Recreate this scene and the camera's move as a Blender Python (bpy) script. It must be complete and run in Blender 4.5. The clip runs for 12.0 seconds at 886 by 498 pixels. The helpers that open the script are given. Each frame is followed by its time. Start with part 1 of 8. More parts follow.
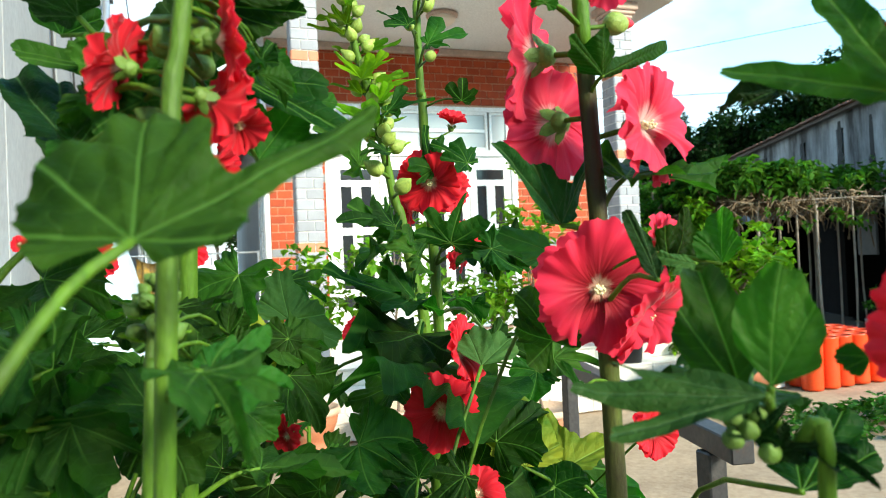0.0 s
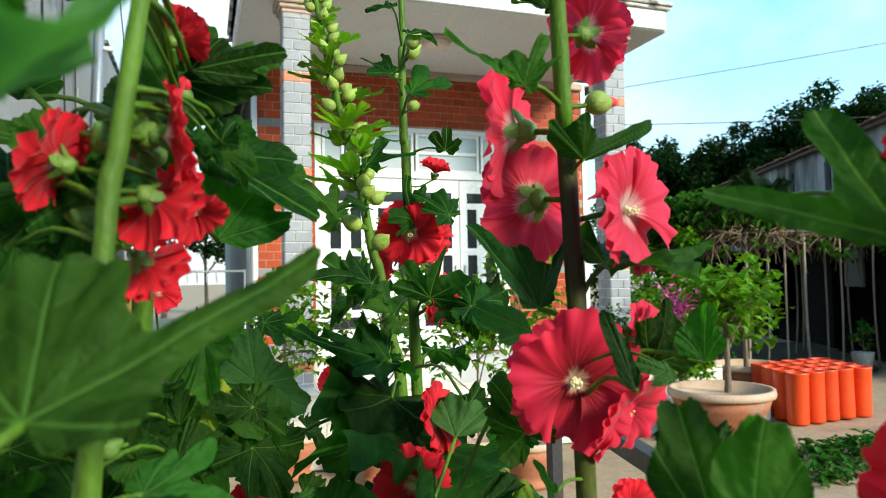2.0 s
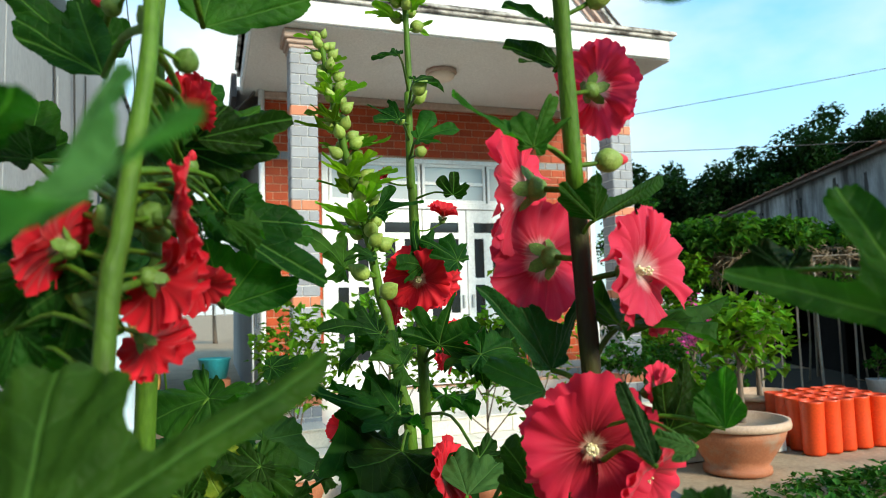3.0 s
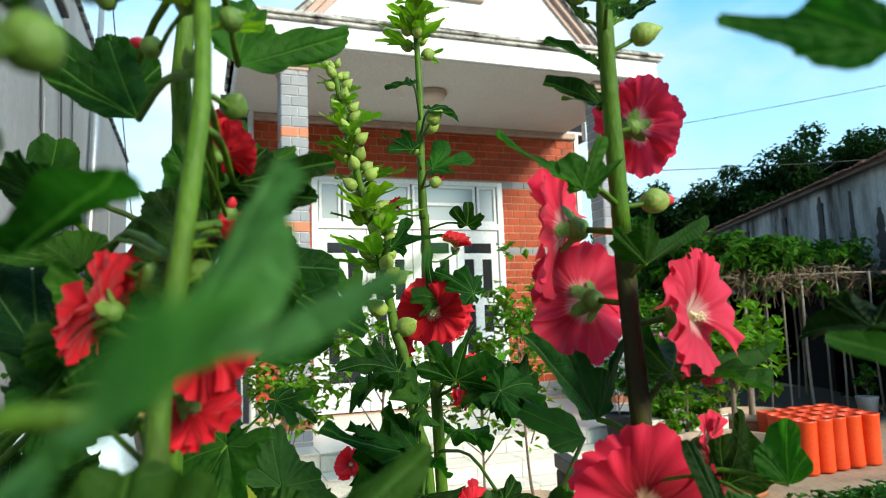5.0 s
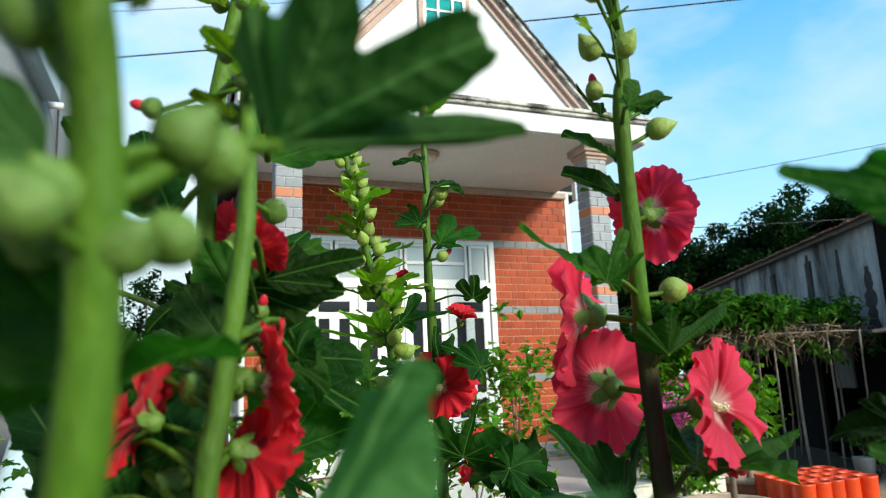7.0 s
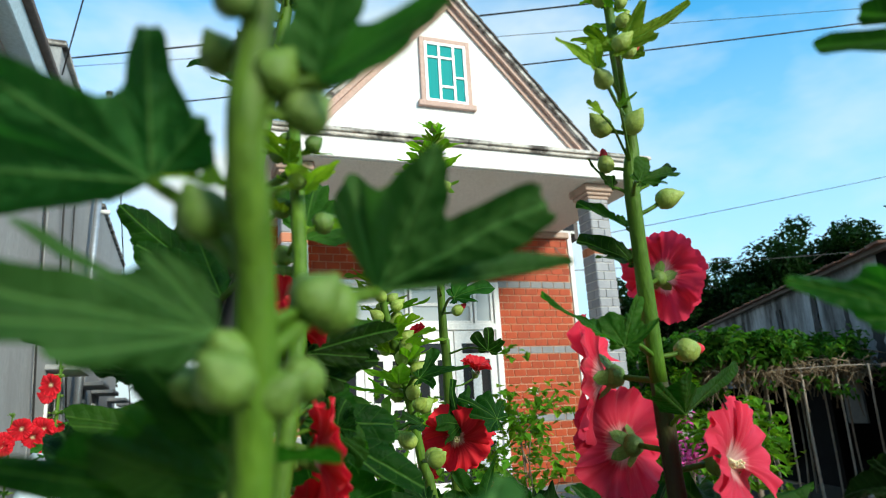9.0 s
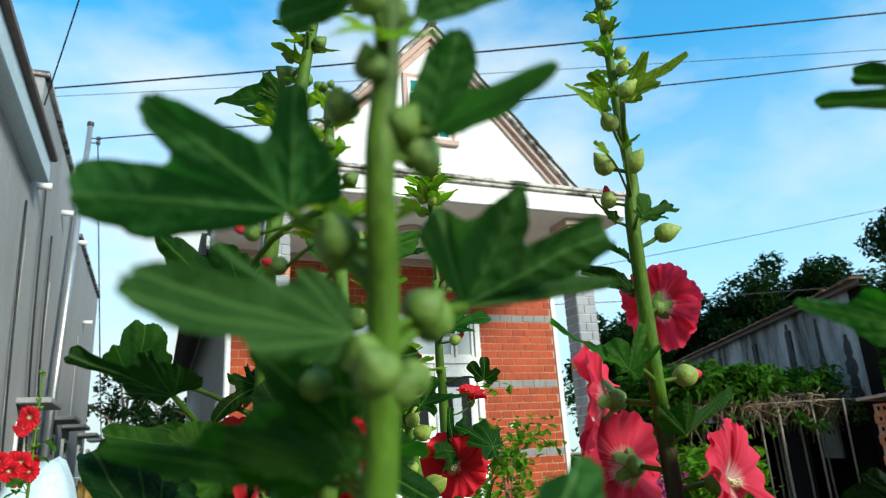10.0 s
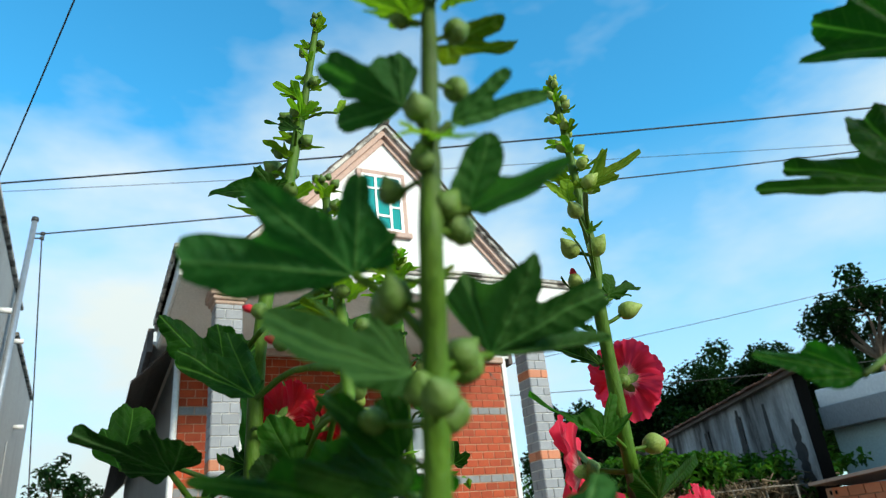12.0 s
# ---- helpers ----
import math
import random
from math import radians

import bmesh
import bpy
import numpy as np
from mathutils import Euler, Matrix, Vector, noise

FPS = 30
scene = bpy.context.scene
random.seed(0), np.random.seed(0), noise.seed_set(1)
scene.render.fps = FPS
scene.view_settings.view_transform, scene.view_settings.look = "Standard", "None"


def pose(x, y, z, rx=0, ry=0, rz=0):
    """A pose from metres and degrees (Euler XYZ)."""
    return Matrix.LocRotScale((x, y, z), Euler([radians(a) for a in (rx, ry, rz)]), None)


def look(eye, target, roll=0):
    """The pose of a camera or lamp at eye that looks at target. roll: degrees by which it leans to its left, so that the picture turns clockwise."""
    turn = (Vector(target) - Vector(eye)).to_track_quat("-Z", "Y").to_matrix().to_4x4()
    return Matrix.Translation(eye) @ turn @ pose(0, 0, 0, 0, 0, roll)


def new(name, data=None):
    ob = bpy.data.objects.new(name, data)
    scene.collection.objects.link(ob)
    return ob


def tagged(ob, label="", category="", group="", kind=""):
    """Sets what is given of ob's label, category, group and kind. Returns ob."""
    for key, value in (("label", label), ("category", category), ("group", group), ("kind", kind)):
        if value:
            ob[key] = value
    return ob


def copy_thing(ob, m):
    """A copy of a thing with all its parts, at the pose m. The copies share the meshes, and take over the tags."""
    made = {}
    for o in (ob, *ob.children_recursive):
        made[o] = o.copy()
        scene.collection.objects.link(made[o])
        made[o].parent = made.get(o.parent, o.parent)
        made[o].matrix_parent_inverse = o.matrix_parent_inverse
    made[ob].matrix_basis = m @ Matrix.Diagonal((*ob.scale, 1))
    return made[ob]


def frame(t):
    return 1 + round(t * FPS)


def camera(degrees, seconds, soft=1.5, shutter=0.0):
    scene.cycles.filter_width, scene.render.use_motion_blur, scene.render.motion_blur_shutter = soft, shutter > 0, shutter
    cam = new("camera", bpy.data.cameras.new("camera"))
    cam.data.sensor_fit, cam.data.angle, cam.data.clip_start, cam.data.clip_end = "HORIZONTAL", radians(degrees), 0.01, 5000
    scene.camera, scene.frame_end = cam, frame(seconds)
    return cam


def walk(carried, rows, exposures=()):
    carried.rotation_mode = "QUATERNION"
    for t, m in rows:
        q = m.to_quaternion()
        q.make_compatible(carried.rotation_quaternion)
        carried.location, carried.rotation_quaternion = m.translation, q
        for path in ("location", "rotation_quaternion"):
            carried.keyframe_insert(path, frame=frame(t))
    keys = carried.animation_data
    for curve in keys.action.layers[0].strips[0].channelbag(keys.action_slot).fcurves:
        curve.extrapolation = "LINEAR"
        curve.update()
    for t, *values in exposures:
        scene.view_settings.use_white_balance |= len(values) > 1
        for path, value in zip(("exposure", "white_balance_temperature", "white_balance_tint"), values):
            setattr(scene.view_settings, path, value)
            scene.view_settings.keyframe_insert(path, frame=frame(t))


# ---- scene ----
# ---- camera ----
cam = camera(65.73, 12.0, soft=0.55)
# seconds, eye x y z, yaw (left of +y), pitch up, roll, fitted
ROWS = [
    (0, -0.0118, -0.0141, 1.2878, -18.421, 1.028, -2.471),
    (0.5, 0.0082, -0.0171, 1.3140, -19.417, 1.171, -0.998),
    (1, 0.0148, -0.0134, 1.3296, -19.523, 1.726, -0.559),
    (1.5, 0.0185, -0.0070, 1.3390, -19.385, 2.193, -0.763),
    (2, 0.0159, 0.0089, 1.3474, -19.301, 2.523, -1.074),
    (2.5, 0.0179, 0.0151, 1.3657, -19.230, 3.909, -1.170),
    (3, 0.0179, 0.0183, 1.3782, -18.744, 4.827, -1.707),
    (3.2, 0.0143, 0.0240, 1.3808, -18.415, 5.390, -2.158),
    (4.8, -0.0151, 0.0602, 1.4050, -19.511, 6.198, -2.305),
    (5, -0.0176, 0.0558, 1.4040, -19.928, 6.350, -2.105),
    (5.5, -0.0314, 0.0637, 1.4043, -20.948, 7.935, -1.453),
    (6, -0.0401, 0.0672, 1.4044, -21.259, 9.506, -1.898),
    (6.5, -0.0449, 0.0616, 1.4203, -21.083, 10.573, -2.514),
    (7, -0.0455, 0.0564, 1.4316, -20.970, 11.031, -2.240),
    (7.5, -0.0484, 0.0440, 1.4420, -20.791, 12.258, -1.820),
    (7.7, -0.0532, 0.0433, 1.4441, -20.399, 12.601, -2.153),
    (9.3, -0.0879, 0.0175, 1.4503, -21.246, 15.184, -3.723),
    (9.5, -0.0976, 0.0131, 1.4469, -22.122, 15.980, -3.404),
    (10, -0.1215, 0.0041, 1.4387, -22.915, 17.019, -3.400),
    (10.5, -0.1340, -0.0092, 1.4327, -24.576, 18.862, -4.116),
    (11, -0.1412, -0.0126, 1.4266, -26.527, 20.725, -5.339),
    (11.5, -0.1548, -0.0180, 1.4245, -27.651, 23.477, -5.618),
    (12, -0.1682, -0.0227, 1.4132, -27.921, 24.375, -5.913),
]


def aim(x, y, z, yaw, pitch, roll):
    a, b = radians(yaw), radians(pitch)
    return look((x, y, z), (x - math.sin(a) * math.cos(b), y + math.cos(a) * math.cos(b), z + math.sin(b)), roll)


walk(cam, [(row[0], aim(*row[1:])) for row in ROWS], [(0, 0.85, 7000, 5), (0.5, 0.62, 7000, 5), (1, 0.56, 7000, 5), (2, 0.30, 7000, 5), (3, 0.15, 7000, 5), (5, 0.13, 6900, 5), (7, -0.02, 6800, 5), (9.5, -0.06, 6800, 5), (12, -0.15, 6800, 5)])

cam.data.dof.use_dof = True
cam.data.dof.focus_distance = 1.1
cam.data.dof.aperture_fstop = 9.5

# ---- world and sun ----
SUN_EL, SUN_AZ = 25.0, 26.0  # degrees above the ground; to the right of straight behind the house's front
world = bpy.data.worlds.new("sky")
scene.world = world
world.use_nodes = True
wt = world.node_tree
wt.nodes.clear()


def link(tree, a, b):
    tree.links.new(a, b)


w_out = wt.nodes.new("ShaderNodeOutputWorld")
w_bg = wt.nodes.new("ShaderNodeBackground")
w_sky = wt.nodes.new("ShaderNodeTexSky")
w_sky.sky_type, w_sky.sun_disc = "NISHITA", False
w_sky.sun_elevation, w_sky.sun_rotation = radians(SUN_EL), radians(180 - SUN_AZ)
w_sky.air_density, w_sky.dust_density, w_sky.ozone_density = 1.0, 0.4, 1.6
w_co = wt.nodes.new("ShaderNodeTexCoord")
w_map = wt.nodes.new("ShaderNodeMapping")
w_map.inputs["Location"].default_value = (0.35, 0.1, 0.55)
w_map.inputs["Scale"].default_value = (1.0, 1.0, 2.1)
w_noise = wt.nodes.new("ShaderNodeTexNoise")
w_noise.inputs["Scale"].default_value, w_noise.inputs["Detail"].default_value = 1.35, 6.0
w_noise.inputs["Roughness"].default_value = 0.52
w_ramp = wt.nodes.new("ShaderNodeValToRGB")
w_ramp.color_ramp.elements[0].position, w_ramp.color_ramp.elements[1].position = 0.41, 0.60
w_mix = wt.nodes.new("ShaderNodeMixRGB")
w_mix.inputs["Color2"].default_value = (7.6, 8.4, 8.7, 1)
w_blue = wt.nodes.new("ShaderNodeMixRGB")
w_blue.blend_type = "MULTIPLY"
w_blue.inputs["Fac"].default_value = 1.0
w_blue.inputs["Color2"].default_value = (0.60, 2.45, 3.0, 1)
link(wt, w_co.outputs["Generated"], w_map.inputs["Vector"])
link(wt, w_map.outputs["Vector"], w_noise.inputs["Vector"])
link(wt, w_noise.outputs["Fac"], w_ramp.inputs["Fac"])
w_sep = wt.nodes.new("ShaderNodeSeparateXYZ")  # clouds thin out towards the zenith
w_high = wt.nodes.new("ShaderNodeMapRange")
w_high.inputs["From Min"].default_value, w_high.inputs["From Max"].default_value = 0.55, 0.85
w_high.inputs["To Min"].default_value, w_high.inputs["To Max"].default_value = 1.0, 0.2
w_thin = wt.nodes.new("ShaderNodeMath")
w_thin.operation = "MULTIPLY"
link(wt, w_co.outputs["Generated"], w_sep.inputs["Vector"])
link(wt, w_sep.outputs["Z"], w_high.inputs["Value"])
link(wt, w_ramp.outputs["Color"], w_thin.inputs[0])
link(wt, w_high.outputs["Result"], w_thin.inputs[1])
link(wt, w_thin.outputs[0], w_mix.inputs["Fac"])
link(wt, w_sky.outputs["Color"], w_blue.inputs["Color1"])
link(wt, w_blue.outputs["Color"], w_mix.inputs["Color1"])
w_low = wt.nodes.new("ShaderNodeMapRange")
w_low.inputs["From Min"].default_value, w_low.inputs["From Max"].default_value = 0.52, 0.08
w_low.inputs["To Max"].default_value = 0.8
w_haze = wt.nodes.new("ShaderNodeMixRGB")
w_haze.inputs["Color2"].default_value = (6.0, 7.1, 7.6, 1)
link(wt, w_sep.outputs["Z"], w_low.inputs["Value"])
link(wt, w_low.outputs["Result"], w_haze.inputs["Fac"])
link(wt, w_mix.outputs["Color"], w_haze.inputs["Color1"])
link(wt, w_haze.outputs["Color"], w_bg.inputs["Color"])
w_bg.inputs["Strength"].default_value = 0.13
link(wt, w_bg.outputs["Background"], w_out.inputs["Surface"])

sun = new("sun", bpy.data.lights.new("sun", "SUN"))
sun.data.energy, sun.data.angle, sun.data.color = 5.0, radians(14), (1.0, 0.93, 0.80)
_e, _a = radians(SUN_EL), radians(SUN_AZ)
sun.matrix_world = look((math.sin(_a) * math.cos(_e) * 30, -math.cos(_a) * math.cos(_e) * 30, math.sin(_e) * 30), (0, 0, 0))


# ---- materials ----
def nodes_of(name):
    m = bpy.data.materials.new(name)
    m.use_nodes = True
    t = m.node_tree
    return m, t, t.nodes["Principled BSDF"]


def add(t, kind, **values):
    n = t.nodes.new(kind)
    for key, v in values.items():
        n.inputs[key.replace("_", " ")].default_value = v
    return n


def noise_fac(t, scale, detail=4.0, rough=0.6, where=None):
    n = add(t, "ShaderNodeTexNoise", Scale=scale, Detail=detail, Roughness=rough)
    link(t, where, n.inputs["Vector"])
    return n.outputs["Fac"]


def mixed(t, fac, a, b, blend="MIX"):
    n = t.nodes.new("ShaderNodeMixRGB")
    n.blend_type = blend
    for socket, v in (("Fac", fac), ("Color1", a), ("Color2", b)):
        if hasattr(v, "links"):
            link(t, v, n.inputs[socket])
        else:
            n.inputs[socket].default_value = v if socket == "Fac" else (*v, 1)
    return n.outputs["Color"]


def ramped(t, fac, lo, hi):
    n = t.nodes.new("ShaderNodeMapRange")
    n.inputs["From Min"].default_value, n.inputs["From Max"].default_value = lo, hi
    link(t, fac, n.inputs["Value"])
    return n.outputs["Result"]


def surf(name, a, b, scale=6.0, rough=0.7, bump=0.15, fine=90.0, vary=0.0, metal=0.0, stain=None, stain_at=(0.52, 0.7), stain_scale=1.3, stretch=(1, 1, 1), spec=0.5):
    """A painted, fired or worn surface: two scales of colour, fine relief, shape-of-their-own stains, a tone of its own for each piece."""
    m, t, p = nodes_of(name)
    pos = t.nodes.new("ShaderNodeNewGeometry").outputs["Position"]
    mp = t.nodes.new("ShaderNodeMapping")
    mp.inputs["Scale"].default_value = stretch
    link(t, pos, mp.inputs["Vector"])
    at = mp.outputs["Vector"]
    col = mixed(t, ramped(t, noise_fac(t, scale, where=at), 0.3, 0.7), a, b)
    col = mixed(t, ramped(t, noise_fac(t, fine, 3, where=at), 0.35, 0.75), col, tuple(c * 0.8 for c in a))
    if stain:
        col = mixed(t, ramped(t, noise_fac(t, stain_scale, 6, 0.65, at), *stain_at), col, stain)
    if vary:
        ob = t.nodes.new("ShaderNodeObjectInfo")
        hsv = t.nodes.new("ShaderNodeHueSaturation")
        mr = t.nodes.new("ShaderNodeMapRange")
        mr.inputs["To Min"].default_value, mr.inputs["To Max"].default_value = 1 - vary, 1 + vary
        geo = t.nodes.new("ShaderNodeNewGeometry")
        s = t.nodes.new("ShaderNodeMath")
        s.operation = "ADD"
        f = t.nodes.new("ShaderNodeMath")
        f.operation = "FRACT"
        link(t, ob.outputs["Random"], s.inputs[0])
        link(t, geo.outputs["Random Per Island"], s.inputs[1])
        link(t, s.outputs[0], f.inputs[0])
        link(t, f.outputs[0], mr.inputs["Value"])
        link(t, mr.outputs["Result"], hsv.inputs["Value"])
        link(t, col, hsv.inputs["Color"])
        col = hsv.outputs["Color"]
    link(t, col, p.inputs["Base Color"])
    p.inputs["Roughness"].default_value, p.inputs["Metallic"].default_value = rough, metal
    p.inputs["Specular IOR Level"].default_value = spec
    if bump:
        bn = t.nodes.new("ShaderNodeBump")
        bn.inputs["Strength"].default_value, bn.inputs["Distance"].default_value = bump, 0.004
        link(t, noise_fac(t, fine, 5, where=at), bn.inputs["Height"])
        link(t, bn.outputs["Normal"], p.inputs["Normal"])
    return m


M_BRICK = surf("red_brick", (0.33, 0.042, 0.011), (0.45, 0.076, 0.018), 9, 0.6, 0.25, 140, vary=0.18, spec=0.25)
M_GREY_BRICK = surf("grey_brick", (0.25, 0.26, 0.29), (0.34, 0.35, 0.38), 9, 0.6, 0.25, 140, vary=0.12)
M_DARK_BAND = surf("slate_band", (0.17, 0.18, 0.20), (0.25, 0.26, 0.28), 9, 0.6, 0.2, 140, vary=0.12)
M_ORANGE_BRICK = surf("orange_brick", (0.52, 0.17, 0.08), (0.6, 0.22, 0.11), 9, 0.6, 0.2, 140, vary=0.1)
M_MORTAR = surf("mortar", (0.50, 0.29, 0.19), (0.58, 0.36, 0.26), 14, 0.9, 0.3, 160)
M_PALE_MORTAR = surf("pale_mortar", (0.68, 0.67, 0.66), (0.76, 0.75, 0.73), 14, 0.9, 0.3, 160)
M_WHITE = surf("white_paint", (0.78, 0.78, 0.78), (0.84, 0.84, 0.83), 3, 0.6, 0.1, 60, stain=(0.66, 0.62, 0.56), stain_at=(0.6, 0.8), stretch=(1, 1, 0.4))
M_SOFFIT = surf("soffit_paint", (0.62, 0.60, 0.57), (0.68, 0.66, 0.63), 2, 0.8, 0.1, 50, stain=(0.5, 0.46, 0.42), stain_at=(0.6, 0.85))
M_MOULD = surf("stained_moulding", (0.62, 0.58, 0.54), (0.7, 0.66, 0.62), 5, 0.8, 0.3, 40, stain=(0.06, 0.05, 0.045), stain_at=(0.42, 0.6), stain_scale=4.0, stretch=(1, 1, 2))
M_PINK_TRIM = surf("pink_beige_paint", (0.50, 0.33, 0.28), (0.58, 0.40, 0.34), 4, 0.7, 0.1, 60, stain=(0.5, 0.36, 0.3), stain_at=(0.55, 0.75))
M_CAP = surf("brown_beige_paint", (0.42, 0.29, 0.23), (0.5, 0.36, 0.29), 6, 0.7, 0.2, 60, stain=(0.24, 0.17, 0.14), stain_at=(0.55, 0.75), stain_scale=5)
M_STEEL_WHITE = surf("white_enamel", (0.8, 0.81, 0.82), (0.84, 0.85, 0.86), 2, 0.35, 0.03, 40)
M_ROOF = surf("weathered_roof_tile", (0.09, 0.075, 0.07), (0.15, 0.12, 0.11), 7, 0.85, 0.4, 50, vary=0.2)
M_GREY_WALL = surf("grey_render", (0.30, 0.31, 0.32), (0.36, 0.37, 0.38), 1.2, 0.85, 0.2, 45, stain=(0.23, 0.235, 0.24), stain_at=(0.5, 0.75), stain_scale=0.9, stretch=(1, 1, 0.35))
M_SHED = surf("weathered_grey_plaster", (0.29, 0.315, 0.34), (0.39, 0.42, 0.45), 1.6, 0.9, 0.3, 40, stain=(0.03, 0.031, 0.033), stain_at=(0.40, 0.58), stain_scale=0.9, stretch=(1.2, 1.2, 0.3))
M_TILE = surf("cream_tile", (0.70, 0.66, 0.58), (0.76, 0.72, 0.65), 5, 0.3, 0.05, 60, vary=0.05)
M_GROUND = surf("dusty_concrete", (0.36, 0.245, 0.150), (0.50, 0.385, 0.265), 1.7, 0.9, 0.5, 30, stain=(0.19, 0.12, 0.07), stain_at=(0.45, 0.72), stain_scale=1.7)
M_SOIL = surf("red_brown_soil", (0.11, 0.05, 0.028), (0.19, 0.095, 0.055), 9, 0.95, 0.8, 60)
M_TERRA = surf("terracotta", (0.36, 0.12, 0.055), (0.46, 0.18, 0.09), 8, 0.75, 0.2, 80, stain=(0.3, 0.2, 0.14), stain_at=(0.55, 0.75), stain_scale=6)
M_RIM = surf("pale_terracotta", (0.5, 0.33, 0.23), (0.58, 0.42, 0.31), 8, 0.7, 0.2, 80)
M_ORANGE = surf("orange_plastic", (0.72, 0.055, 0.008), (0.82, 0.08, 0.012), 5, 0.42, 0.05, 60, vary=0.12)
M_BLACK = surf("black_plastic", (0.012, 0.012, 0.013), (0.03, 0.03, 0.03), 8, 0.5, 0.1, 60)
M_DARKSTEEL = surf("dark_steel", (0.035, 0.035, 0.04), (0.07, 0.068, 0.066), 12, 0.5, 0.2, 60, metal=0.4, stain=(0.12, 0.06, 0.03), stain_at=(0.6, 0.75), stain_scale=8)
M_STEEL = surf("galvanised_steel", (0.42, 0.44, 0.46), (0.55, 0.57, 0.6), 9, 0.4, 0.05, 60, metal=0.7)
M_WOODPOLE = surf("bleached_pole", (0.22, 0.18, 0.14), (0.36, 0.31, 0.26), 12, 0.9, 0.4, 70, stretch=(1, 1, 0.2), stain=(0.12, 0.1, 0.08), stain_at=(0.55, 0.7), stain_scale=9)
M_BARK = surf("bark", (0.13, 0.095, 0.07), (0.22, 0.17, 0.13), 14, 0.95, 0.7, 50, stretch=(1, 1, 0.4))
M_DRY = surf("dry_vine", (0.16, 0.115, 0.07), (0.26, 0.2, 0.13), 12, 0.95, 0.3, 60)
M_CABLE = surf("black_cable", (0.012, 0.012, 0.013), (0.02, 0.02, 0.02), 5, 0.6, 0.0, 30)
M_CLOTH = surf("pale_blue_tarpaulin", (0.5, 0.68, 0.78), (0.66, 0.8, 0.86), 2.5, 0.6, 0.2, 30)
M_BLUE = surf("pale_blue_paint", (0.42, 0.56, 0.64), (0.5, 0.63, 0.7), 3, 0.6, 0.1, 40)
M_BLANKET = surf("yellow_checked_cloth", (0.6, 0.38, 0.06), (0.08, 0.1, 0.16), 16, 0.9, 0.2, 80)
M_TEAL = surf("teal_plastic", (0.02, 0.28, 0.33), (0.03, 0.34, 0.4), 4, 0.4, 0.05, 40)
M_PINKFL = surf("magenta_bract", (0.55, 0.04, 0.26), (0.68, 0.1, 0.38), 30, 0.7, 0.1, 60)
M_IVORY = surf("ivory_plastic", (0.7, 0.66, 0.55), (0.74, 0.7, 0.6), 5, 0.4, 0.0, 30)
M_DARK = surf("dark_recess", (0.006, 0.006, 0.007), (0.012, 0.012, 0.013), 3, 0.9, 0.1, 40, spec=0.05)


def glass_mat(name, tint, rough=0.08, spec=0.8):
    m, t, p = nodes_of(name)
    p.inputs["Base Color"].default_value = (*tint, 1)
    p.inputs["Roughness"].default_value, p.inputs["Specular IOR Level"].default_value = rough, spec
    return m


M_GLASS_DARK = glass_mat("dark_window_glass", (0.018, 0.02, 0.022))
M_GLASS_TEAL = glass_mat("teal_window_glass", (0.0, 0.27, 0.27), 0.45, 0.05)
M_GLASS_PALE = glass_mat("frosted_transom_glass", (0.42, 0.46, 0.49), 0.2)
M_LAMP = glass_mat("lamp_glass", (0.62, 0.5, 0.4), 0.4)


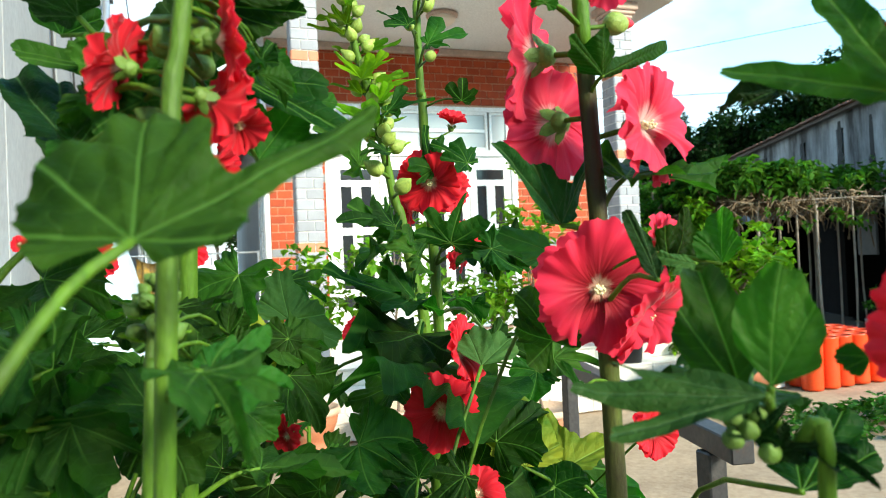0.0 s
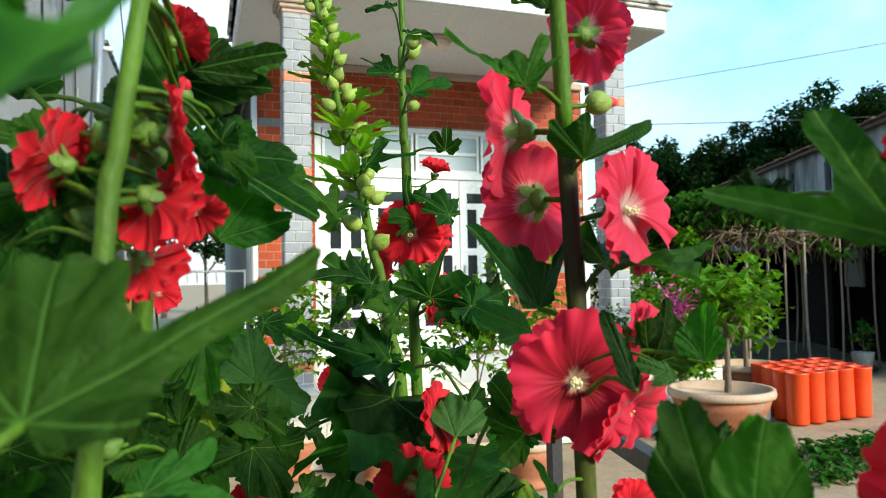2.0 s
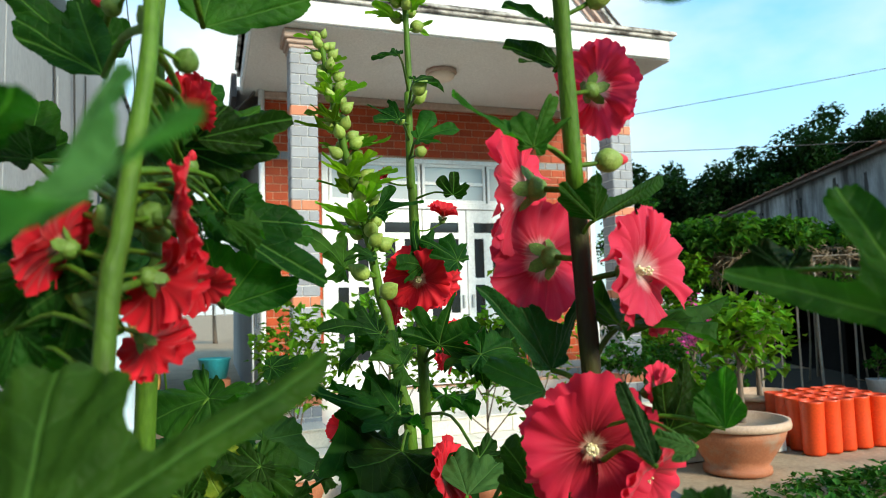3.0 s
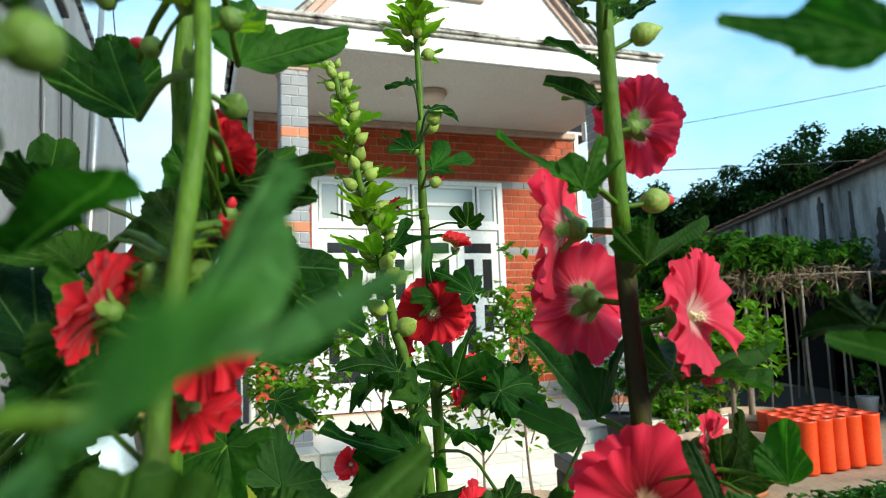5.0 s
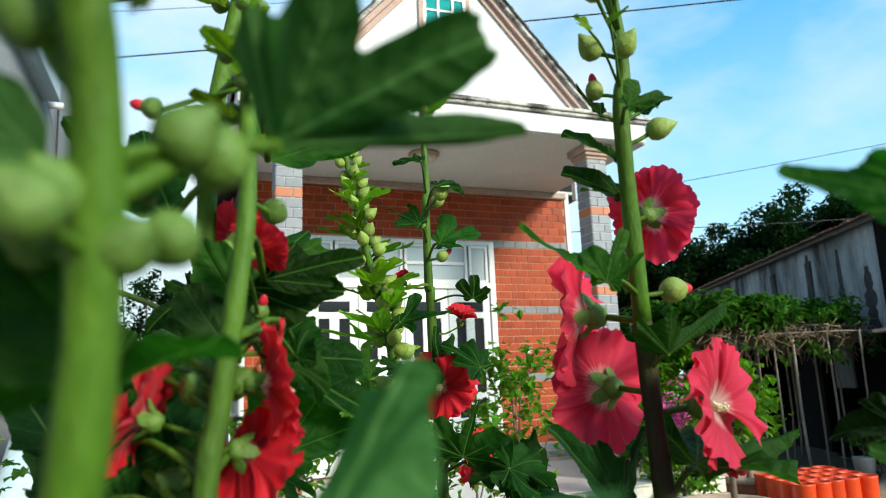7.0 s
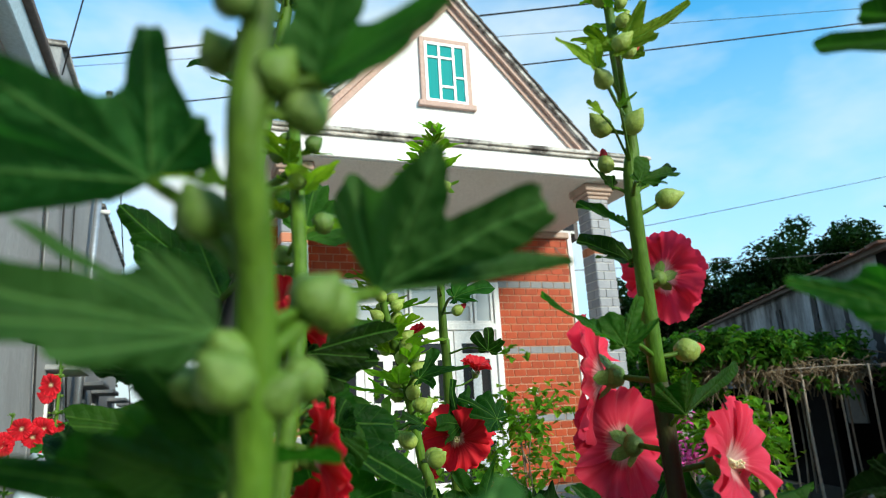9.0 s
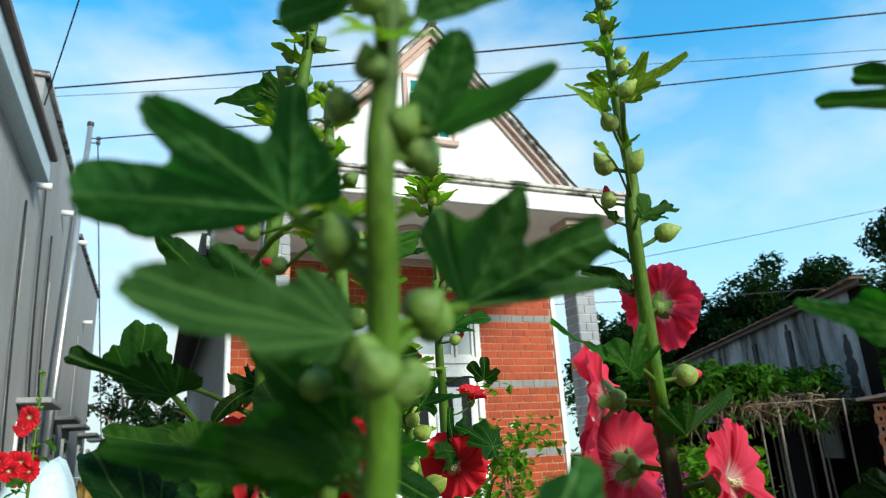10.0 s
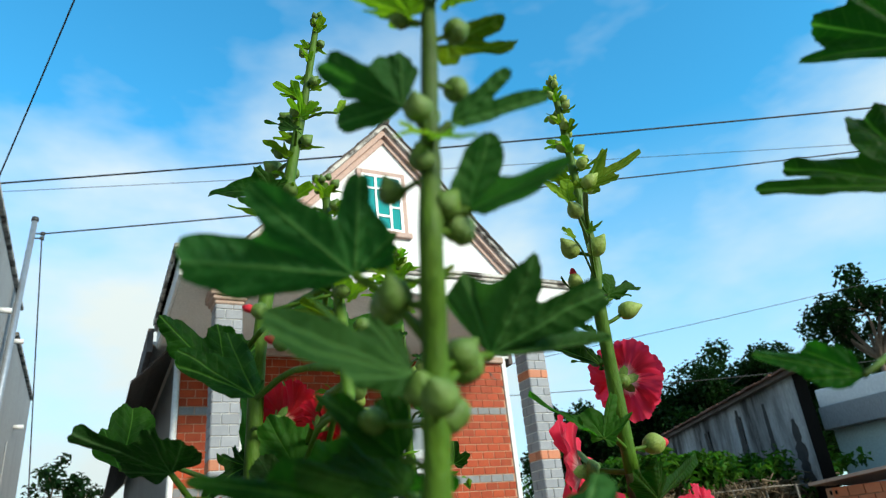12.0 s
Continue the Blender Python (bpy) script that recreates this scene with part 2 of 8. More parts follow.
def leaf_mat(name, a, b, vein, through_col, rough=0.5, spec=0.05, veins=True, thin=0.35, vary=(0.45, 1.55)):
    m, t, p = nodes_of(name)
    pos = t.nodes.new("ShaderNodeNewGeometry").outputs["Position"]
    ob = t.nodes.new("ShaderNodeObjectInfo")
    col = mixed(t, ramped(t, noise_fac(t, 22, 3, where=pos), 0.3, 0.7), a, b)
    isl = t.nodes.new("ShaderNodeNewGeometry").outputs["Random Per Island"] if not veins else ob.outputs["Random"]
    hsv = t.nodes.new("ShaderNodeHueSaturation")
    mr = t.nodes.new("ShaderNodeMapRange")
    mr.inputs["To Min"].default_value, mr.inputs["To Max"].default_value = vary
    link(t, isl, mr.inputs["Value"])
    link(t, mr.outputs["Result"], hsv.inputs["Value"])
    # some leaves lean to yellow
    seven = t.nodes.new("ShaderNodeMath")
    seven.operation = "MULTIPLY"
    seven.inputs[1].default_value = 7.13
    link(t, isl, seven.inputs[0])
    frac = t.nodes.new("ShaderNodeMath")
    frac.operation = "FRACT"
    link(t, seven.outputs[0], frac.inputs[0])
    hue = t.nodes.new("ShaderNodeMapRange")
    hue.inputs["To Min"].default_value, hue.inputs["To Max"].default_value = 0.480, 0.516
    link(t, frac.outputs[0], hue.inputs["Value"])
    link(t, hue.outputs["Result"], hsv.inputs["Hue"])
    link(t, col, hsv.inputs["Color"])
    col = hsv.outputs["Color"]
    bump_h = noise_fac(t, 220, 4, where=pos)
    if veins:
        vo = t.nodes.new("ShaderNodeTexVoronoi")
        vo.feature = "DISTANCE_TO_EDGE"
        vo.inputs["Scale"].default_value = 240.0
        link(t, pos, vo.inputs["Vector"])
        cell = ramped(t, vo.outputs["Distance"], 0.0, 0.35)
        lump = t.nodes.new("ShaderNodeMath")
        lump.operation = "MULTIPLY_ADD"
        lump.inputs[1].default_value = 0.3
        link(t, cell, lump.inputs[0])
        link(t, bump_h, lump.inputs[2])
        bump_h = lump.outputs[0]
        uv = t.nodes.new("ShaderNodeUVMap")
        uv.uv_map = "leaf"
        sep = t.nodes.new("ShaderNodeSeparateXYZ")
        link(t, uv.outputs["UV"], sep.inputs["Vector"])
        # side veins run off the main ones
        s1 = t.nodes.new("ShaderNodeMath")
        s1.operation = "MULTIPLY_ADD"
        s1.inputs[1].default_value = -0.85
        link(t, sep.outputs["Y"], s1.inputs[0])
        bend = t.nodes.new("ShaderNodeMath")
        bend.operation = "MULTIPLY_ADD"
        bend.inputs[1].default_value = 0.07
        link(t, noise_fac(t, 45, 1, where=pos), bend.inputs[0])
        link(t, sep.outputs["X"], bend.inputs[2])
        link(t, bend.outputs[0], s1.inputs[2])
        s2 = t.nodes.new("ShaderNodeMath")
        s2.operation = "PINGPONG"
        s2.inputs[1].default_value = 0.07
        link(t, s1.outputs[0], s2.inputs[0])
        side = ramped(t, s2.outputs[0], 0.008, 0.001)
        pillow = ramped(t, s2.outputs[0], 0.0, 0.06)
        main = ramped(t, sep.outputs["Y"], 0.013, 0.004)
        both = t.nodes.new("ShaderNodeMath")
        both.operation = "MAXIMUM"
        half = t.nodes.new("ShaderNodeMath")
        half.operation = "MULTIPLY"
        half.inputs[1].default_value = 0.25
        link(t, side, half.inputs[0])
        link(t, half.outputs[0], both.inputs[0])
        link(t, main, both.inputs[1])
        col = mixed(t, both.outputs[0], col, vein)
        h2 = t.nodes.new("ShaderNodeMath")
        h2.operation = "MULTIPLY_ADD"
        h2.inputs[1].default_value = -0.7
        link(t, both.outputs[0], h2.inputs[0])
        link(t, bump_h, h2.inputs[2])
        # the blade swells between the side veins
        h3 = t.nodes.new("ShaderNodeMath")
        h3.operation = "MULTIPLY_ADD"
        h3.inputs[1].default_value = 0.55
        link(t, pillow, h3.inputs[0])
        link(t, h2.outputs[0], h3.inputs[2])
        h4 = t.nodes.new("ShaderNodeMath")
        h4.operation = "MULTIPLY_ADD"
        h4.inputs[1].default_value = 2.0
        link(t, noise_fac(t, 75, 2, where=pos), h4.inputs[0])
        link(t, h3.outputs[0], h4.inputs[2])
        bump_h = h4.outputs[0]
    link(t, col, p.inputs["Base Color"])
    p.inputs["Roughness"].default_value, p.inputs["Specular IOR Level"].default_value = rough, spec
    bn = t.nodes.new("ShaderNodeBump")
    bn.inputs["Strength"].default_value, bn.inputs["Distance"].default_value = 0.6, 0.0018
    link(t, bump_h, bn.inputs["Height"])
    link(t, bn.outputs["Normal"], p.inputs["Normal"])
    tr = t.nodes.new("ShaderNodeBsdfTranslucent")
    link(t, mixed(t, 1.0, col, through_col, "MULTIPLY"), tr.inputs["Color"])
    mx = t.nodes.new("ShaderNodeMixShader")
    mx.inputs["Fac"].default_value = thin
    link(t, p.outputs["BSDF"], mx.inputs[1])
    link(t, tr.outputs["BSDF"], mx.inputs[2])
    link(t, mx.outputs["Shader"], t.nodes["Material Output"].inputs["Surface"])
    return m


M_LEAF = leaf_mat("hollyhock_leaf", (0.006, 0.030, 0.005), (0.026, 0.084, 0.012), (0.06, 0.14, 0.03), (2.1, 3.3, 0.9), rough=0.46, spec=0.06, thin=0.4)
M_LEAF_UP = leaf_mat("young_hollyhock_leaf", (0.10, 0.23, 0.018), (0.19, 0.34, 0.032), (0.15, 0.28, 0.06), (1.9, 2.1, 0.6))
# Lighter copy of the leaf green, with the light on lit leaves in its colour.
M_LEAF_LIT = leaf_mat("lit_hollyhock_leaf", (0.020, 0.076, 0.019), (0.045, 0.130, 0.033), (0.08, 0.18, 0.055), (1.4, 2.2, 0.8), thin=0.36, vary=(0.8, 1.2))
# Darker copy of the leaf green, for leaves that hang in shade.
M_LEAF_SHADED = leaf_mat("shaded_hollyhock_leaf", (0.005, 0.024, 0.005), (0.015, 0.050, 0.010), (0.04, 0.09, 0.03), (1.3, 1.9, 0.7), rough=0.46, spec=0.06, thin=0.22)
# Brightest leaf copy: the sun on one near leaf, given as base colour.
M_LEAF_SUNLIT = leaf_mat("sunlit_hollyhock_leaf", (0.045, 0.150, 0.042), (0.085, 0.225, 0.070), (0.12, 0.27, 0.09), (1.4, 2.2, 0.8), thin=0.36, vary=(0.92, 1.12))
M_LEAF_OLD = leaf_mat("yellowing_hollyhock_leaf", (0.03, 0.10, 0.010), (0.19, 0.23, 0.025), (0.2, 0.3, 0.06), (1.5, 1.6, 0.6), thin=0.3)
M_STEM = surf("hairy_green_stem", (0.055, 0.140, 0.010), (0.105, 0.215, 0.018), 30, 0.5, 0.4, 260, stretch=(1, 1, 0.3), stain=(0.035, 0.06, 0.012), stain_at=(0.5, 0.7), stain_scale=14, spec=0.2)
M_STEM_LOW = surf("brownish_lower_stem", (0.045, 0.06, 0.012), (0.08, 0.105, 0.018), 30, 0.55, 0.4, 260, stretch=(1, 1, 0.3), stain=(0.028, 0.022, 0.012), stain_at=(0.45, 0.65), stain_scale=14, spec=0.2)
M_RED_TIP = surf("folded_red_petals", (0.55, 0.006, 0.02), (0.72, 0.02, 0.05), 200, 0.6, 0.3, 500)
M_BUD = surf("green_bud", (0.085, 0.18, 0.022), (0.14, 0.25, 0.04), 60, 0.55, 0.4, 300, vary=0.15)
M_BUD_PALE = surf("pale_yellow_green_bud", (0.22, 0.33, 0.05), (0.32, 0.43, 0.085), 60, 0.55, 0.4, 300, vary=0.15)
M_TREE = leaf_mat("dark_tree_leaf", (0.005, 0.019, 0.006), (0.013, 0.038, 0.010), (0, 0, 0), (1.6, 2.0, 0.7), veins=False, thin=0.25)
M_BUSH = leaf_mat("fresh_bush_leaf", (0.05, 0.145, 0.011), (0.11, 0.25, 0.02), (0, 0, 0), (2.0, 2.0, 0.7), veins=False)
M_SHRUB = leaf_mat("mid_shrub_leaf", (0.018, 0.075, 0.012), (0.045, 0.140, 0.022), (0, 0, 0), (1.8, 2.0, 0.7), veins=False)


# ---- building helpers ----
def part(name, bm, material, parent=None, label="", smooth=True):
    """Links a bmesh as one mesh object under a thing or a part."""
    me = bm
    if isinstance(bm, bmesh.types.BMesh):
        me = bpy.data.meshes.new(name)
        bm.to_mesh(me)
        bm.free()
        if smooth:
            me.shade_smooth()
    if material is not None:
        me.materials.clear()
        me.materials.append(material)
    ob = new(name, me)
    ob.parent = parent
    if label:
        tagged(ob, label)
    return ob


def thing(name, label, category, at=(0, 0, 0), group="", kind="", turn=0.0):
    ob = new(name)
    ob.empty_display_size = 0.05
    ob.matrix_world = pose(*at, 0, 0, turn)
    return tagged(ob, label, category, group, kind)


def box(bm, lo, hi, bevel=0.0):
    """An upright box from corner to corner, edges eased."""
    made = bmesh.ops.create_cube(bm, size=1.0)["verts"]
    size = [b - a for a, b in zip(lo, hi)]
    mid = [(a + b) / 2 for a, b in zip(lo, hi)]
    for v in made:
        v.co = Vector([c * s + m for c, s, m in zip(v.co, size, mid)])
    if bevel:
        edges = list({e for v in made for e in v.link_edges})
        bmesh.ops.bevel(bm, geom=edges, offset=bevel, segments=1, affect="EDGES")
    return bm


def boxes(*pairs, bevel=0.0):
    bm = bmesh.new()
    for lo, hi in pairs:
        box(bm, lo, hi, bevel)
    return bm


def prism(bm, outline, y0, y1):
    """An outline of (x, z) pushed from y0 to y1."""
    a = [bm.verts.new((x, y0, z)) for x, z in outline]
    b = [bm.verts.new((x, y1, z)) for x, z in outline]
    n = len(outline)
    bm.faces.new(a)
    bm.faces.new(list(reversed(b)))
    for i in range(n):
        bm.faces.new((a[i], b[i], b[(i + 1) % n], a[(i + 1) % n]))
    bmesh.ops.recalc_face_normals(bm, faces=bm.faces)
    return bm


def lathe(bm, profile, seg=28, at=(0, 0, 0), wobble=0.0):
    """Rings of (radius, height) about an upright axis; closed where the radius is 0."""
    rings = []
    for r, z in profile:
        rings.append([bm.verts.new((at[0] + r * (1 + wobble * math.sin(3 * a)) * math.cos(a), at[1] + r * math.sin(a), at[2] + z)) for a in (2 * math.pi * k / seg for k in range(seg))])
    for p, q in zip(rings, rings[1:]):
        for k in range(seg):
            bm.faces.new((p[k], p[(k + 1) % seg], q[(k + 1) % seg], q[k]))
    bm.faces.new(list(reversed(rings[0])))
    bm.faces.new(rings[-1])
    return bm


def tube(bm, points, radii, seg=10):
    """A round tube along points, with a radius at each."""
    pts = [Vector(p) for p in points]
    side = None
    rings = []
    for i, p in enumerate(pts):
        way = (pts[min(i + 1, len(pts) - 1)] - pts[max(i - 1, 0)]).normalized()
        if side is None:
            side = way.orthogonal().normalized()
        side = (side - way * side.dot(way)).normalized()
        other = way.cross(side)
        r = radii[i] if hasattr(radii, "__len__") else radii
        rings.append([bm.verts.new(p + r * (math.cos(a) * side + math.sin(a) * other)) for a in (2 * math.pi * k / seg for k in range(seg))])
    for p, q in zip(rings, rings[1:]):
        for k in range(seg):
            bm.faces.new((p[k], p[(k + 1) % seg], q[(k + 1) % seg], q[k]))
    bm.faces.new(list(reversed(rings[0])))
    bm.faces.new(rings[-1])
    return bm


def spline(points, steps=5):
    """A smooth line through points (Catmull-Rom)."""
    pts = [Vector(p) for p in points]
    pts = [2 * pts[0] - pts[1], *pts, 2 * pts[-1] - pts[-2]]
    out = []
    for i in range(1, len(pts) - 2):
        a, b, c, d = pts[i - 1 : i + 3]
        for k in range(steps):
            u = k / steps
            out.append(0.5 * (2 * b + (c - a) * u + (2 * a - 5 * b + 4 * c - d) * u * u + (3 * b - a - 3 * c + d) * u**3))
    out.append(pts[-2])
    return out


# ---- ground ----
def build_ground():
    """One sheet to the horizon, finely and unevenly meshed near the house."""
    xs = [-900, -200, -60, -25] + [-12 + 0.5 * k for k in range(61)] + [25, 60, 200, 900]
    ys = [-900, -200, -50, -15] + [-5 + 0.5 * k for k in range(51)] + [30, 60, 200, 900]
    bm = bmesh.new()
    grid = []
    for y in ys:
        row = []
        for x in xs:
            near = max(abs(x) / 20, abs(y) / 20) < 1
            z = 0.02 * noise.noise((x * 0.8, y * 0.8, 3.0)) + 0.008 * noise.noise((x * 3.1, y * 3.1, 1.0)) if near else 0.0
            row.append(bm.verts.new((x, y, z - 0.012)))
        grid.append(row)
    for p, q in zip(grid, grid[1:]):
        for k in range(len(xs) - 1):
            bm.faces.new((p[k], p[k + 1], q[k + 1], q[k]))
    ob = part("ground", bm, M_GROUND)
    return tagged(ob, "dusty brown concrete and earth yard with damp patches", "ground", kind="structure")


build_ground()

# ---- the brick house ----
W_Y, C_Y, F_Y = 7.89, 6.06, 5.87  # front wall, column fronts, fascia front
FLOOR, CEIL, PITCH = 0.44, 3.885, 0.0944
BAND_Z = 3.156
house = thing("house", "single-storey red brick house with white gabled porch", "house", (0.596, W_Y, 0), kind="structure")


def on_house(ob):
    ob.matrix_parent_inverse = house.matrix_world.inverted()
    return ob


def hp(name, bm, mat, label="", smooth=False):
    return on_house(part(name, bm, mat, house, label, smooth))


bpy.context.view_layer.update()
DOOR_L, DOOR_R, DOOR_T = 1.23, 3.65, 3.18
WALL_L, WALL_R = 0.596, 4.755
# backing wall round the door opening, side and rear walls
hp("wall", boxes(((WALL_L, W_Y + 0.008, 0), (DOOR_L, W_Y + 0.2, CEIL)), ((DOOR_R, W_Y + 0.008, 0), (WALL_R - 0.02, W_Y + 0.2, CEIL)), ((DOOR_L, W_Y + 0.008, DOOR_T), (DOOR_R, W_Y + 0.2, CEIL)), ((DOOR_L, W_Y + 0.008, 0), (DOOR_R, W_Y + 0.2, FLOOR))), M_MORTAR, "front wall bedding of pale mortar")
hp("wall", boxes(((WALL_L, W_Y + 0.2, 0), (WALL_L + 0.2, 20, 4.3)), ((WALL_R - 0.22, W_Y + 0.2, 0), (WALL_R - 0.02, 20, 4.3)), ((WALL_L + 0.2, 19.8, 0), (WALL_R - 0.22, 20, 4.3))), M_GREY_WALL, "grey rendered side walls")
hp("wall", boxes(((WALL_L + 0.2, 9.4, 0), (WALL_R - 0.22, 9.5, 4.2))), M_SOFFIT, "plain inner room wall")
hp("porch_floor", boxes(((0.42, 5.6, 0), (4.85, W_Y + 0.008, FLOOR - 0.012)), bevel=0.004), M_TILE, "porch floor of cream tiles")
hp("wall_cornice", boxes(((WALL_L - 0.02, W_Y - 0.05, CEIL - 0.085), (WALL_R, W_Y + 0.01, CEIL)), bevel=0.012), M_CAP, "brown painted strip under the porch ceiling")
# white corner pipe and the white jamb strips
bm = bmesh.new()
tube(bm, [(0.555, W_Y - 0.05, 0), (0.555, W_Y - 0.05, CEIL)], 0.035, 12)
hp("downpipe", bm, M_STEEL_WHITE, "white plastic downpipe at the wall corner", True)
hp("corner_strip", boxes(((WALL_R - 0.015, W_Y - 0.012, FLOOR), (WALL_R + 0.05, W_Y + 0.05, CEIL)), bevel=0.004), M_WHITE, "white painted corner strip")
# ceiling and porch slab with its fascia and stained moulding
hp("porch_ceiling", boxes(((0.36, F_Y + 0.03, CEIL), (4.6, W_Y + 0.2, CEIL + 0.06)), bevel=0.004), M_SOFFIT, "pale grey porch ceiling")
hp("fascia", boxes(((0.335, F_Y, CEIL + 0.012), (4.582, F_Y + 0.12, 4.10)), ((0.335, F_Y + 0.12, CEIL + 0.012), (0.45, W_Y + 0.2, 4.10)), ((4.465, F_Y + 0.12, CEIL + 0.012), (4.582, W_Y + 0.2, 4.10)), bevel=0.006), M_WHITE, "white painted porch fascia")
hp("cornice", boxes(((0.30, F_Y - 0.035, 4.10), (4.62, F_Y + 0.3, 4.135)), ((0.275, F_Y - 0.06, 4.135), (4.645, F_Y + 0.3, 4.175)), ((0.275, F_Y + 0.3, 4.1), (0.5, W_Y, 4.175)), ((4.345, F_Y + 0.3, 4.1), (4.645, W_Y, 4.175)), bevel=0.007), M_MOULD, "black-stained cornice moulding along the porch edge")
hp("porch_roof", boxes(((0.3, F_Y + 0.1, 4.1), (4.55, W_Y + 0.2, 4.17)), bevel=0.004), M_MOULD, "weathered concrete porch slab")
# pediment
AX, AZ, GY = 2.42, 5.97, 6.07
bm = bmesh.new()
prism(bm, [(0.9, 4.172), (3.95, 4.172), (AX, AZ - 0.12)], GY, GY + 0.14)
hp("gable", bm, M_WHITE, "white painted triangular gable wall")


def rake(name, off_lo, off_hi, y0, y1, mat, label):
    """Bands that run up both slopes of the gable, from off_lo to off_hi beyond its edge."""
    b = bmesh.new()
    for s in (-1, 1):
        foot, slope = Vector((AX + s * 1.56, 0, 4.25)), Vector((-s * 1.56, 0, AZ - 4.25)).normalized()
        out = Vector((s * slope.z * 1.0, 0, abs(slope.x)))
        top = Vector((AX, 0, AZ))
        reach = lambda o: Vector((AX, 0, AZ + o / abs(slope.x)))  # noqa: E731
        lo_f, hi_f = foot + out * off_lo - slope * 0.08, foot + out * off_hi - slope * 0.08
        prism(b, [(lo_f.x, lo_f.z), (hi_f.x, hi_f.z), (reach(off_hi).x, reach(off_hi).z), (reach(off_lo).x, reach(off_lo).z)], y0, y1)
    hp(name, b, mat, label)


rake("rake_trim", -0.13, -0.075, GY - 0.03, GY, M_PINK_TRIM, "pink-beige moulding up the gable slope")
rake("rake_trim", -0.075, -0.02, GY - 0.075, GY + 0.02, M_PINK_TRIM, "stepped pink-beige moulding under the roof edge")
rake("rake_board", -0.02, 0.035, GY - 0.12, GY + 0.1, M_MOULD, "black-stained verge of the roof")
# tiled roof behind the gable: two slopes of overlapping courses
roof = bmesh.new()
for s in (-1, 1):
    run = 2.28
    drop = run * (AZ - 4.25) / 1.56
    for k in range(14):
        u0, u1 = k / 14, (k + 1.25) / 14
        x0, x1 = AX + s * run * u0, AX + s * run * u1
        z0, z1 = AZ + 0.03 - drop * u0 + 0.012, AZ + 0.03 - drop * u1 + 0.03
        y0 = GY - 0.14 if max(z0, z1) > 4.25 else W_Y
        if z1 < 3.4:
            continue
        prism(roof, [(x0, z0), (x1, z1), (x1, z1 - 0.02), (x0, z0 - 0.02)], y0, 20.3)
hp("roof", roof, M_ROOF, "dark weathered tiled gable roof")
hp("eave_soffit", boxes(((0.3, W_Y + 0.2, CEIL + 0.06), (WALL_L, 20, CEIL + 0.1)), ((WALL_R, W_Y + 0.2, CEIL + 0.06), (5.0, 20, CEIL + 0.1))), M_SOFFIT, "grey boards under the eaves")
hp("eave_board", boxes(((0.24, W_Y + 0.2, CEIL - 0.02), (0.3, 20, 4.14)), ((5.0, W_Y + 0.2, CEIL - 0.02), (5.06, 20, 4.14))), M_ROOF, "dark stained eave board")
bm = bmesh.new()
tube(bm, [(AX, GY - 0.14, AZ + 0.045), (AX, 20.3, AZ + 0.045)], 0.05, 10)
hp("ridge", bm, M_ROOF, "dark ridge tiles")

# gable window
gwin = hp("window", boxes(((2.085, GY - 0.03, 4.66), (2.135, GY, 5.40)), ((2.6, GY - 0.03, 4.66), (2.65, GY, 5.40)), ((2.135, GY - 0.03, 5.345), (2.6, GY, 5.40)), ((2.05, GY - 0.05, 4.60), (2.685, GY, 4.66)), bevel=0.004), M_PINK_TRIM, "gable window with pink-beige frame and teal glass")
for lo, hi in (((2.135, 4.66), (2.165, 5.345)), ((2.57, 4.66), (2.6, 5.345)), ((2.165, 4.66), (2.57, 4.69)), ((2.165, 5.315), (2.57, 5.345)), ((2.285, 4.69), (2.31, 5.315)), ((2.445, 4.69), (2.47, 5.315)), ((2.31, 4.83), (2.445, 4.855)), ((2.31, 5.16), (2.445, 5.185)), ((2.165, 5.16), (2.285, 5.18)), ((2.47, 4.95), (2.57, 4.97))):
    part("glazing_bar", boxes(((lo[0], GY - 0.034, lo[1]), (hi[0], GY - 0.004, hi[1])), bevel=0.002), M_STEEL_WHITE, gwin, smooth=False)
part("pane", boxes(((2.137, GY - 0.02, 4.662), (2.598, GY - 0.008, 5.343))), M_GLASS_TEAL, gwin, "teal glass", smooth=False)


# front door: four white steel leaves under a transom
door = thing("door_1", "white steel four-leaf front door with dark glass panes", "door", (DOOR_L, W_Y, FLOOR), kind="structure")
bpy.context.view_layer.update()


def dp(name, bm, mat, label=""):
    ob = part(name, bm, mat, door, label, False)
    ob.matrix_parent_inverse = door.matrix_world.inverted()
    return ob


FY0, FY1 = W_Y - 0.01, W_Y + 0.09
TB = 2.62
dp("door_frame", boxes(((DOOR_L, FY0, FLOOR), (DOOR_L + 0.075, FY1, DOOR_T)), ((DOOR_R - 0.075, FY0, FLOOR), (DOOR_R, FY1, DOOR_T)), ((DOOR_L + 0.075, FY0, DOOR_T - 0.055), (DOOR_R - 0.075, FY1, DOOR_T)), ((DOOR_L + 0.075, FY0, TB - 0.05), (DOOR_R - 0.075, FY1, TB + 0.03)), bevel=0.004), M_STEEL_WHITE, "white enamelled door frame")
inner_l, inner_r = DOOR_L + 0.075, DOOR_R - 0.075
span = inner_r - inner_l
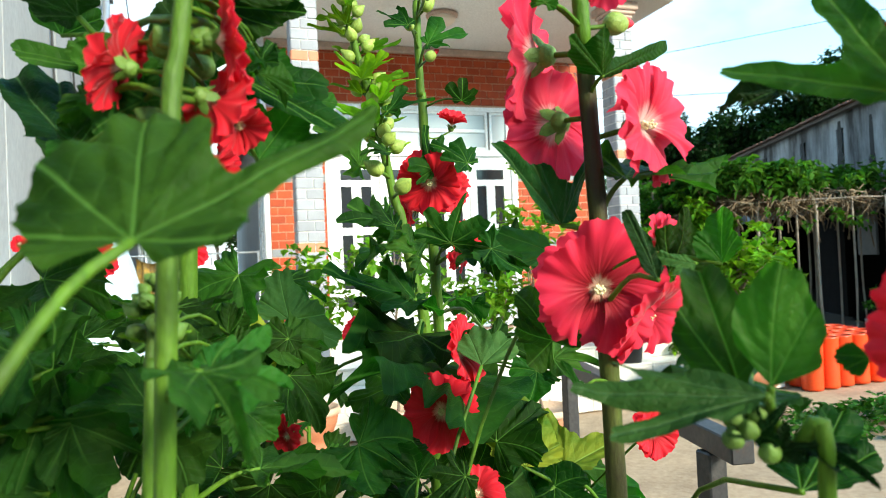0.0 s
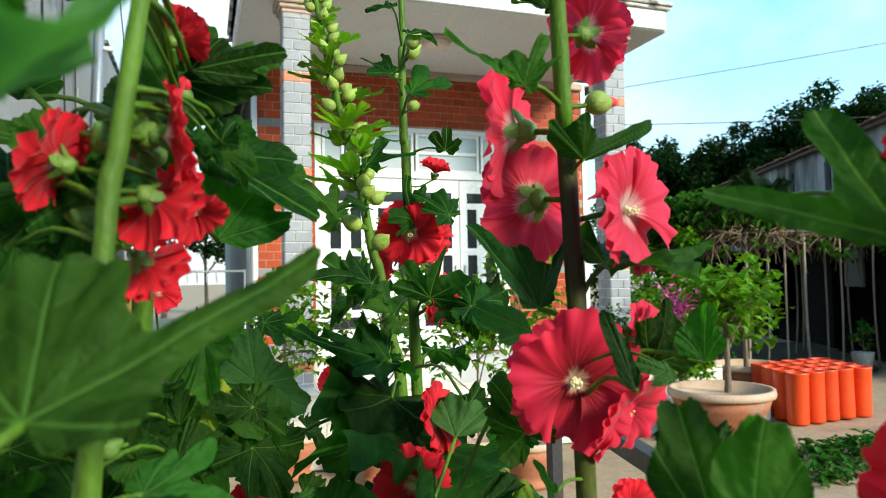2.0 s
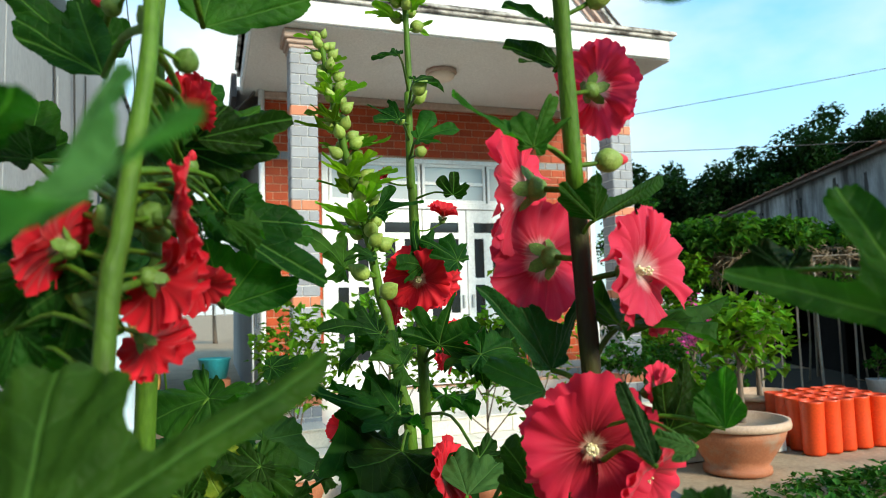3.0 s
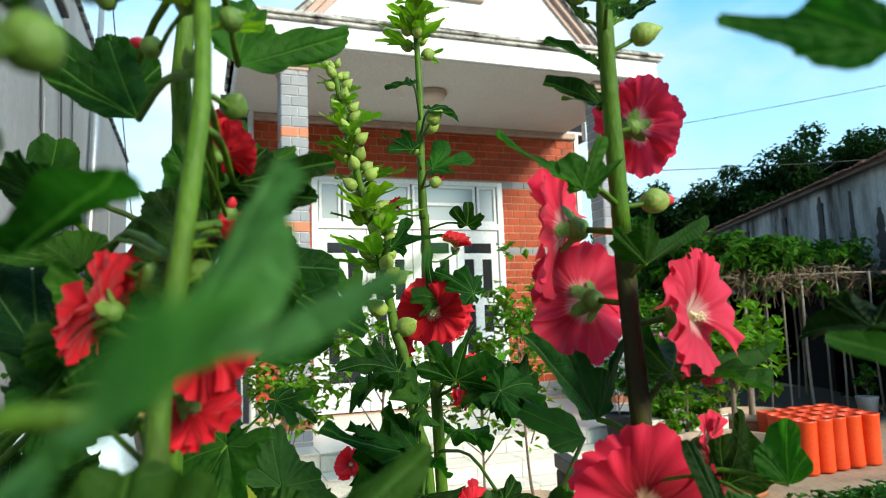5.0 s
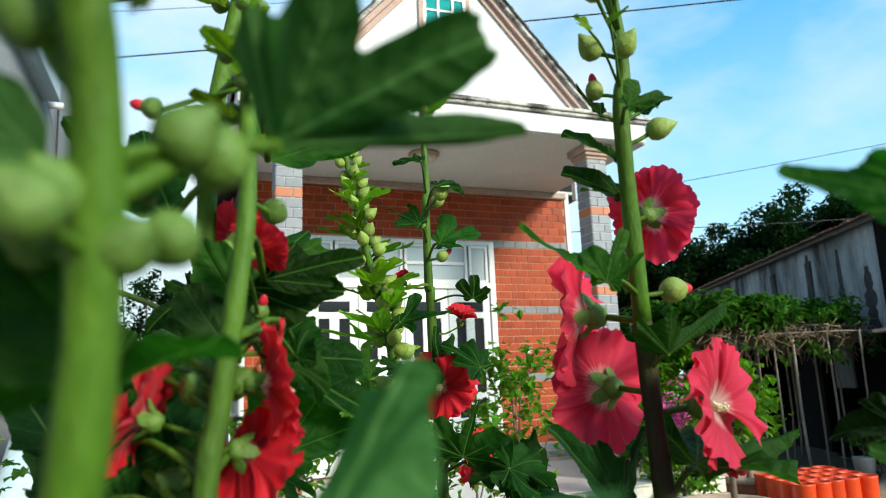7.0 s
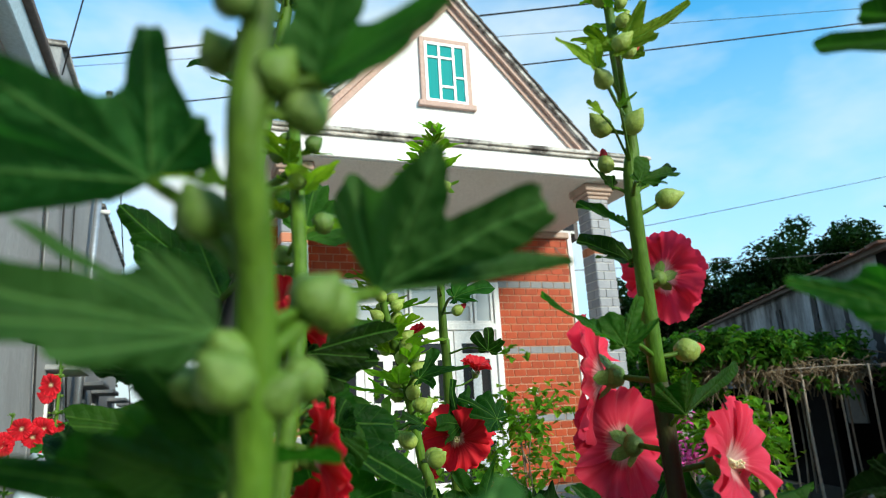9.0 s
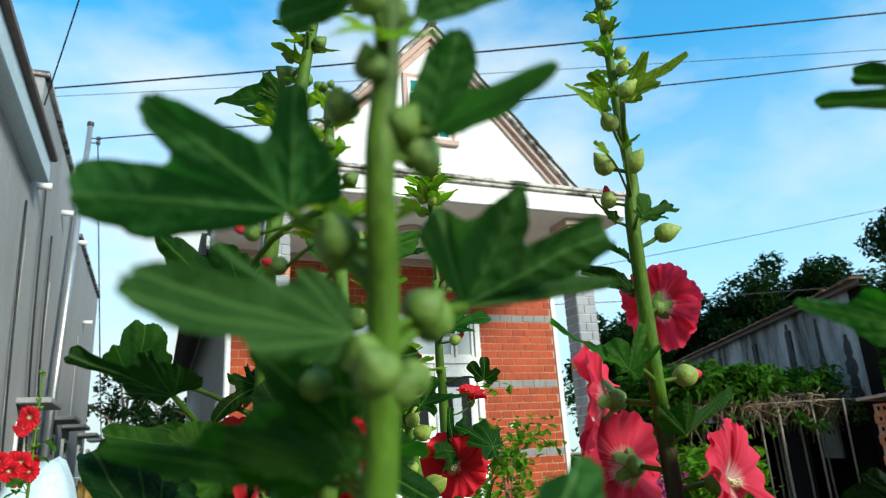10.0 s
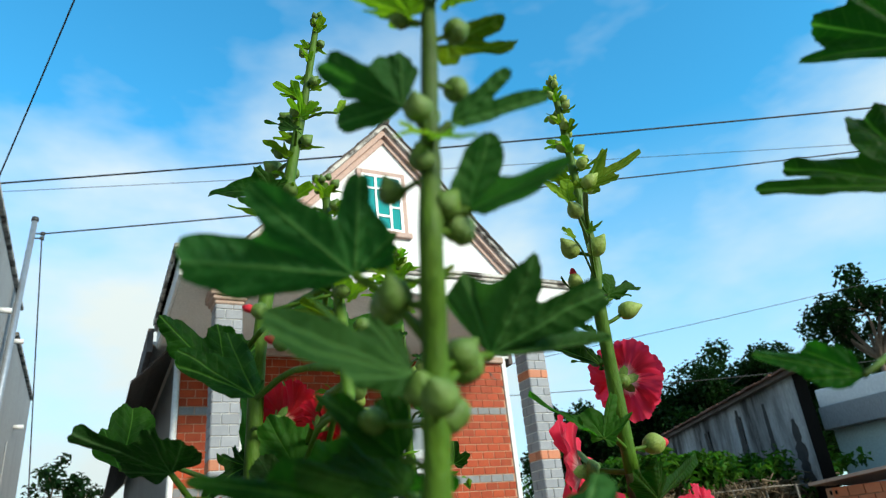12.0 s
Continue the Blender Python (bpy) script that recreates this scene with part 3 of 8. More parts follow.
# transom: narrow lights at both ends, wide ones split in two rows between them
cuts = [(0.0, 0.125, 1), (0.125, 0.5, 2), (0.5, 0.875, 2), (0.875, 1.0, 1)]
for a, b, rows_n in cuts:
    x0, x1 = inner_l + span * a + 0.012, inner_l + span * b - 0.012
    z0, z1 = TB + 0.03, DOOR_T - 0.055
    bars = [((x0, W_Y + 0.01, z0), (x0 + 0.035, W_Y + 0.06, z1)), ((x1 - 0.035, W_Y + 0.01, z0), (x1, W_Y + 0.06, z1)), ((x0 + 0.035, W_Y + 0.01, z0), (x1 - 0.035, W_Y + 0.06, z0 + 0.035)), ((x0 + 0.035, W_Y + 0.01, z1 - 0.035), (x1 - 0.035, W_Y + 0.06, z1))]
    if rows_n == 2:
        zm = (z0 + z1) / 2
        bars.append(((x0 + 0.035, W_Y + 0.01, zm - 0.02), (x1 - 0.035, W_Y + 0.06, zm + 0.02)))
    sash = dp("transom_light", boxes(*bars, bevel=0.003), M_STEEL_WHITE)
    part("pane", boxes(((x0 + 0.02, W_Y + 0.035, z0 + 0.02), (x1 - 0.02, W_Y + 0.041, z1 - 0.02))), M_GLASS_PALE, sash, "frosted pale glass", False).matrix_parent_inverse = Matrix.Identity(4)
leaf_w = span / 4
for k in range(4):
    x0, x1 = inner_l + leaf_w * k + 0.006, inner_l + leaf_w * (k + 1) - 0.006
    z0, z1 = FLOOR + 0.02, TB - 0.055
    w = x1 - x0
    holes = [(0.17, 0.83, 0.865, 0.925), (0.17, 0.40, 0.60, 0.83), (0.60, 0.83, 0.60, 0.83), (0.17, 0.40, 0.26, 0.56), (0.60, 0.83, 0.40, 0.56), (0.60, 0.83, 0.26, 0.36), (0.17, 0.83, 0.155, 0.22)]
    us = sorted({0.0, 1.0, *(h[0] for h in holes), *(h[1] for h in holes)})
    vs = sorted({0.0, 1.0, *(h[2] for h in holes), *(h[3] for h in holes)})
    bm = bmesh.new()
    for ua, ub in zip(us, us[1:]):
        for va, vb in zip(vs, vs[1:]):
            um, vm = (ua + ub) / 2, (va + vb) / 2
            if not any(h[0] < um < h[1] and h[2] < vm < h[3] for h in holes):
                box(bm, (x0 + w * ua, W_Y + 0.02, z0 + (z1 - z0) * va), (x0 + w * ub, W_Y + 0.055, z0 + (z1 - z0) * vb))
    bmesh.ops.remove_doubles(bm, verts=bm.verts, dist=1e-5)
    leaf_ob = dp("door_leaf", bm, M_STEEL_WHITE)
    for h in holes:
        part("pane", boxes(((x0 + w * h[0] - 0.004, W_Y + 0.036, z0 + (z1 - z0) * h[2] - 0.004), (x0 + w * h[1] + 0.004, W_Y + 0.042, z0 + (z1 - z0) * h[3] + 0.004))), M_GLASS_DARK, leaf_ob, "", False)
    part("door_handle", boxes(((x0 + (0.88 if k % 2 == 0 else 0.07) * w, W_Y - 0.012, 1.36), (x0 + (0.93 if k % 2 == 0 else 0.12) * w, W_Y + 0.02, 1.52)), bevel=0.005), M_STEEL, leaf_ob, "steel pull handle", False)

# ceiling lamp and switch plate
lamp = thing("ceiling_lamp", "round beige glass ceiling lamp under the porch", "lamp", (2.34, 6.75, CEIL))
bm = bmesh.new()
lathe(bm, [(0.12, 0.0), (0.165, -0.005), (0.17, -0.03), (0.15, -0.045)], 32)
part("base_ring", bm, M_CAP, lamp)
bm = bmesh.new()
lathe(bm, [(0.145, -0.04), (0.14, -0.075), (0.11, -0.1), (0.05, -0.112), (0.005, -0.114)], 32)
part("shade", bm, M_LAMP, lamp, "frosted glass shade")
plate = thing("switch_plate", "ivory wall switch plate on the brick wall", "switch", (4.036, W_Y - 0.006, 1.795))
part("plate", boxes(((-0.06, -0.012, -0.04), (0.06, 0.0, 0.04)), bevel=0.004), M_IVORY, plate, smooth=False)
part("rocker", boxes(((-0.012, -0.017, -0.022), (0.012, -0.0125, 0.022)), bevel=0.002), M_BLACK, plate, smooth=False)

# steps of cream tiles
steps = thing("porch_steps", "wide porch steps faced with cream tiles", "steps", (0.5, 5.0, 0), kind="structure")
bpy.context.view_layer.update()
for k, (y0, z1) in enumerate(((5.3, 0.293), (5.0, 0.147))):
    ob = part("step", boxes(((0.5, y0, 0), (4.85, 5.6 - 0.3 * k + 0.0, z1 - 0.012))), M_PALE_MORTAR, steps, smooth=False)
    ob.matrix_parent_inverse = steps.matrix_world.inverted()
tile_me = {}


def shared_box(key, size, bevel, mat):
    if key not in tile_me:
        b = bmesh.new()
        box(b, (-size[0] / 2, -size[1] / 2, -size[2] / 2), (size[0] / 2, size[1] / 2, size[2] / 2), bevel)
        me = bpy.data.meshes.new(key)
        b.to_mesh(me)
        b.free()
        me.materials.append(mat)
        tile_me[key] = me
    return tile_me[key]


def piece(name, me, at, parent, scale=None):
    ob = new(name, me)
    ob.parent = parent
    ob.matrix_parent_inverse = parent.matrix_world.inverted()
    ob.location = at
    if scale:
        ob.scale = scale
    return ob


for y0, y1, z1, host in ((5.6, 5.6, FLOOR, steps), (5.3, 5.6, 0.293, steps), (5.0, 5.3, 0.147, steps)):
    for k in range(11):
        x = 0.5 + 0.4 * (k + 0.5)
        if x > 4.85:
            continue
        piece("riser_tile", shared_box("riser", (0.394, 0.012, 0.118), 0.002, M_TILE), (x, y0 - 0.006, z1 - 0.083), host)
        piece("tread_tile", shared_box("tread", (0.394, 0.29, 0.016), 0.003, M_TILE), (x, y0 + 0.13, z1 - 0.004), host)

# columns
def column(x0):
    w = 0.235
    col = thing("porch_column", "square porch column of pale grey bricks with orange bands", "column", (x0 + w / 2, C_Y + w / 2, 0), "porch columns", "structure")
    bpy.context.view_layer.update()

    def cp(name, b, mat, label=""):
        ob = part(name, b, mat, col, label, False)
        ob.matrix_parent_inverse = col.matrix_world.inverted()

    cp("core", boxes(((x0 + 0.005, C_Y + 0.005, FLOOR - 0.15), (x0 + w - 0.005, C_Y + w - 0.005, CEIL))), M_PALE_MORTAR, "pale mortar core")
    cp("capital", boxes(((x0 - 0.015, C_Y - 0.015, 3.72), (x0 + w + 0.015, C_Y + w + 0.015, 3.76)), ((x0 - 0.035, C_Y - 0.035, 3.76), (x0 + w + 0.035, C_Y + w + 0.035, 3.80)), ((x0 - 0.06, C_Y - 0.06, 3.80), (x0 + w + 0.06, C_Y + w + 0.06, CEIL - 0.002)), bevel=0.01), M_CAP, "brown-beige moulded capital")
    for n in range(-29, 7):
        z = BAND_Z + n * PITCH
        orange = n % 9 == 0
        cut = 0.36 if n % 2 else 0.64
        for u0, u1 in ((0, cut), (cut, 1)):
            wd = w * (u1 - u0) - 0.007
            key = f"col{'o' if orange else 'g'}{wd:.3f}"
            me = shared_box(key, (wd, 0.02, PITCH - 0.009), 0.0025, M_ORANGE_BRICK if orange else M_GREY_BRICK)
            piece("brick", me, (x0 + w * (u0 + u1) / 2, C_Y + 0.006, z), col)
            for sx in (x0 + 0.006, x0 + w - 0.006):
                ob = piece("brick", me, (sx, C_Y + w * (u0 + u1) / 2, z), col)
                ob.rotation_euler = (0, 0, math.pi / 2)


column(0.684)
column(3.941)


# bricks of the front wall: the stretch beside the door singly, the rest joined
def brick_wall():
    length = 0.168
    rest = {"brick_courses": (bmesh.new(), M_BRICK), "band_courses": (bmesh.new(), M_DARK_BAND)}
    n0 = int((FLOOR - BAND_Z) / PITCH)
    for n in range(n0, 8):
        z = BAND_Z + n * PITCH
        band = n % 9 == 0 or n == n0
        shift = length / 2 if n % 2 else 0.0
        k = -1
        while True:
            x0 = WALL_L + shift + k * length
            x1 = x0 + length
            k += 1
            if x0 > WALL_R - 0.02:
                break
            spans = [(max(x0, WALL_L), min(x1, WALL_R - 0.02))]
            if z < DOOR_T:
                spans = [(max(x0, WALL_L), min(x1, DOOR_L)), (max(x0, DOOR_R), min(x1, WALL_R - 0.02))]
            for a, b in spans:
                if b - a < 0.03:
                    continue
                zt = min(z + PITCH / 2, CEIL - 0.085)
                zb = z - PITCH / 2
                if zt - zb < 0.03:
                    continue
                jut = random.uniform(-0.002, 0.002)
                if x0 >= DOOR_R - length and z < DOOR_T and zt - zb > PITCH - 0.002:
                    me = shared_box(f"brick{'b' if band else ''}{b - a:.2f}", (b - a - 0.009, 0.024, PITCH - 0.011), 0.003, M_DARK_BAND if band else M_BRICK)
                    piece("brick", me, ((a + b) / 2, W_Y + 0.012 + jut, z), front)
                else:
                    box(rest["band_courses" if band else "brick_courses"][0], (a + 0.0045, W_Y + jut, zb + 0.0055), (b - 0.0045, W_Y + 0.024, zt - 0.0055))
    for name, (b, mat) in rest.items():
        ob = hp(name, b, mat, "joined brick courses of the front wall")
        tagged(ob, kind="stuff")


front = [o for o in house.children if o.name == "wall"][0]


# ---- neighbouring grey building beside the alley ----
nb = thing("neighbour_building", "grey rendered neighbouring building with small hooded windows", "building", (-1.5, 3, 0), kind="structure")
bpy.context.view_layer.update()


def np_(name, bm, mat, label="", smooth=False):
    ob = part(name, bm, mat, nb, label, smooth)
    ob.matrix_parent_inverse = nb.matrix_world.inverted()
    return ob


NX = -1.5
# Carried on unseen to y = -9 to hold back sky light from the left.
np_("wall", boxes(((NX - 4, -9.0, 0), (NX, 7.9, 4.75)), ((NX - 4, 7.9, 0), (NX - 0.01, 12.4, 5.8)), ((NX - 4, 12.4, 0), (NX - 0.02, 17.0, 5.38)), bevel=0.01), M_GREY_WALL, "grey rendered walls with water stains")
np_("parapet_cap", boxes(((NX - 4, 7.86, 5.8), (NX + 0.04, 12.44, 5.86)), ((NX - 4, 12.45, 5.38), (NX + 0.03, 17.0, 5.44)), bevel=0.008), M_MOULD, "stained parapet coping")
np_("eave", boxes(((NX - 2, -9.0, 4.5), (NX + 0.16, 7.85, 4.75)), bevel=0.01), M_BLUE, "pale blue eave strip")
np_("roof", boxes(((NX - 4, -9.1, 4.752), (NX + 0.22, 7.85, 4.82)), bevel=0.01), M_ROOF, "dark sheet roof edge")
bm = bmesh.new()
for y in [2.2 + 1.9 * k for k in range(7)]:
    box(bm, (NX - 0.01, y, 0), (NX + 0.007, y + 0.035, 3.9), 0.002)
np_("wall_ribs", bm, M_GREY_WALL, "thin upright ribs of the render")
for y in (8.7, 11.2, 12.9, 15.5, 17.5):
    wn = np_("window", boxes(((NX - 0.02, y, 1.35), (NX + 0.02, y + 0.05, 2.1)), ((NX - 0.02, y + 0.6, 1.35), (NX + 0.02, y + 0.65, 2.1)), ((NX - 0.02, y + 0.05, 2.05), (NX + 0.02, y + 0.6, 2.1)), ((NX - 0.02, y + 0.05, 1.35), (NX + 0.02, y + 0.6, 1.4))), M_STEEL_WHITE, "small white framed window")
    part("pane", boxes(((NX - 0.03, y + 0.03, 1.38), (NX + 0.006, y + 0.62, 2.07))), M_GLASS_DARK, wn, smooth=False)
    part("hood", boxes(((NX - 0.02, y - 0.15, 2.26), (NX + 0.32, y + 0.8, 2.32)), bevel=0.008), M_GREY_WALL, wn, "concrete window hood", False)
bm = bmesh.new()
for y, z in ((8.2, 4.6), (10.2, 5.0), (12.2, 5.2), (14.4, 4.3)):
    tube(bm, [(NX - 0.02, y, z), (NX + 0.14, y, z)], 0.04, 10)
np_("spout", bm, M_WHITE, "short white rain spouts", True)
bm = bmesh.new()
for k, (y, z0, z1) in enumerate(((7.6, 0.3, 4.2), (8.6, 1.2, 4.8), (9.4, 0.8, 4.4))):
    tube(bm, spline([(NX + 0.02, y, z1), (NX + 0.04, y + 0.15, (z0 + z1) / 2), (NX + 0.03, y + 0.7 + 0.2 * k, z0)]), 0.012, 6)
np_("wall_cable", bm, M_CABLE, "slack black cables down the wall", True)

# Added out of view to take low sky light off the plants.
across = thing("opposite_building", "plain grey building across the way, unseen, added to cut sky light", "building", (2.0, -10.5, 0), kind="structure")
part("wall", boxes(((-12, -0.3, 0), (16, 0, 4.6)), bevel=0.01), M_GREY_WALL, across, smooth=False)
part("parapet_cap", boxes(((-12, -0.35, 4.602), (16, 0.05, 4.68)), bevel=0.008), M_MOULD, across, smooth=False)

pole = thing("service_pole", "galvanised steel service pole with insulators against the wall", "pole", (-1.40, 9.9, 0))
bm = bmesh.new()
tube(bm, [(0, 0, 0), (0, 0.75, 3.5), (0, 1.5, 6.95)], [0.055, 0.05, 0.042], 14)
part("shaft", bm, M_STEEL, pole)
bm = bmesh.new()
lathe(bm, [(0.05, 0), (0.055, 0.02), (0.05, 0.07), (0.01, 0.09)], 14, (0, 1.5, 6.94))
part("pole_cap", bm, M_DARKSTEEL, pole, "dark pole cap")
for k in range(2):
    bm = bmesh.new()
    tube(bm, [(0, 1.48, 6.72 - 0.08 * k), (0.14, 1.46, 6.72 - 0.08 * k)], 0.012, 8)
    lathe(bm, [(0.02, -0.03), (0.035, -0.02), (0.025, 0.0), (0.035, 0.02), (0.02, 0.03)], 12, (0.14, 1.46, 6.72 - 0.08 * k))
    part("insulator", bm, M_DARKSTEEL, pole)


def cable(name, a, b, sag, r, label):
    a, b = Vector(a), Vector(b)
    pts = [a.lerp(b, k / 24) - Vector((0, 0, sag * 4 * (k / 24) * (1 - k / 24))) for k in range(25)]
    bm = bmesh.new()
    tube(bm, pts, r, 6)
    return tagged(part(name, bm, M_CABLE), label, "cable", "overhead cables")


def along(a, b, u):
    return tuple(p + (q - p) * u for p, q in zip(a, b))


cable("overhead_cable", (-3.0, 12.65, 8.0), (15.0, 3.35, 7.8), 0.1, 0.016, "twisted black overhead cable across the sky")
cable("overhead_cable", (-1.26, 11.36, 6.72), (15.0, 3.9, 7.35), 0.12, 0.012, "thin black overhead cable from the service pole")
cable("overhead_cable", (-3.0, 12.5, 7.78), (15.0, 3.6, 7.05), 0.06, 0.005, "thin overhead wire across the sky")
cable("overhead_cable", (4.3, 8.9, 3.85), (15.3, 6.9, 6.0), 0.05, 0.005, "thin wire beyond the house")
cable("overhead_cable", (4.2, 9.2, 3.6), (16.2, 8.2, 4.55), 0.12, 0.006, "pale wire over the shed")
cable("overhead_cable", (-1.26, 11.36, 6.6), (-1.0, 15.0, 1.4), 0.1, 0.01, "slack cable down from the pole")
cable("overhead_cable", (-1.5, 8.0, 5.5), (-0.2, 4.0, 7.6), 0.05, 0.008, "cable rising from the neighbour's roof")


# ---- leafy things ----
def leaf_bits(bm, centre, spread, count, size, rng, flat=0.3, droop=0.2):
    """Small folded leaves scattered about a twig end."""
    for _ in range(count):
        d = Vector((rng.gauss(0, 1), rng.gauss(0, 1), rng.gauss(0, 0.75)))
        if d.length > 1.45:
            d *= 1.45 / d.length * rng.uniform(0.5, 1)
        p = Vector(centre) + Vector((d.x * spread, d.y * spread, d.z * spread))
        way = Vector((rng.uniform(-1, 1), rng.uniform(-1, 1), rng.uniform(-0.7, 0.5))).normalized()
        side = way.cross(Vector((rng.uniform(-0.4, 0.4), rng.uniform(-0.4, 0.4), 1))).normalized()
        up = side.cross(way)
        s = size * rng.uniform(0.6, 1.25)
        a, b = bm.verts.new(p), bm.verts.new(p + way * s - up * s * droop)
        l = bm.verts.new(p + way * s * 0.45 + side * s * 0.36 + up * s * 0.1)
        r = bm.verts.new(p + way * s * 0.45 - side * s * 0.36 + up * s * 0.1)
        bm.faces.new((a, r, b))
        bm.faces.new((a, b, l))


def tree(name, at, height, crown_r, leaves, leaf, mat, seed, label, category="tree", crown_from=0.35, trunk_r=0.12, limbs=9, group="", squash=0.8, clump=None):
    """A tapered trunk with limbs and forks, and leaves in uneven clumps at their ends."""
    rng = random.Random(seed)
    ob = thing(name, label, category, at, group)
    tb = bmesh.new()
    bend = Vector((rng.uniform(-0.06, 0.06), rng.uniform(-0.06, 0.06), 0)) * height
    mid = height * crown_from
    tube(tb, spline([(0, 0, -0.03), tuple(bend * 0.5 + Vector((0, 0, mid * 0.6))), tuple(bend + Vector((0, 0, height * 0.75)))], 4), [trunk_r * (1 - 0.085 * k) for k in range(9)], 8)
    ends = []
    for k in range(limbs):
        a = 2.4 * k + rng.uniform(-0.4, 0.4)
        h = mid + (height * 0.72 - mid) * k / max(1, limbs - 1)
        reach = crown_r * rng.uniform(0.55, 1.0) * (1.0 - 0.35 * k / limbs)
        s = bend * min(1, h / height) + Vector((0, 0, h * 0.92))
        e = Vector((math.cos(a) * reach, math.sin(a) * reach, h + (height - h) * rng.uniform(0.15, 0.8) * squash)) + bend
        m = s.lerp(e, 0.5) + Vector((rng.uniform(-1, 1), rng.uniform(-1, 1), rng.uniform(-0.2, 0.8))) * 0.1 * crown_r
        tube(tb, spline([s, m, e], 3), [trunk_r * 0.42 * (1 - 0.12 * q) for q in range(7)], 6)
        ends.append(e)
        for q in range(3):
            f = m.lerp(e, rng.uniform(0.1, 0.8))
            g2 = f + Vector((rng.gauss(0, 1), rng.gauss(0, 1), rng.gauss(0.2, 0.6))) * crown_r * 0.3
            tube(tb, [f, f.lerp(g2, 0.5) + Vector((0, 0, 0.03 * crown_r)), g2], [trunk_r * 0.16, trunk_r * 0.11, trunk_r * 0.05], 5)
            ends.append(g2)
    ends.append(bend + Vector((0, 0, height * 0.97)))
    part("trunk", tb, M_BARK, ob, "bark-covered trunk and limbs")
    cb = bmesh.new()
    sp = clump or crown_r * 0.17
    for e in ends:
        leaf_bits(cb, e, sp * rng.uniform(0.6, 1.2), max(4, int(leaves / len(ends) * rng.uniform(0.5, 1.5))), leaf, rng)
    tagged(part("crown", cb, mat, ob, smooth=False), "leaves in uneven clumps")
    return ob


# ---- shed, its pergola and the wall beyond ----
SA, SB = Vector((9.17, 6.63, 0)), Vector((13.93, 17.0, 0))
shed_turn = math.degrees(math.atan2(SB.y - SA.y, SB.x - SA.x))
shed = thing("shed", "long grey plastered shed with black water stains and slot windows", "shed", tuple(SA), kind="structure", turn=shed_turn)
SL = (SB - SA).length
slots = [2.42, 3.95, 6.0, 8.6]
bm = bmesh.new()
edges = [0.36]
for s in slots:
    edges += [s, s + 0.26]
edges.append(SL)
for k in range(0, len(edges) - 1):
    a, b = edges[k], edges[k + 1]
    if k % 2 == 0:
        box(bm, (a, -0.16, 1.9), (b, 0, 3.5))
    else:
        box(bm, (a, -0.16, 1.9), (b, 0, 2.45))
        box(bm, (a, -0.16, 3.27), (b, 0, 3.5))
bmesh.ops.remove_doubles(bm, verts=bm.verts, dist=1e-5)
part("wall", bm, M_SHED, shed, "grey plaster streaked with black mould", False)
# Near-black timber and floor: the shade inside the shed is put into the colour.
M_SHED_SHADE = surf("shed_shade_black", (0.005, 0.0045, 0.004), (0.011, 0.010, 0.009), 9, 0.95, 0.4, 50, stretch=(6, 6, 0.5), spec=0.08)
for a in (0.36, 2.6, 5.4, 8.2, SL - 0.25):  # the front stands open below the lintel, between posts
    part("post", boxes(((a, -0.15, 0), (a + 0.2, -0.01, 1.898))), M_SHED_SHADE, shed, "timber post with the shed's shade in its colour", False)
bm = bmesh.new()
for quad in (((0.0, 0.0), (0.36, 0.0), (9.4, -4.2), (9.0, -4.2)), ((SL - 0.16, -0.16), (SL, -0.16), (SL, -4.2), (SL - 0.16, -4.2)), ((9.0, -4.2), (SL, -4.2), (SL, -4.36), (9.2, -4.36))):
    lo = [bm.verts.new((x, y, 0)) for x, y in quad]
    hi = [bm.verts.new((x, y, 3.5)) for x, y in quad]
    bm.faces.new(lo)
    bm.faces.new(hi)
    for k in range(4):
        bm.faces.new((lo[k], lo[(k + 1) % 4], hi[(k + 1) % 4], hi[k]))
bmesh.ops.recalc_face_normals(bm, faces=bm.faces)
part("wall", bm, M_SHED_SHADE, shed, "timber end and rear walls, near-black for the shade inside", False)
# A floor sheet coloured near-black in place of indoor shade.
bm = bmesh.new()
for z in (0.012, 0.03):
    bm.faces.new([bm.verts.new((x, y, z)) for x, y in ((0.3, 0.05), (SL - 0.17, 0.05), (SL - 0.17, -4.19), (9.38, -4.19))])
part("shed_floor", bm, M_SHED_SHADE, shed, "trodden earth floor, blackened for the shade inside", False)
for s in slots:
    wn = part("window", boxes(((s + 0.005, -0.14, 2.45), (s + 0.255, -0.12, 3.27))), M_DARK, shed, "dark slot window", False)
    part("window_bar", boxes(((s + 0.005, -0.06, 2.8), (s + 0.255, -0.04, 2.83))), M_DARKSTEEL, wn, "", False)
M_MOULD_STAIN = surf("black_mould", (0.022, 0.023, 0.025), (0.05, 0.052, 0.055), 7, 0.95, 0.2, 60)
srng = random.Random(17)
for s, w, z0, z1 in ((2.55, 0.22, 2.0, 3.40), (4.08, 0.2, 2.05, 3.38), (6.13, 0.2, 2.2, 3.4), (8.73, 0.2, 2.2, 3.36), (1.5, 0.18, 1.92, 3.3), (0.7, 0.3, 1.92, 2.9)):
    bm = bmesh.new()
    left, right = [], []
    for k in range(15):
        u = k / 14
        half = w * 0.5 * (1 - 0.6 * u**2) * (0.55 + 0.7 * srng.random()) + 0.01
        left.append(bm.verts.new((s - half, 0.004, z0 + (z1 - z0) * u)))
        right.append(bm.verts.new((s + half * srng.uniform(0.8, 1.2), 0.004, z0 + (z1 - z0) * u)))
    for k in range(14):
        bm.faces.new((left[k], right[k], right[k + 1], left[k + 1]))
    part("mould_stain", bm, M_MOULD_STAIN, shed, "black water stain on the plaster", False)
bm = bmesh.new()
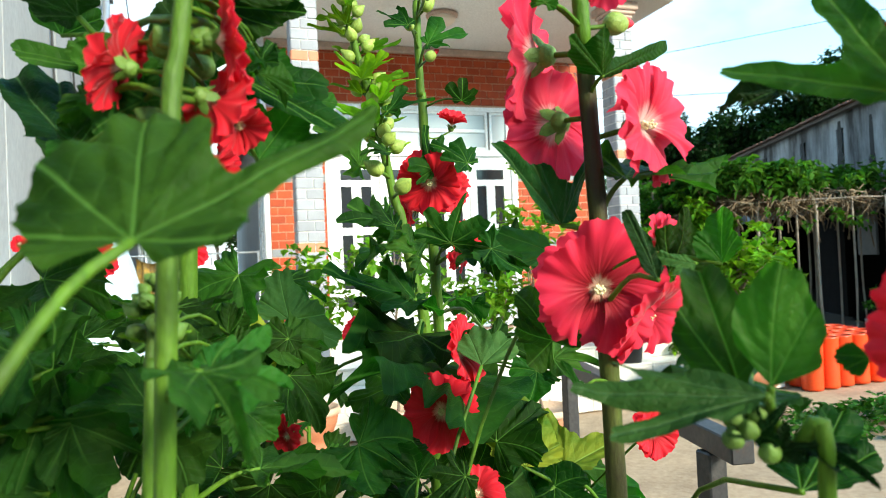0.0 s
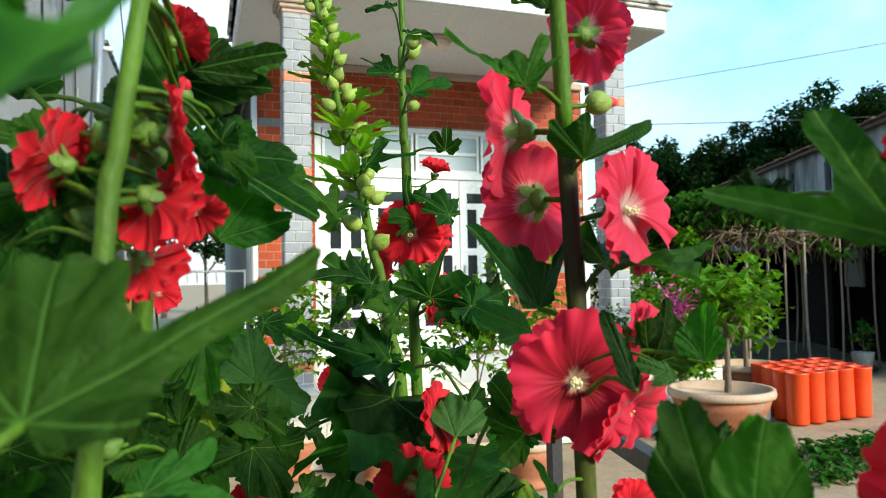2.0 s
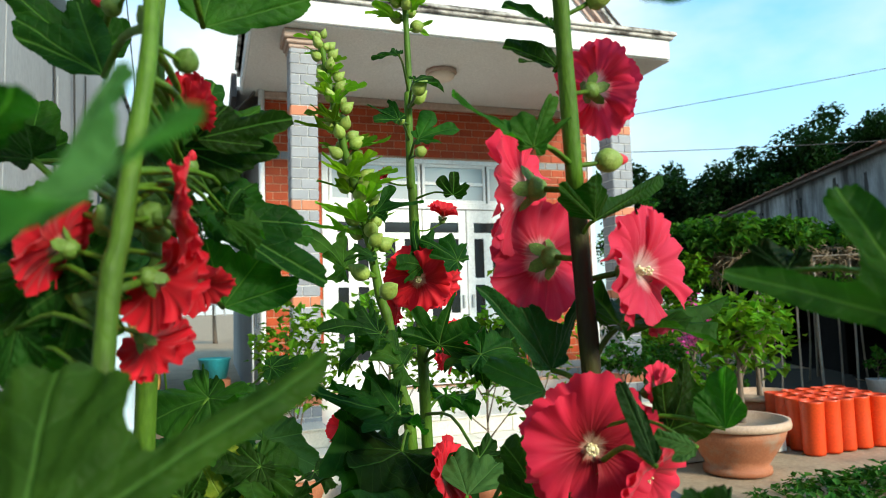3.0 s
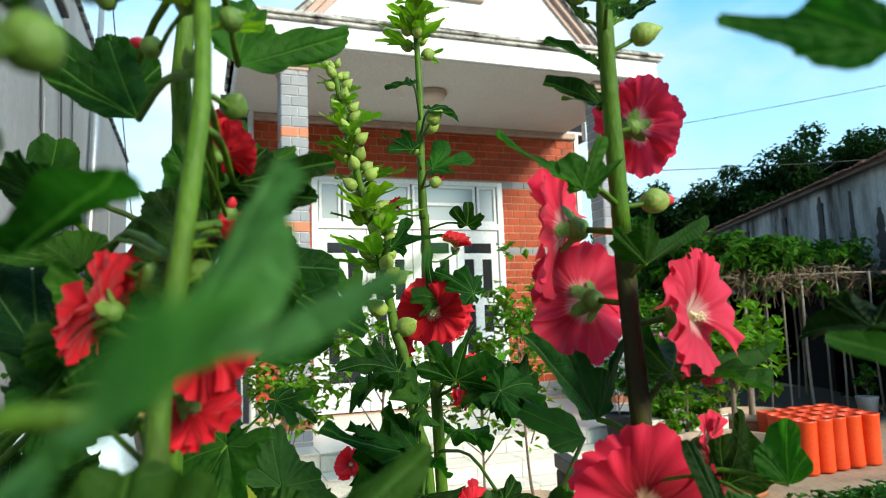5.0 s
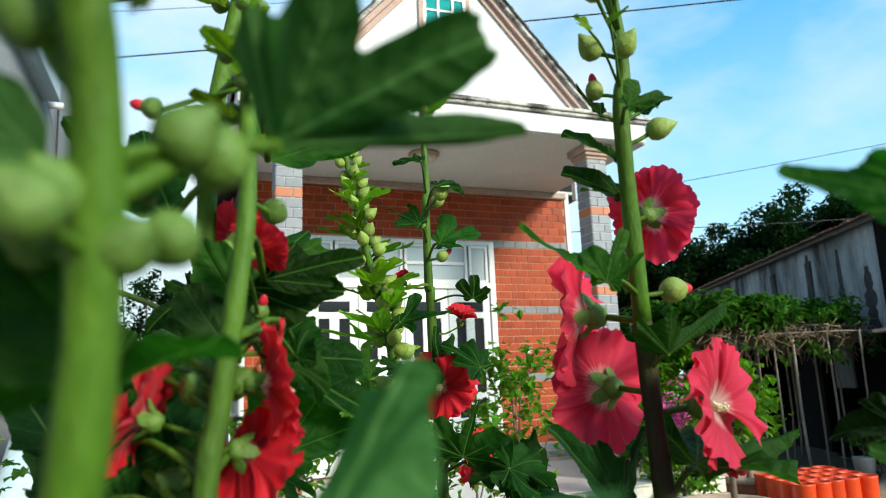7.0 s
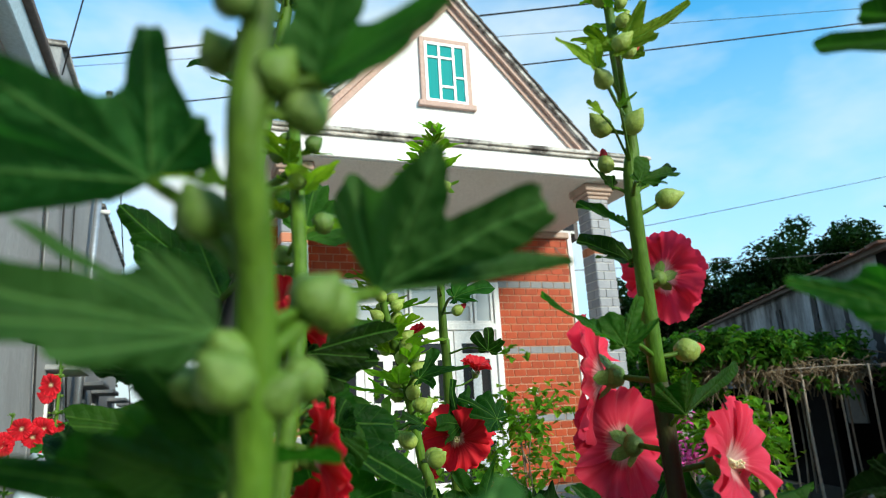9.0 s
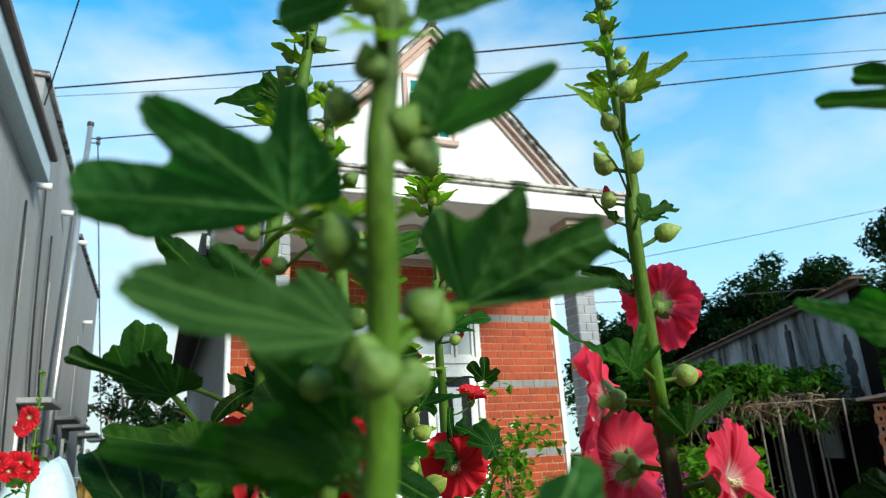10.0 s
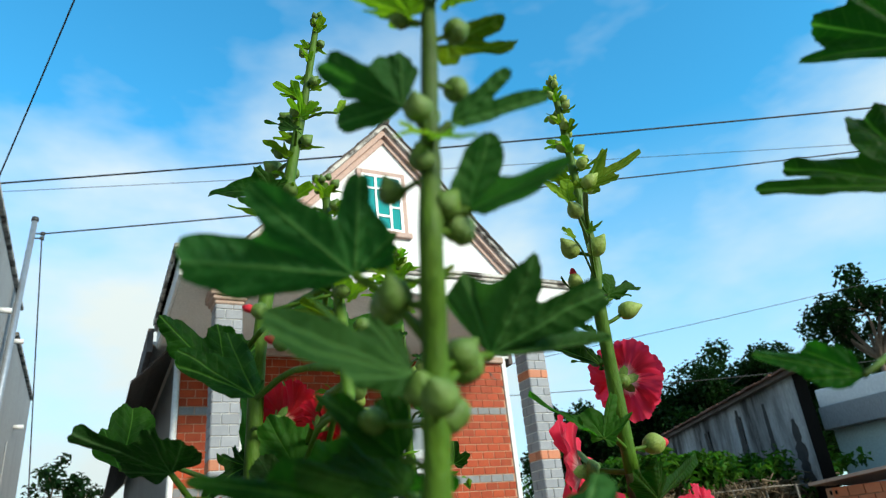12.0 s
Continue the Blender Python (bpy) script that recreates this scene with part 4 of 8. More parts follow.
lo = [bm.verts.new((x, y, 3.5)) for x, y in ((-0.2, 0.12), (SL + 0.2, 0.12), (SL + 0.2, -4.5), (9.4, -4.5))]
hi = [bm.verts.new(v.co + Vector((0, 0, 0.06))) for v in lo]
bm.faces.new(lo)
bm.faces.new(hi)
for k in range(4):
    bm.faces.new((lo[k], lo[(k + 1) % 4], hi[(k + 1) % 4], hi[k]))
bmesh.ops.recalc_face_normals(bm, faces=bm.faces)
part("roof", bm, M_ROOF, shed, "thin dark roof edge", False)
bm = bmesh.new()
rng = random.Random(5)
for k in range(90):
    x = -0.15 + k * (SL + 0.3) / 90
    box(bm, (x, 0.02, 3.56 + rng.uniform(0, 0.01)), (x + 0.11, 0.2 + rng.uniform(-0.02, 0.02), 3.585 + rng.uniform(0, 0.02)))
part("eave_tiles", bm, surf("rust_tile", (0.12, 0.06, 0.045), (0.2, 0.09, 0.06), 9, 0.9, 0.3, 60, vary=0.25), shed, "rusty brown eave tiles", False)
part("shutter", boxes(((1.55, -0.05, 1.1), (2.15, -0.01, 1.9)), bevel=0.006), surf("grey_shutter", (0.12, 0.13, 0.14), (0.17, 0.18, 0.19), 5, 0.7, 0.1, 40), shed, "grey shutter", False)
part("shed_door", boxes(((2.86, -0.1, 0.02), (3.8, -0.06, 1.88)), bevel=0.004), M_DARK, shed, "dark plank door", False)

pergola = thing("pergola", "low pole pergola overgrown with gourd vines", "pergola", (8.0, 7.4, 0))
bpy.context.view_layer.update()


def pp(name, bm, mat, label="", smooth=True):
    ob = part(name, bm, mat, pergola, label, smooth)
    ob.matrix_parent_inverse = pergola.matrix_world.inverted()
    return ob


# Wavy sheet of near-black ground: the pergola's shade as a colour.
bm = bmesh.new()
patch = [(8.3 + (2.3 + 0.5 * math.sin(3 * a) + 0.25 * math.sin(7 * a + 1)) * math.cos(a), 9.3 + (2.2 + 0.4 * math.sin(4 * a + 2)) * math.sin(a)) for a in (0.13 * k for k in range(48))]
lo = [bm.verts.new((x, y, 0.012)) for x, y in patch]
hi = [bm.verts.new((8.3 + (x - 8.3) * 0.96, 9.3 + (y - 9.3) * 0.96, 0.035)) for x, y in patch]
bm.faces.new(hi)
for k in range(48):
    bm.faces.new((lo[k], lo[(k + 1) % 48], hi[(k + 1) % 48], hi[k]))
earth = part("earth_patch", bm, surf("pergola_shade_earth", (0.022, 0.017, 0.013), (0.05, 0.038, 0.028), 6, 0.95, 0.8, 50), None, "", False)
tagged(earth, "earth strewn with litter, blackened to carry the pergola's shade", "earth", kind="structure")
rng = random.Random(11)
post_at = [(7.15, 7.62), (7.6, 7.75), (7.83, 7.62), (8.05, 7.45), (8.55, 7.35), (9.0, 7.15), (7.9, 9.2), (8.5, 9.0), (9.1, 8.7), (9.6, 9.0), (8.6, 10.6), (9.4, 10.5), (10.2, 10.3), (9.4, 7.9), (8.9, 7.9)]
for k, (x, y) in enumerate(post_at):
    bm = bmesh.new()
    lean = rng.uniform(-0.06, 0.06)
    tube(bm, spline([(x, y, -0.03), (x + lean + rng.uniform(-0.02, 0.02), y, 0.8), (x + lean * 2, y + lean, 1.95)], 4), 0.015 if k % 3 else 0.021, 8)
    pp("post", bm, M_WOODPOLE)
for k in range(7):
    bm = bmesh.new()
    y = 7.3 + 0.55 * k
    tube(bm, [(6.7 + 0.25 * k, y + 0.35, 1.9), (8.6 + 0.22 * k, y - 0.1, 1.94), (10.0 + 0.25 * k, y - 0.35, 1.92)], 0.009, 6)
    pp("rail", bm, M_WOODPOLE)
bm = bmesh.new()
for k in range(560):  # hanging dry tendrils
    x = rng.uniform(6.6, 9.6)
    y = 7.55 - (x - 7.5) * 0.12 + rng.uniform(-0.15, 0.9)
    l = abs(rng.gauss(0, 0.22)) + 0.05
    z = 1.95 + rng.uniform(-0.05, 0.12)
    p = Vector((x, y, z))
    tube(bm, [p, p + Vector((rng.uniform(-0.08, 0.08), rng.uniform(-0.05, 0.05), -l * 0.5)), p + Vector((rng.uniform(-0.2, 0.2), 0, -l))], 0.009, 3)
for k in range(420):
    x = rng.uniform(6.5, 9.8)
    y = 7.6 - (x - 7.5) * 0.12 + rng.uniform(-0.2, 0.8)
    p = Vector((x, y, 1.98 + rng.uniform(-0.12, 0.12)))
    tube(bm, [p, p + Vector((rng.uniform(-0.4, 0.4), rng.uniform(-0.3, 0.3), rng.uniform(-0.15, 0.12)))], 0.010, 3)
tagged(pp("dry_vines", bm, M_DRY, "tangle of dry hanging vines"), kind="stuff")
bm = bmesh.new()
for k in range(560):
    x = rng.uniform(6.4, 11.6)
    y = 7.5 - (x - 7.5) * 0.12 + rng.uniform(-0.25, 1.2) + max(0, x - 7.6) * rng.uniform(0, 1.6)
    leaf_bits(bm, (x, y, 2.2 + rng.uniform(-0.08, 0.22)), 0.12, 22, 0.13, rng, droop=0.4)
for k in range(14):
    x = rng.uniform(6.6, 9.6)
    leaf_bits(bm, (x, 7.45 - (x - 7.5) * 0.12, rng.uniform(1.55, 1.95)), 0.07, 8, 0.1, rng, droop=0.5)
tagged(pp("vine_leaves", bm, leaf_mat("gourd_leaf", (0.022, 0.075, 0.011), (0.055, 0.145, 0.02), (0, 0, 0), (1.8, 2.0, 0.7), veins=False), "broad green gourd leaves", False), kind="stuff")

# a brick outhouse and a turquoise house beyond the shed's end
hut = thing("brick_outhouse", "low outhouse of hollow orange bricks with a thin sloping roof", "outhouse", (8.5, 6.42, 0), kind="structure", turn=-75)
bm = bmesh.new()
for n in range(14):
    for k in range(11):
        x = k * 0.2 + (0.1 if n % 2 else 0)
        box(bm, (x, 0.06, n * 0.13), (x + 0.19, 0.18, n * 0.13 + 0.12), 0.004)
tagged(part("brick_courses", bm, M_ORANGE_BRICK, hut, smooth=False), kind="stuff")
bm = bmesh.new()
for n in range(14):
    for k in range(2):
        for dx in (0.045, 0.115):
            box(bm, (k * 0.8 + dx + 0.02, 0.052, n * 0.13 + 0.035), (k * 0.8 + dx + 0.05, 0.058, n * 0.13 + 0.085))
tagged(part("brick_hole", bm, M_DARK, hut, smooth=False), kind="stuff")
part("wall", boxes(((0.01, 0.09, 0), (2.28, 0.17, 1.81)), ((0.01, 0.18, 0), (0.12, 1.6, 1.8)), ((2.17, 0.18, 0), (2.28, 1.6, 1.8))), M_MORTAR, hut, smooth=False)
bm = bmesh.new()
prism(bm, [(-0.12, 1.86), (2.45, 2.06), (2.45, 2.10), (-0.12, 1.90)], -0.08, 1.7)
part("roof", bm, M_CAP, hut, "thin brown sheet roof", False)
far_house = thing("far_house", "pale turquoise house with a flat concrete roof", "house", (11.26, 8.07, 0), kind="structure", turn=-88)
M_TURQUOISE = surf("turquoise_wash", (0.5, 0.66, 0.66), (0.58, 0.72, 0.71), 2, 0.85, 0.1, 40)
bm = bmesh.new()
arch = [(1.25 + 0.45 * math.cos(radians(180 - 15 * k)), 2.08 + 0.45 * math.sin(radians(15 * k))) for k in range(13)]
prism(bm, [(0.03, 0.0), (0.03, 2.858), (6.0, 2.858), (6.0, 0.0), (1.7, 0.0)] + arch[::-1] + [(0.8, 0.0)], 0.2, 0.4)
part("wall", bm, M_TURQUOISE, far_house, "turquoise-washed front with an arched opening", False)
part("wall", boxes(((0.03, 0.402, 0), (0.23, 5, 2.858)), ((5.8, 0.402, 0), (6, 5, 2.858)), ((0.23, 2.2, 0), (5.8, 2.3, 2.858))), M_TURQUOISE, far_house, smooth=False)
part("roof", boxes(((0, 0, 2.86), (6.3, 5.2, 3.25)), bevel=0.01), M_GREY_WALL, far_house, "grey concrete roof slab", False)
part("parapet", boxes(((0.02, 0.03, 3.252), (6.2, 0.2, 3.56)), bevel=0.01), M_WHITE, far_house, smooth=False)

# ---- trees behind and beside ----
for k, (x, y, h, r) in enumerate(((16.9, 21.6, 6.5, 2.6), (18.7, 20.1, 6.8, 2.6), (20.4, 18.4, 7.9, 2.5), (22.2, 16.9, 7.5, 2.4), (18.4, 23.5, 6.4, 2.6), (24.0, 15.3, 7.2, 2.4))):
    tree("tree", (x, y, 0), h, r, 24000, 0.19, M_TREE, 40 + k, "dark green broadleaf tree behind the shed", crown_from=0.28, trunk_r=0.22, limbs=20, group="trees behind the shed", clump=0.48)
tree("tree", (17.1, 10.0, 0), 7.4, 1.35, 4400, 0.15, M_TREE, 60, "tall open-crowned dark tree beyond the shed", crown_from=0.72, trunk_r=0.14, limbs=10)
for k, (x, y, h) in enumerate(((-1.5, 30, 6.4), (0.2, 34, 5.6), (1.5, 31, 4.6))):
    tree("tree", (x, y, 0), h, 1.5, 1500, 0.24, M_TREE, 70 + k, "distant dark tree at the end of the alley", trunk_r=0.12, group="trees beyond the alley")
tree("bush", (6.75, 9.3, 0), 3.0, 0.85, 3000, 0.12, M_SHRUB, 80, "tall leafy green bush beside the pergola", "bush", 0.2, 0.05, 12)
tree("bush", (6.3, 8.2, 0), 2.1, 0.7, 2600, 0.1, M_BUSH, 81, "bright green bush beside the pergola", "bush", 0.15, 0.04, 11)


# ---- pots, tubes and yard things ----
def bowl_pot(name, at, r, h, label, mat=None):
    ob = thing(name, label, "pot", at)
    bm = bmesh.new()
    lathe(bm, [(0.0 + r * 0.4, 0), (r * 0.62, 0), (r * 0.62, h * 0.1), (r * 0.55, h * 0.13), (r * 0.66, h * 0.3), (r * 0.86, h * 0.62), (r * 0.94, h * 0.86), (r * 0.90, h * 0.86), (r * 0.8, h * 0.7), (r * 0.1, h * 0.7)], 40)
    part("bowl", bm, mat or M_TERRA, ob)
    bm = bmesh.new()
    lathe(bm, [(r * 0.9, h * 0.84), (r * 0.99, h * 0.85), (r, h * 0.91), (r * 0.985, h), (r * 0.9, h), (r * 0.88, h * 0.9)], 40)
    part("rim", bm, M_RIM if mat is None else mat, ob, "rolled pale rim")
    bm = bmesh.new()
    rg = random.Random(3)
    lathe(bm, [(r * 0.86, h * 0.78), (r * 0.6, h * 0.83), (r * 0.3, h * 0.86), (0.01, h * 0.87)], 30)
    for v in bm.verts:
        v.co.z += rg.uniform(-0.01, 0.01)
    part("soil", bm, M_SOIL, ob)
    return ob


bowl_pot("bonsai_pot", (4.02, 4.62, 0), 0.42, 0.42, "wide terracotta bonsai bowl with a pale rolled rim")
tree("bonsai_tree", (4.08, 4.60, 0.33), 1.15, 0.33, 400, 0.125, M_BUSH, 90, "small bright green tree growing in the terracotta bowl", "plant", 0.35, 0.035, 10, clump=0.11)
bowl_pot("bonsai_pot", (5.35, 5.75, 0), 0.36, 0.42, "terracotta bowl behind the orange tubes")
tree("bonsai_tree", (5.35, 5.75, 0.33), 1.2, 0.5, 520, 0.125, M_BUSH, 91, "bushy green tree in the rear terracotta bowl", "plant", 0.3, 0.035, 10, clump=0.12)


def orange_tube(at):
    ob = thing("orange_tube", "orange plastic planting tube standing open in the yard", "planting tube", at, "orange planting tubes")
    bm = bmesh.new()
    lathe(bm, [(0.05, 0.004), (0.088, 0.0), (0.091, 0.02), (0.094, 0.22), (0.098, 0.435), (0.102, 0.445), (0.1, 0.458), (0.09, 0.458), (0.088, 0.43), (0.085, 0.06), (0.02, 0.05)], 22, wobble=0.01)
    part("sleeve", bm, M_ORANGE, ob)
    bm = bmesh.new()
    lathe(bm, [(0.088, 0.34), (0.05, 0.35), (0.004, 0.355)], 18)
    part("soil", bm, M_SOIL, ob)
    return ob


first = orange_tube((5.02, 4.80, 0))
ax, ay = Vector((0.203, 0.015, 0)), Vector((0.065, 0.2, 0))
rng = random.Random(8)
for i in range(5):
    for j in range(4):
        if i == 0 and j == 0:
            continue
        p = Vector((5.02, 4.80, 0)) + ax * i + ay * j
        copy_thing(first, pose(p.x + rng.uniform(-0.008, 0.008), p.y + rng.uniform(-0.008, 0.008), 0, rng.uniform(-2, 2), rng.uniform(-2, 2), rng.uniform(0, 360)))

bp = thing("flower_pot", "black plastic flower pot on the porch step", "pot", (3.55, 5.42, 0.297))
bm = bmesh.new()
lathe(bm, [(0.06, 0), (0.105, 0.0), (0.13, 0.24), (0.142, 0.245), (0.142, 0.27), (0.128, 0.27), (0.12, 0.2), (0.01, 0.2)], 26)
part("pot", bm, M_BLACK, bp)
tree("potted_plant", (3.55, 5.42, 0.49), 0.55, 0.22, 420, 0.07, M_SHRUB, 92, "leafy green plant in the black pot", "plant", 0.2, 0.012, 7, clump=0.06)
wp = thing("small_pot", "small grey pot beside the pergola", "pot", (8.25, 6.8, 0))
bm = bmesh.new()
lathe(bm, [(0.06, 0), (0.1, 0), (0.135, 0.26), (0.14, 0.28), (0.12, 0.28), (0.11, 0.2), (0.01, 0.2)], 22)
part("pot", bm, M_GREY_WALL, wp)
tree("potted_plant", (8.25, 6.8, 0.2), 0.5, 0.14, 200, 0.06, M_SHRUB, 93, "small plant in the grey pot", "plant", 0.2, 0.01, 5, clump=0.05)
for k, (x, y, h, r, mt) in enumerate(((4.55, 6.5, 1.15, 0.42, M_SHRUB), (5.0, 7.1, 1.35, 0.5, M_BUSH), (5.6, 7.6, 1.5, 0.55, M_SHRUB), (4.35, 5.6, 0.75, 0.3, M_BUSH), (6.2, 7.2, 1.3, 0.5, M_SHRUB))):
    tree("shrub", (x, y, 0), h, r, 1300, 0.07, mt, 100 + k, "leafy green garden shrub beside the porch", "shrub", 0.1, 0.02, 10, "shrubs beside the porch")
bg_ = tree("bougainvillea", (4.30, 5.5, 0), 1.42, 0.17, 260, 0.06, M_PINKFL, 110, "bougainvillea with magenta bracts", "shrub", 0.6, 0.015, 6, clump=0.06)
for k, (x, y, h, r) in enumerate(((1.15, 4.6, 1.5, 0.42), (2.02, 4.1, 1.7, 0.34), (1.75, 4.3, 1.1, 0.4), (0.6, 4.9, 1.2, 0.4))):
    bowl_pot("plant_pot", (x, y, 0), 0.2, 0.3, "terracotta pot with a leafy climber before the porch")
    tree("climber", (x, y, 0.24), h, r, 520, 0.075, M_BUSH, 120 + k, "light green leafy shrub in a terracotta pot before the door", "plant", 0.25, 0.014, 9, "potted shrubs before the door", clump=0.09)

# low dark steel rail beside the flower bed
rail = thing("steel_rail", "low dark square steel rail along the flower bed", "rail", (1.35, 1.7, 0))
bpy.context.view_layer.update()


def bar(name, a, b, w, mat, owner):
    a, b = Vector(a), Vector(b)
    bm = bmesh.new()
    box(bm, (-w / 2, 0, -w / 2), (w / 2, (b - a).length, w / 2), 0.004)
    ob = part(name, bm, mat, owner, smooth=False)
    q = (b - a).to_track_quat("Y", "Z").to_matrix().to_4x4()
    ob.matrix_parent_inverse = owner.matrix_world.inverted()
    ob.matrix_basis = Matrix.Translation(a) @ q
    return ob


bar("top_bar", (1.49, 2.8, 0.80), (1.17, 1.33, 0.80), 0.06, M_DARKSTEEL, rail)
bar("post", (1.19, 1.47, 0.0), (1.19, 1.47, 0.768), 0.055, M_DARKSTEEL, rail)
bar("post", (1.48, 2.75, 0.0), (1.48, 2.75, 0.768), 0.055, M_DARKSTEEL, rail)

# ---- things in the alley ----
heap = thing("covered_heap", "heap under a pale blue tarpaulin in the alley", "tarpaulin", (-0.95, 6.55, 0))
bm = bmesh.new()
grid = []
for j in range(15):
    row = []
    for i in range(15):
        u, v = i / 14 - 0.5, j / 14 - 0.5
        z = max(0.02, 1.58 * (1 - (2 * abs(u)) ** 4.0) * (1 - (2 * abs(v)) ** 5.0)) + 0.05 * noise.noise((u * 7, v * 7, 2))
        row.append(bm.verts.new((u * (0.95 - 0.12 * z), v * (1.6 - 0.2 * z), z + 0.05 * math.sin(u * 9) * (z > 1.0))))
    grid.append(row)
for p, q in zip(grid, grid[1:]):
    for i in range(14):
        bm.faces.new((p[i], p[i + 1], q[i + 1], q[i]))
part("tarpaulin", bm, M_CLOTH, heap)
blanket = thing("blanket", "yellow checked blanket hung on a line", "blanket", (-0.62, 7.4, 0.6))
bm = bmesh.new()
grid = []
for j in range(12):
    row = []
    for i in range(12):
        u, v = i / 11 - 0.5, j / 11
        row.append(bm.verts.new((u * 0.3 + 0.02 * math.sin(v * 9), 0.05 * math.sin(u * 18 + v * 3), 0.85 * v - 0.06 * math.sin(3.14 * (u + 0.5)))))
    grid.append(row)
for p, q in zip(grid, grid[1:]):
    for i in range(11):
        bm.faces.new((p[i], p[i + 1], q[i + 1], q[i]))
bmesh.ops.solidify(bm, geom=bm.faces[:], thickness=0.012)
part("cloth", bm, M_BLANKET, blanket)
rack = thing("drying_rack", "steel clothes rack with empty hangers in the alley", "clothes rack", (-0.3, 8.0, 0))
bpy.context.view_layer.update()
bm = bmesh.new()
for x in (-0.75, 0.45):
    tube(bm, [(x, 7.9, 0), (x, 7.9, 1.5)], 0.014, 8)
tube(bm, [(-1.45, 7.4, 1.47), (-0.1, 7.4, 1.46)], 0.008, 6)
tube(bm, [(-0.75, 7.9, 1.48), (0.45, 7.9, 1.48)], 0.012, 8)
ob = part("frame", bm, M_STEEL, rack)
ob.matrix_parent_inverse = rack.matrix_world.inverted()
for k in range(6):
    bm = bmesh.new()
    x = -0.35 + 0.1 * k
    tube(bm, [(x, 7.9, 1.49), (x + 0.01, 7.75, 1.36), (x, 8.05, 1.36), (x, 7.9, 1.49)], 0.006, 5)
    ob = part("hanger", bm, M_STEEL_WHITE, rack)
    ob.matrix_parent_inverse = rack.matrix_world.inverted()
bk = thing("bucket", "teal plastic bucket on a terracotta stand", "bucket", (0.05, 8.6, 0.62))
bm = bmesh.new()
lathe(bm, [(0.1, 0), (0.14, 0), (0.18, 0.22), (0.19, 0.23), (0.185, 0.24), (0.16, 0.22), (0.02, 0.03)], 22)
part("bucket_body", bm, M_TEAL, bk)
st = thing("brick_stand", "stack of terracotta blocks in the alley", "stand", (0.05, 8.6, 0))
part("block", boxes(((-0.2, -0.2, 0), (0.2, 0.2, 0.3)), bevel=0.012), M_TERRA, st, smooth=False)
part("block", boxes(((-0.17, -0.18, 0.302), (0.18, 0.17, 0.618)), bevel=0.012), M_TERRA, st, smooth=False)
sw = hp("window", boxes(((WALL_L - 0.03, 8.6, 1.1), (WALL_L, 8.66, 2.3)), ((WALL_L - 0.03, 9.5, 1.1), (WALL_L, 9.56, 2.3)), ((WALL_L - 0.03, 8.66, 2.24), (WALL_L, 9.5, 2.3)), ((WALL_L - 0.03, 8.66, 1.1), (WALL_L, 9.5, 1.16)), ((WALL_L - 0.02, 9.06, 1.16), (WALL_L, 9.1, 2.24)), bevel=0.004), M_STEEL_WHITE, "white framed side window")
part("pane", boxes(((WALL_L - 0.012, 8.63, 1.13), (WALL_L - 0.003, 9.53, 2.27))), M_GLASS_PALE, sw, smooth=False)

weeds = thing("weeds", "patch of low green weeds at the yard's edge", "weeds", (4.45, 3.7, 0), kind="stuff")
bm = bmesh.new()
rng = random.Random(31)
for k in range(150):
    a, r = rng.uniform(0, 6.28), rng.random() ** 0.6
    leaf_bits(bm, (1.1 * r * math.cos(a), 0.42 * r * math.sin(a), rng.uniform(0.02, 0.16) * (1.2 - r)), 0.045, 9, 0.07, rng, droop=0.1)
tagged(part("weed_leaves", bm, M_SHRUB, weeds, smooth=False), kind="stuff")


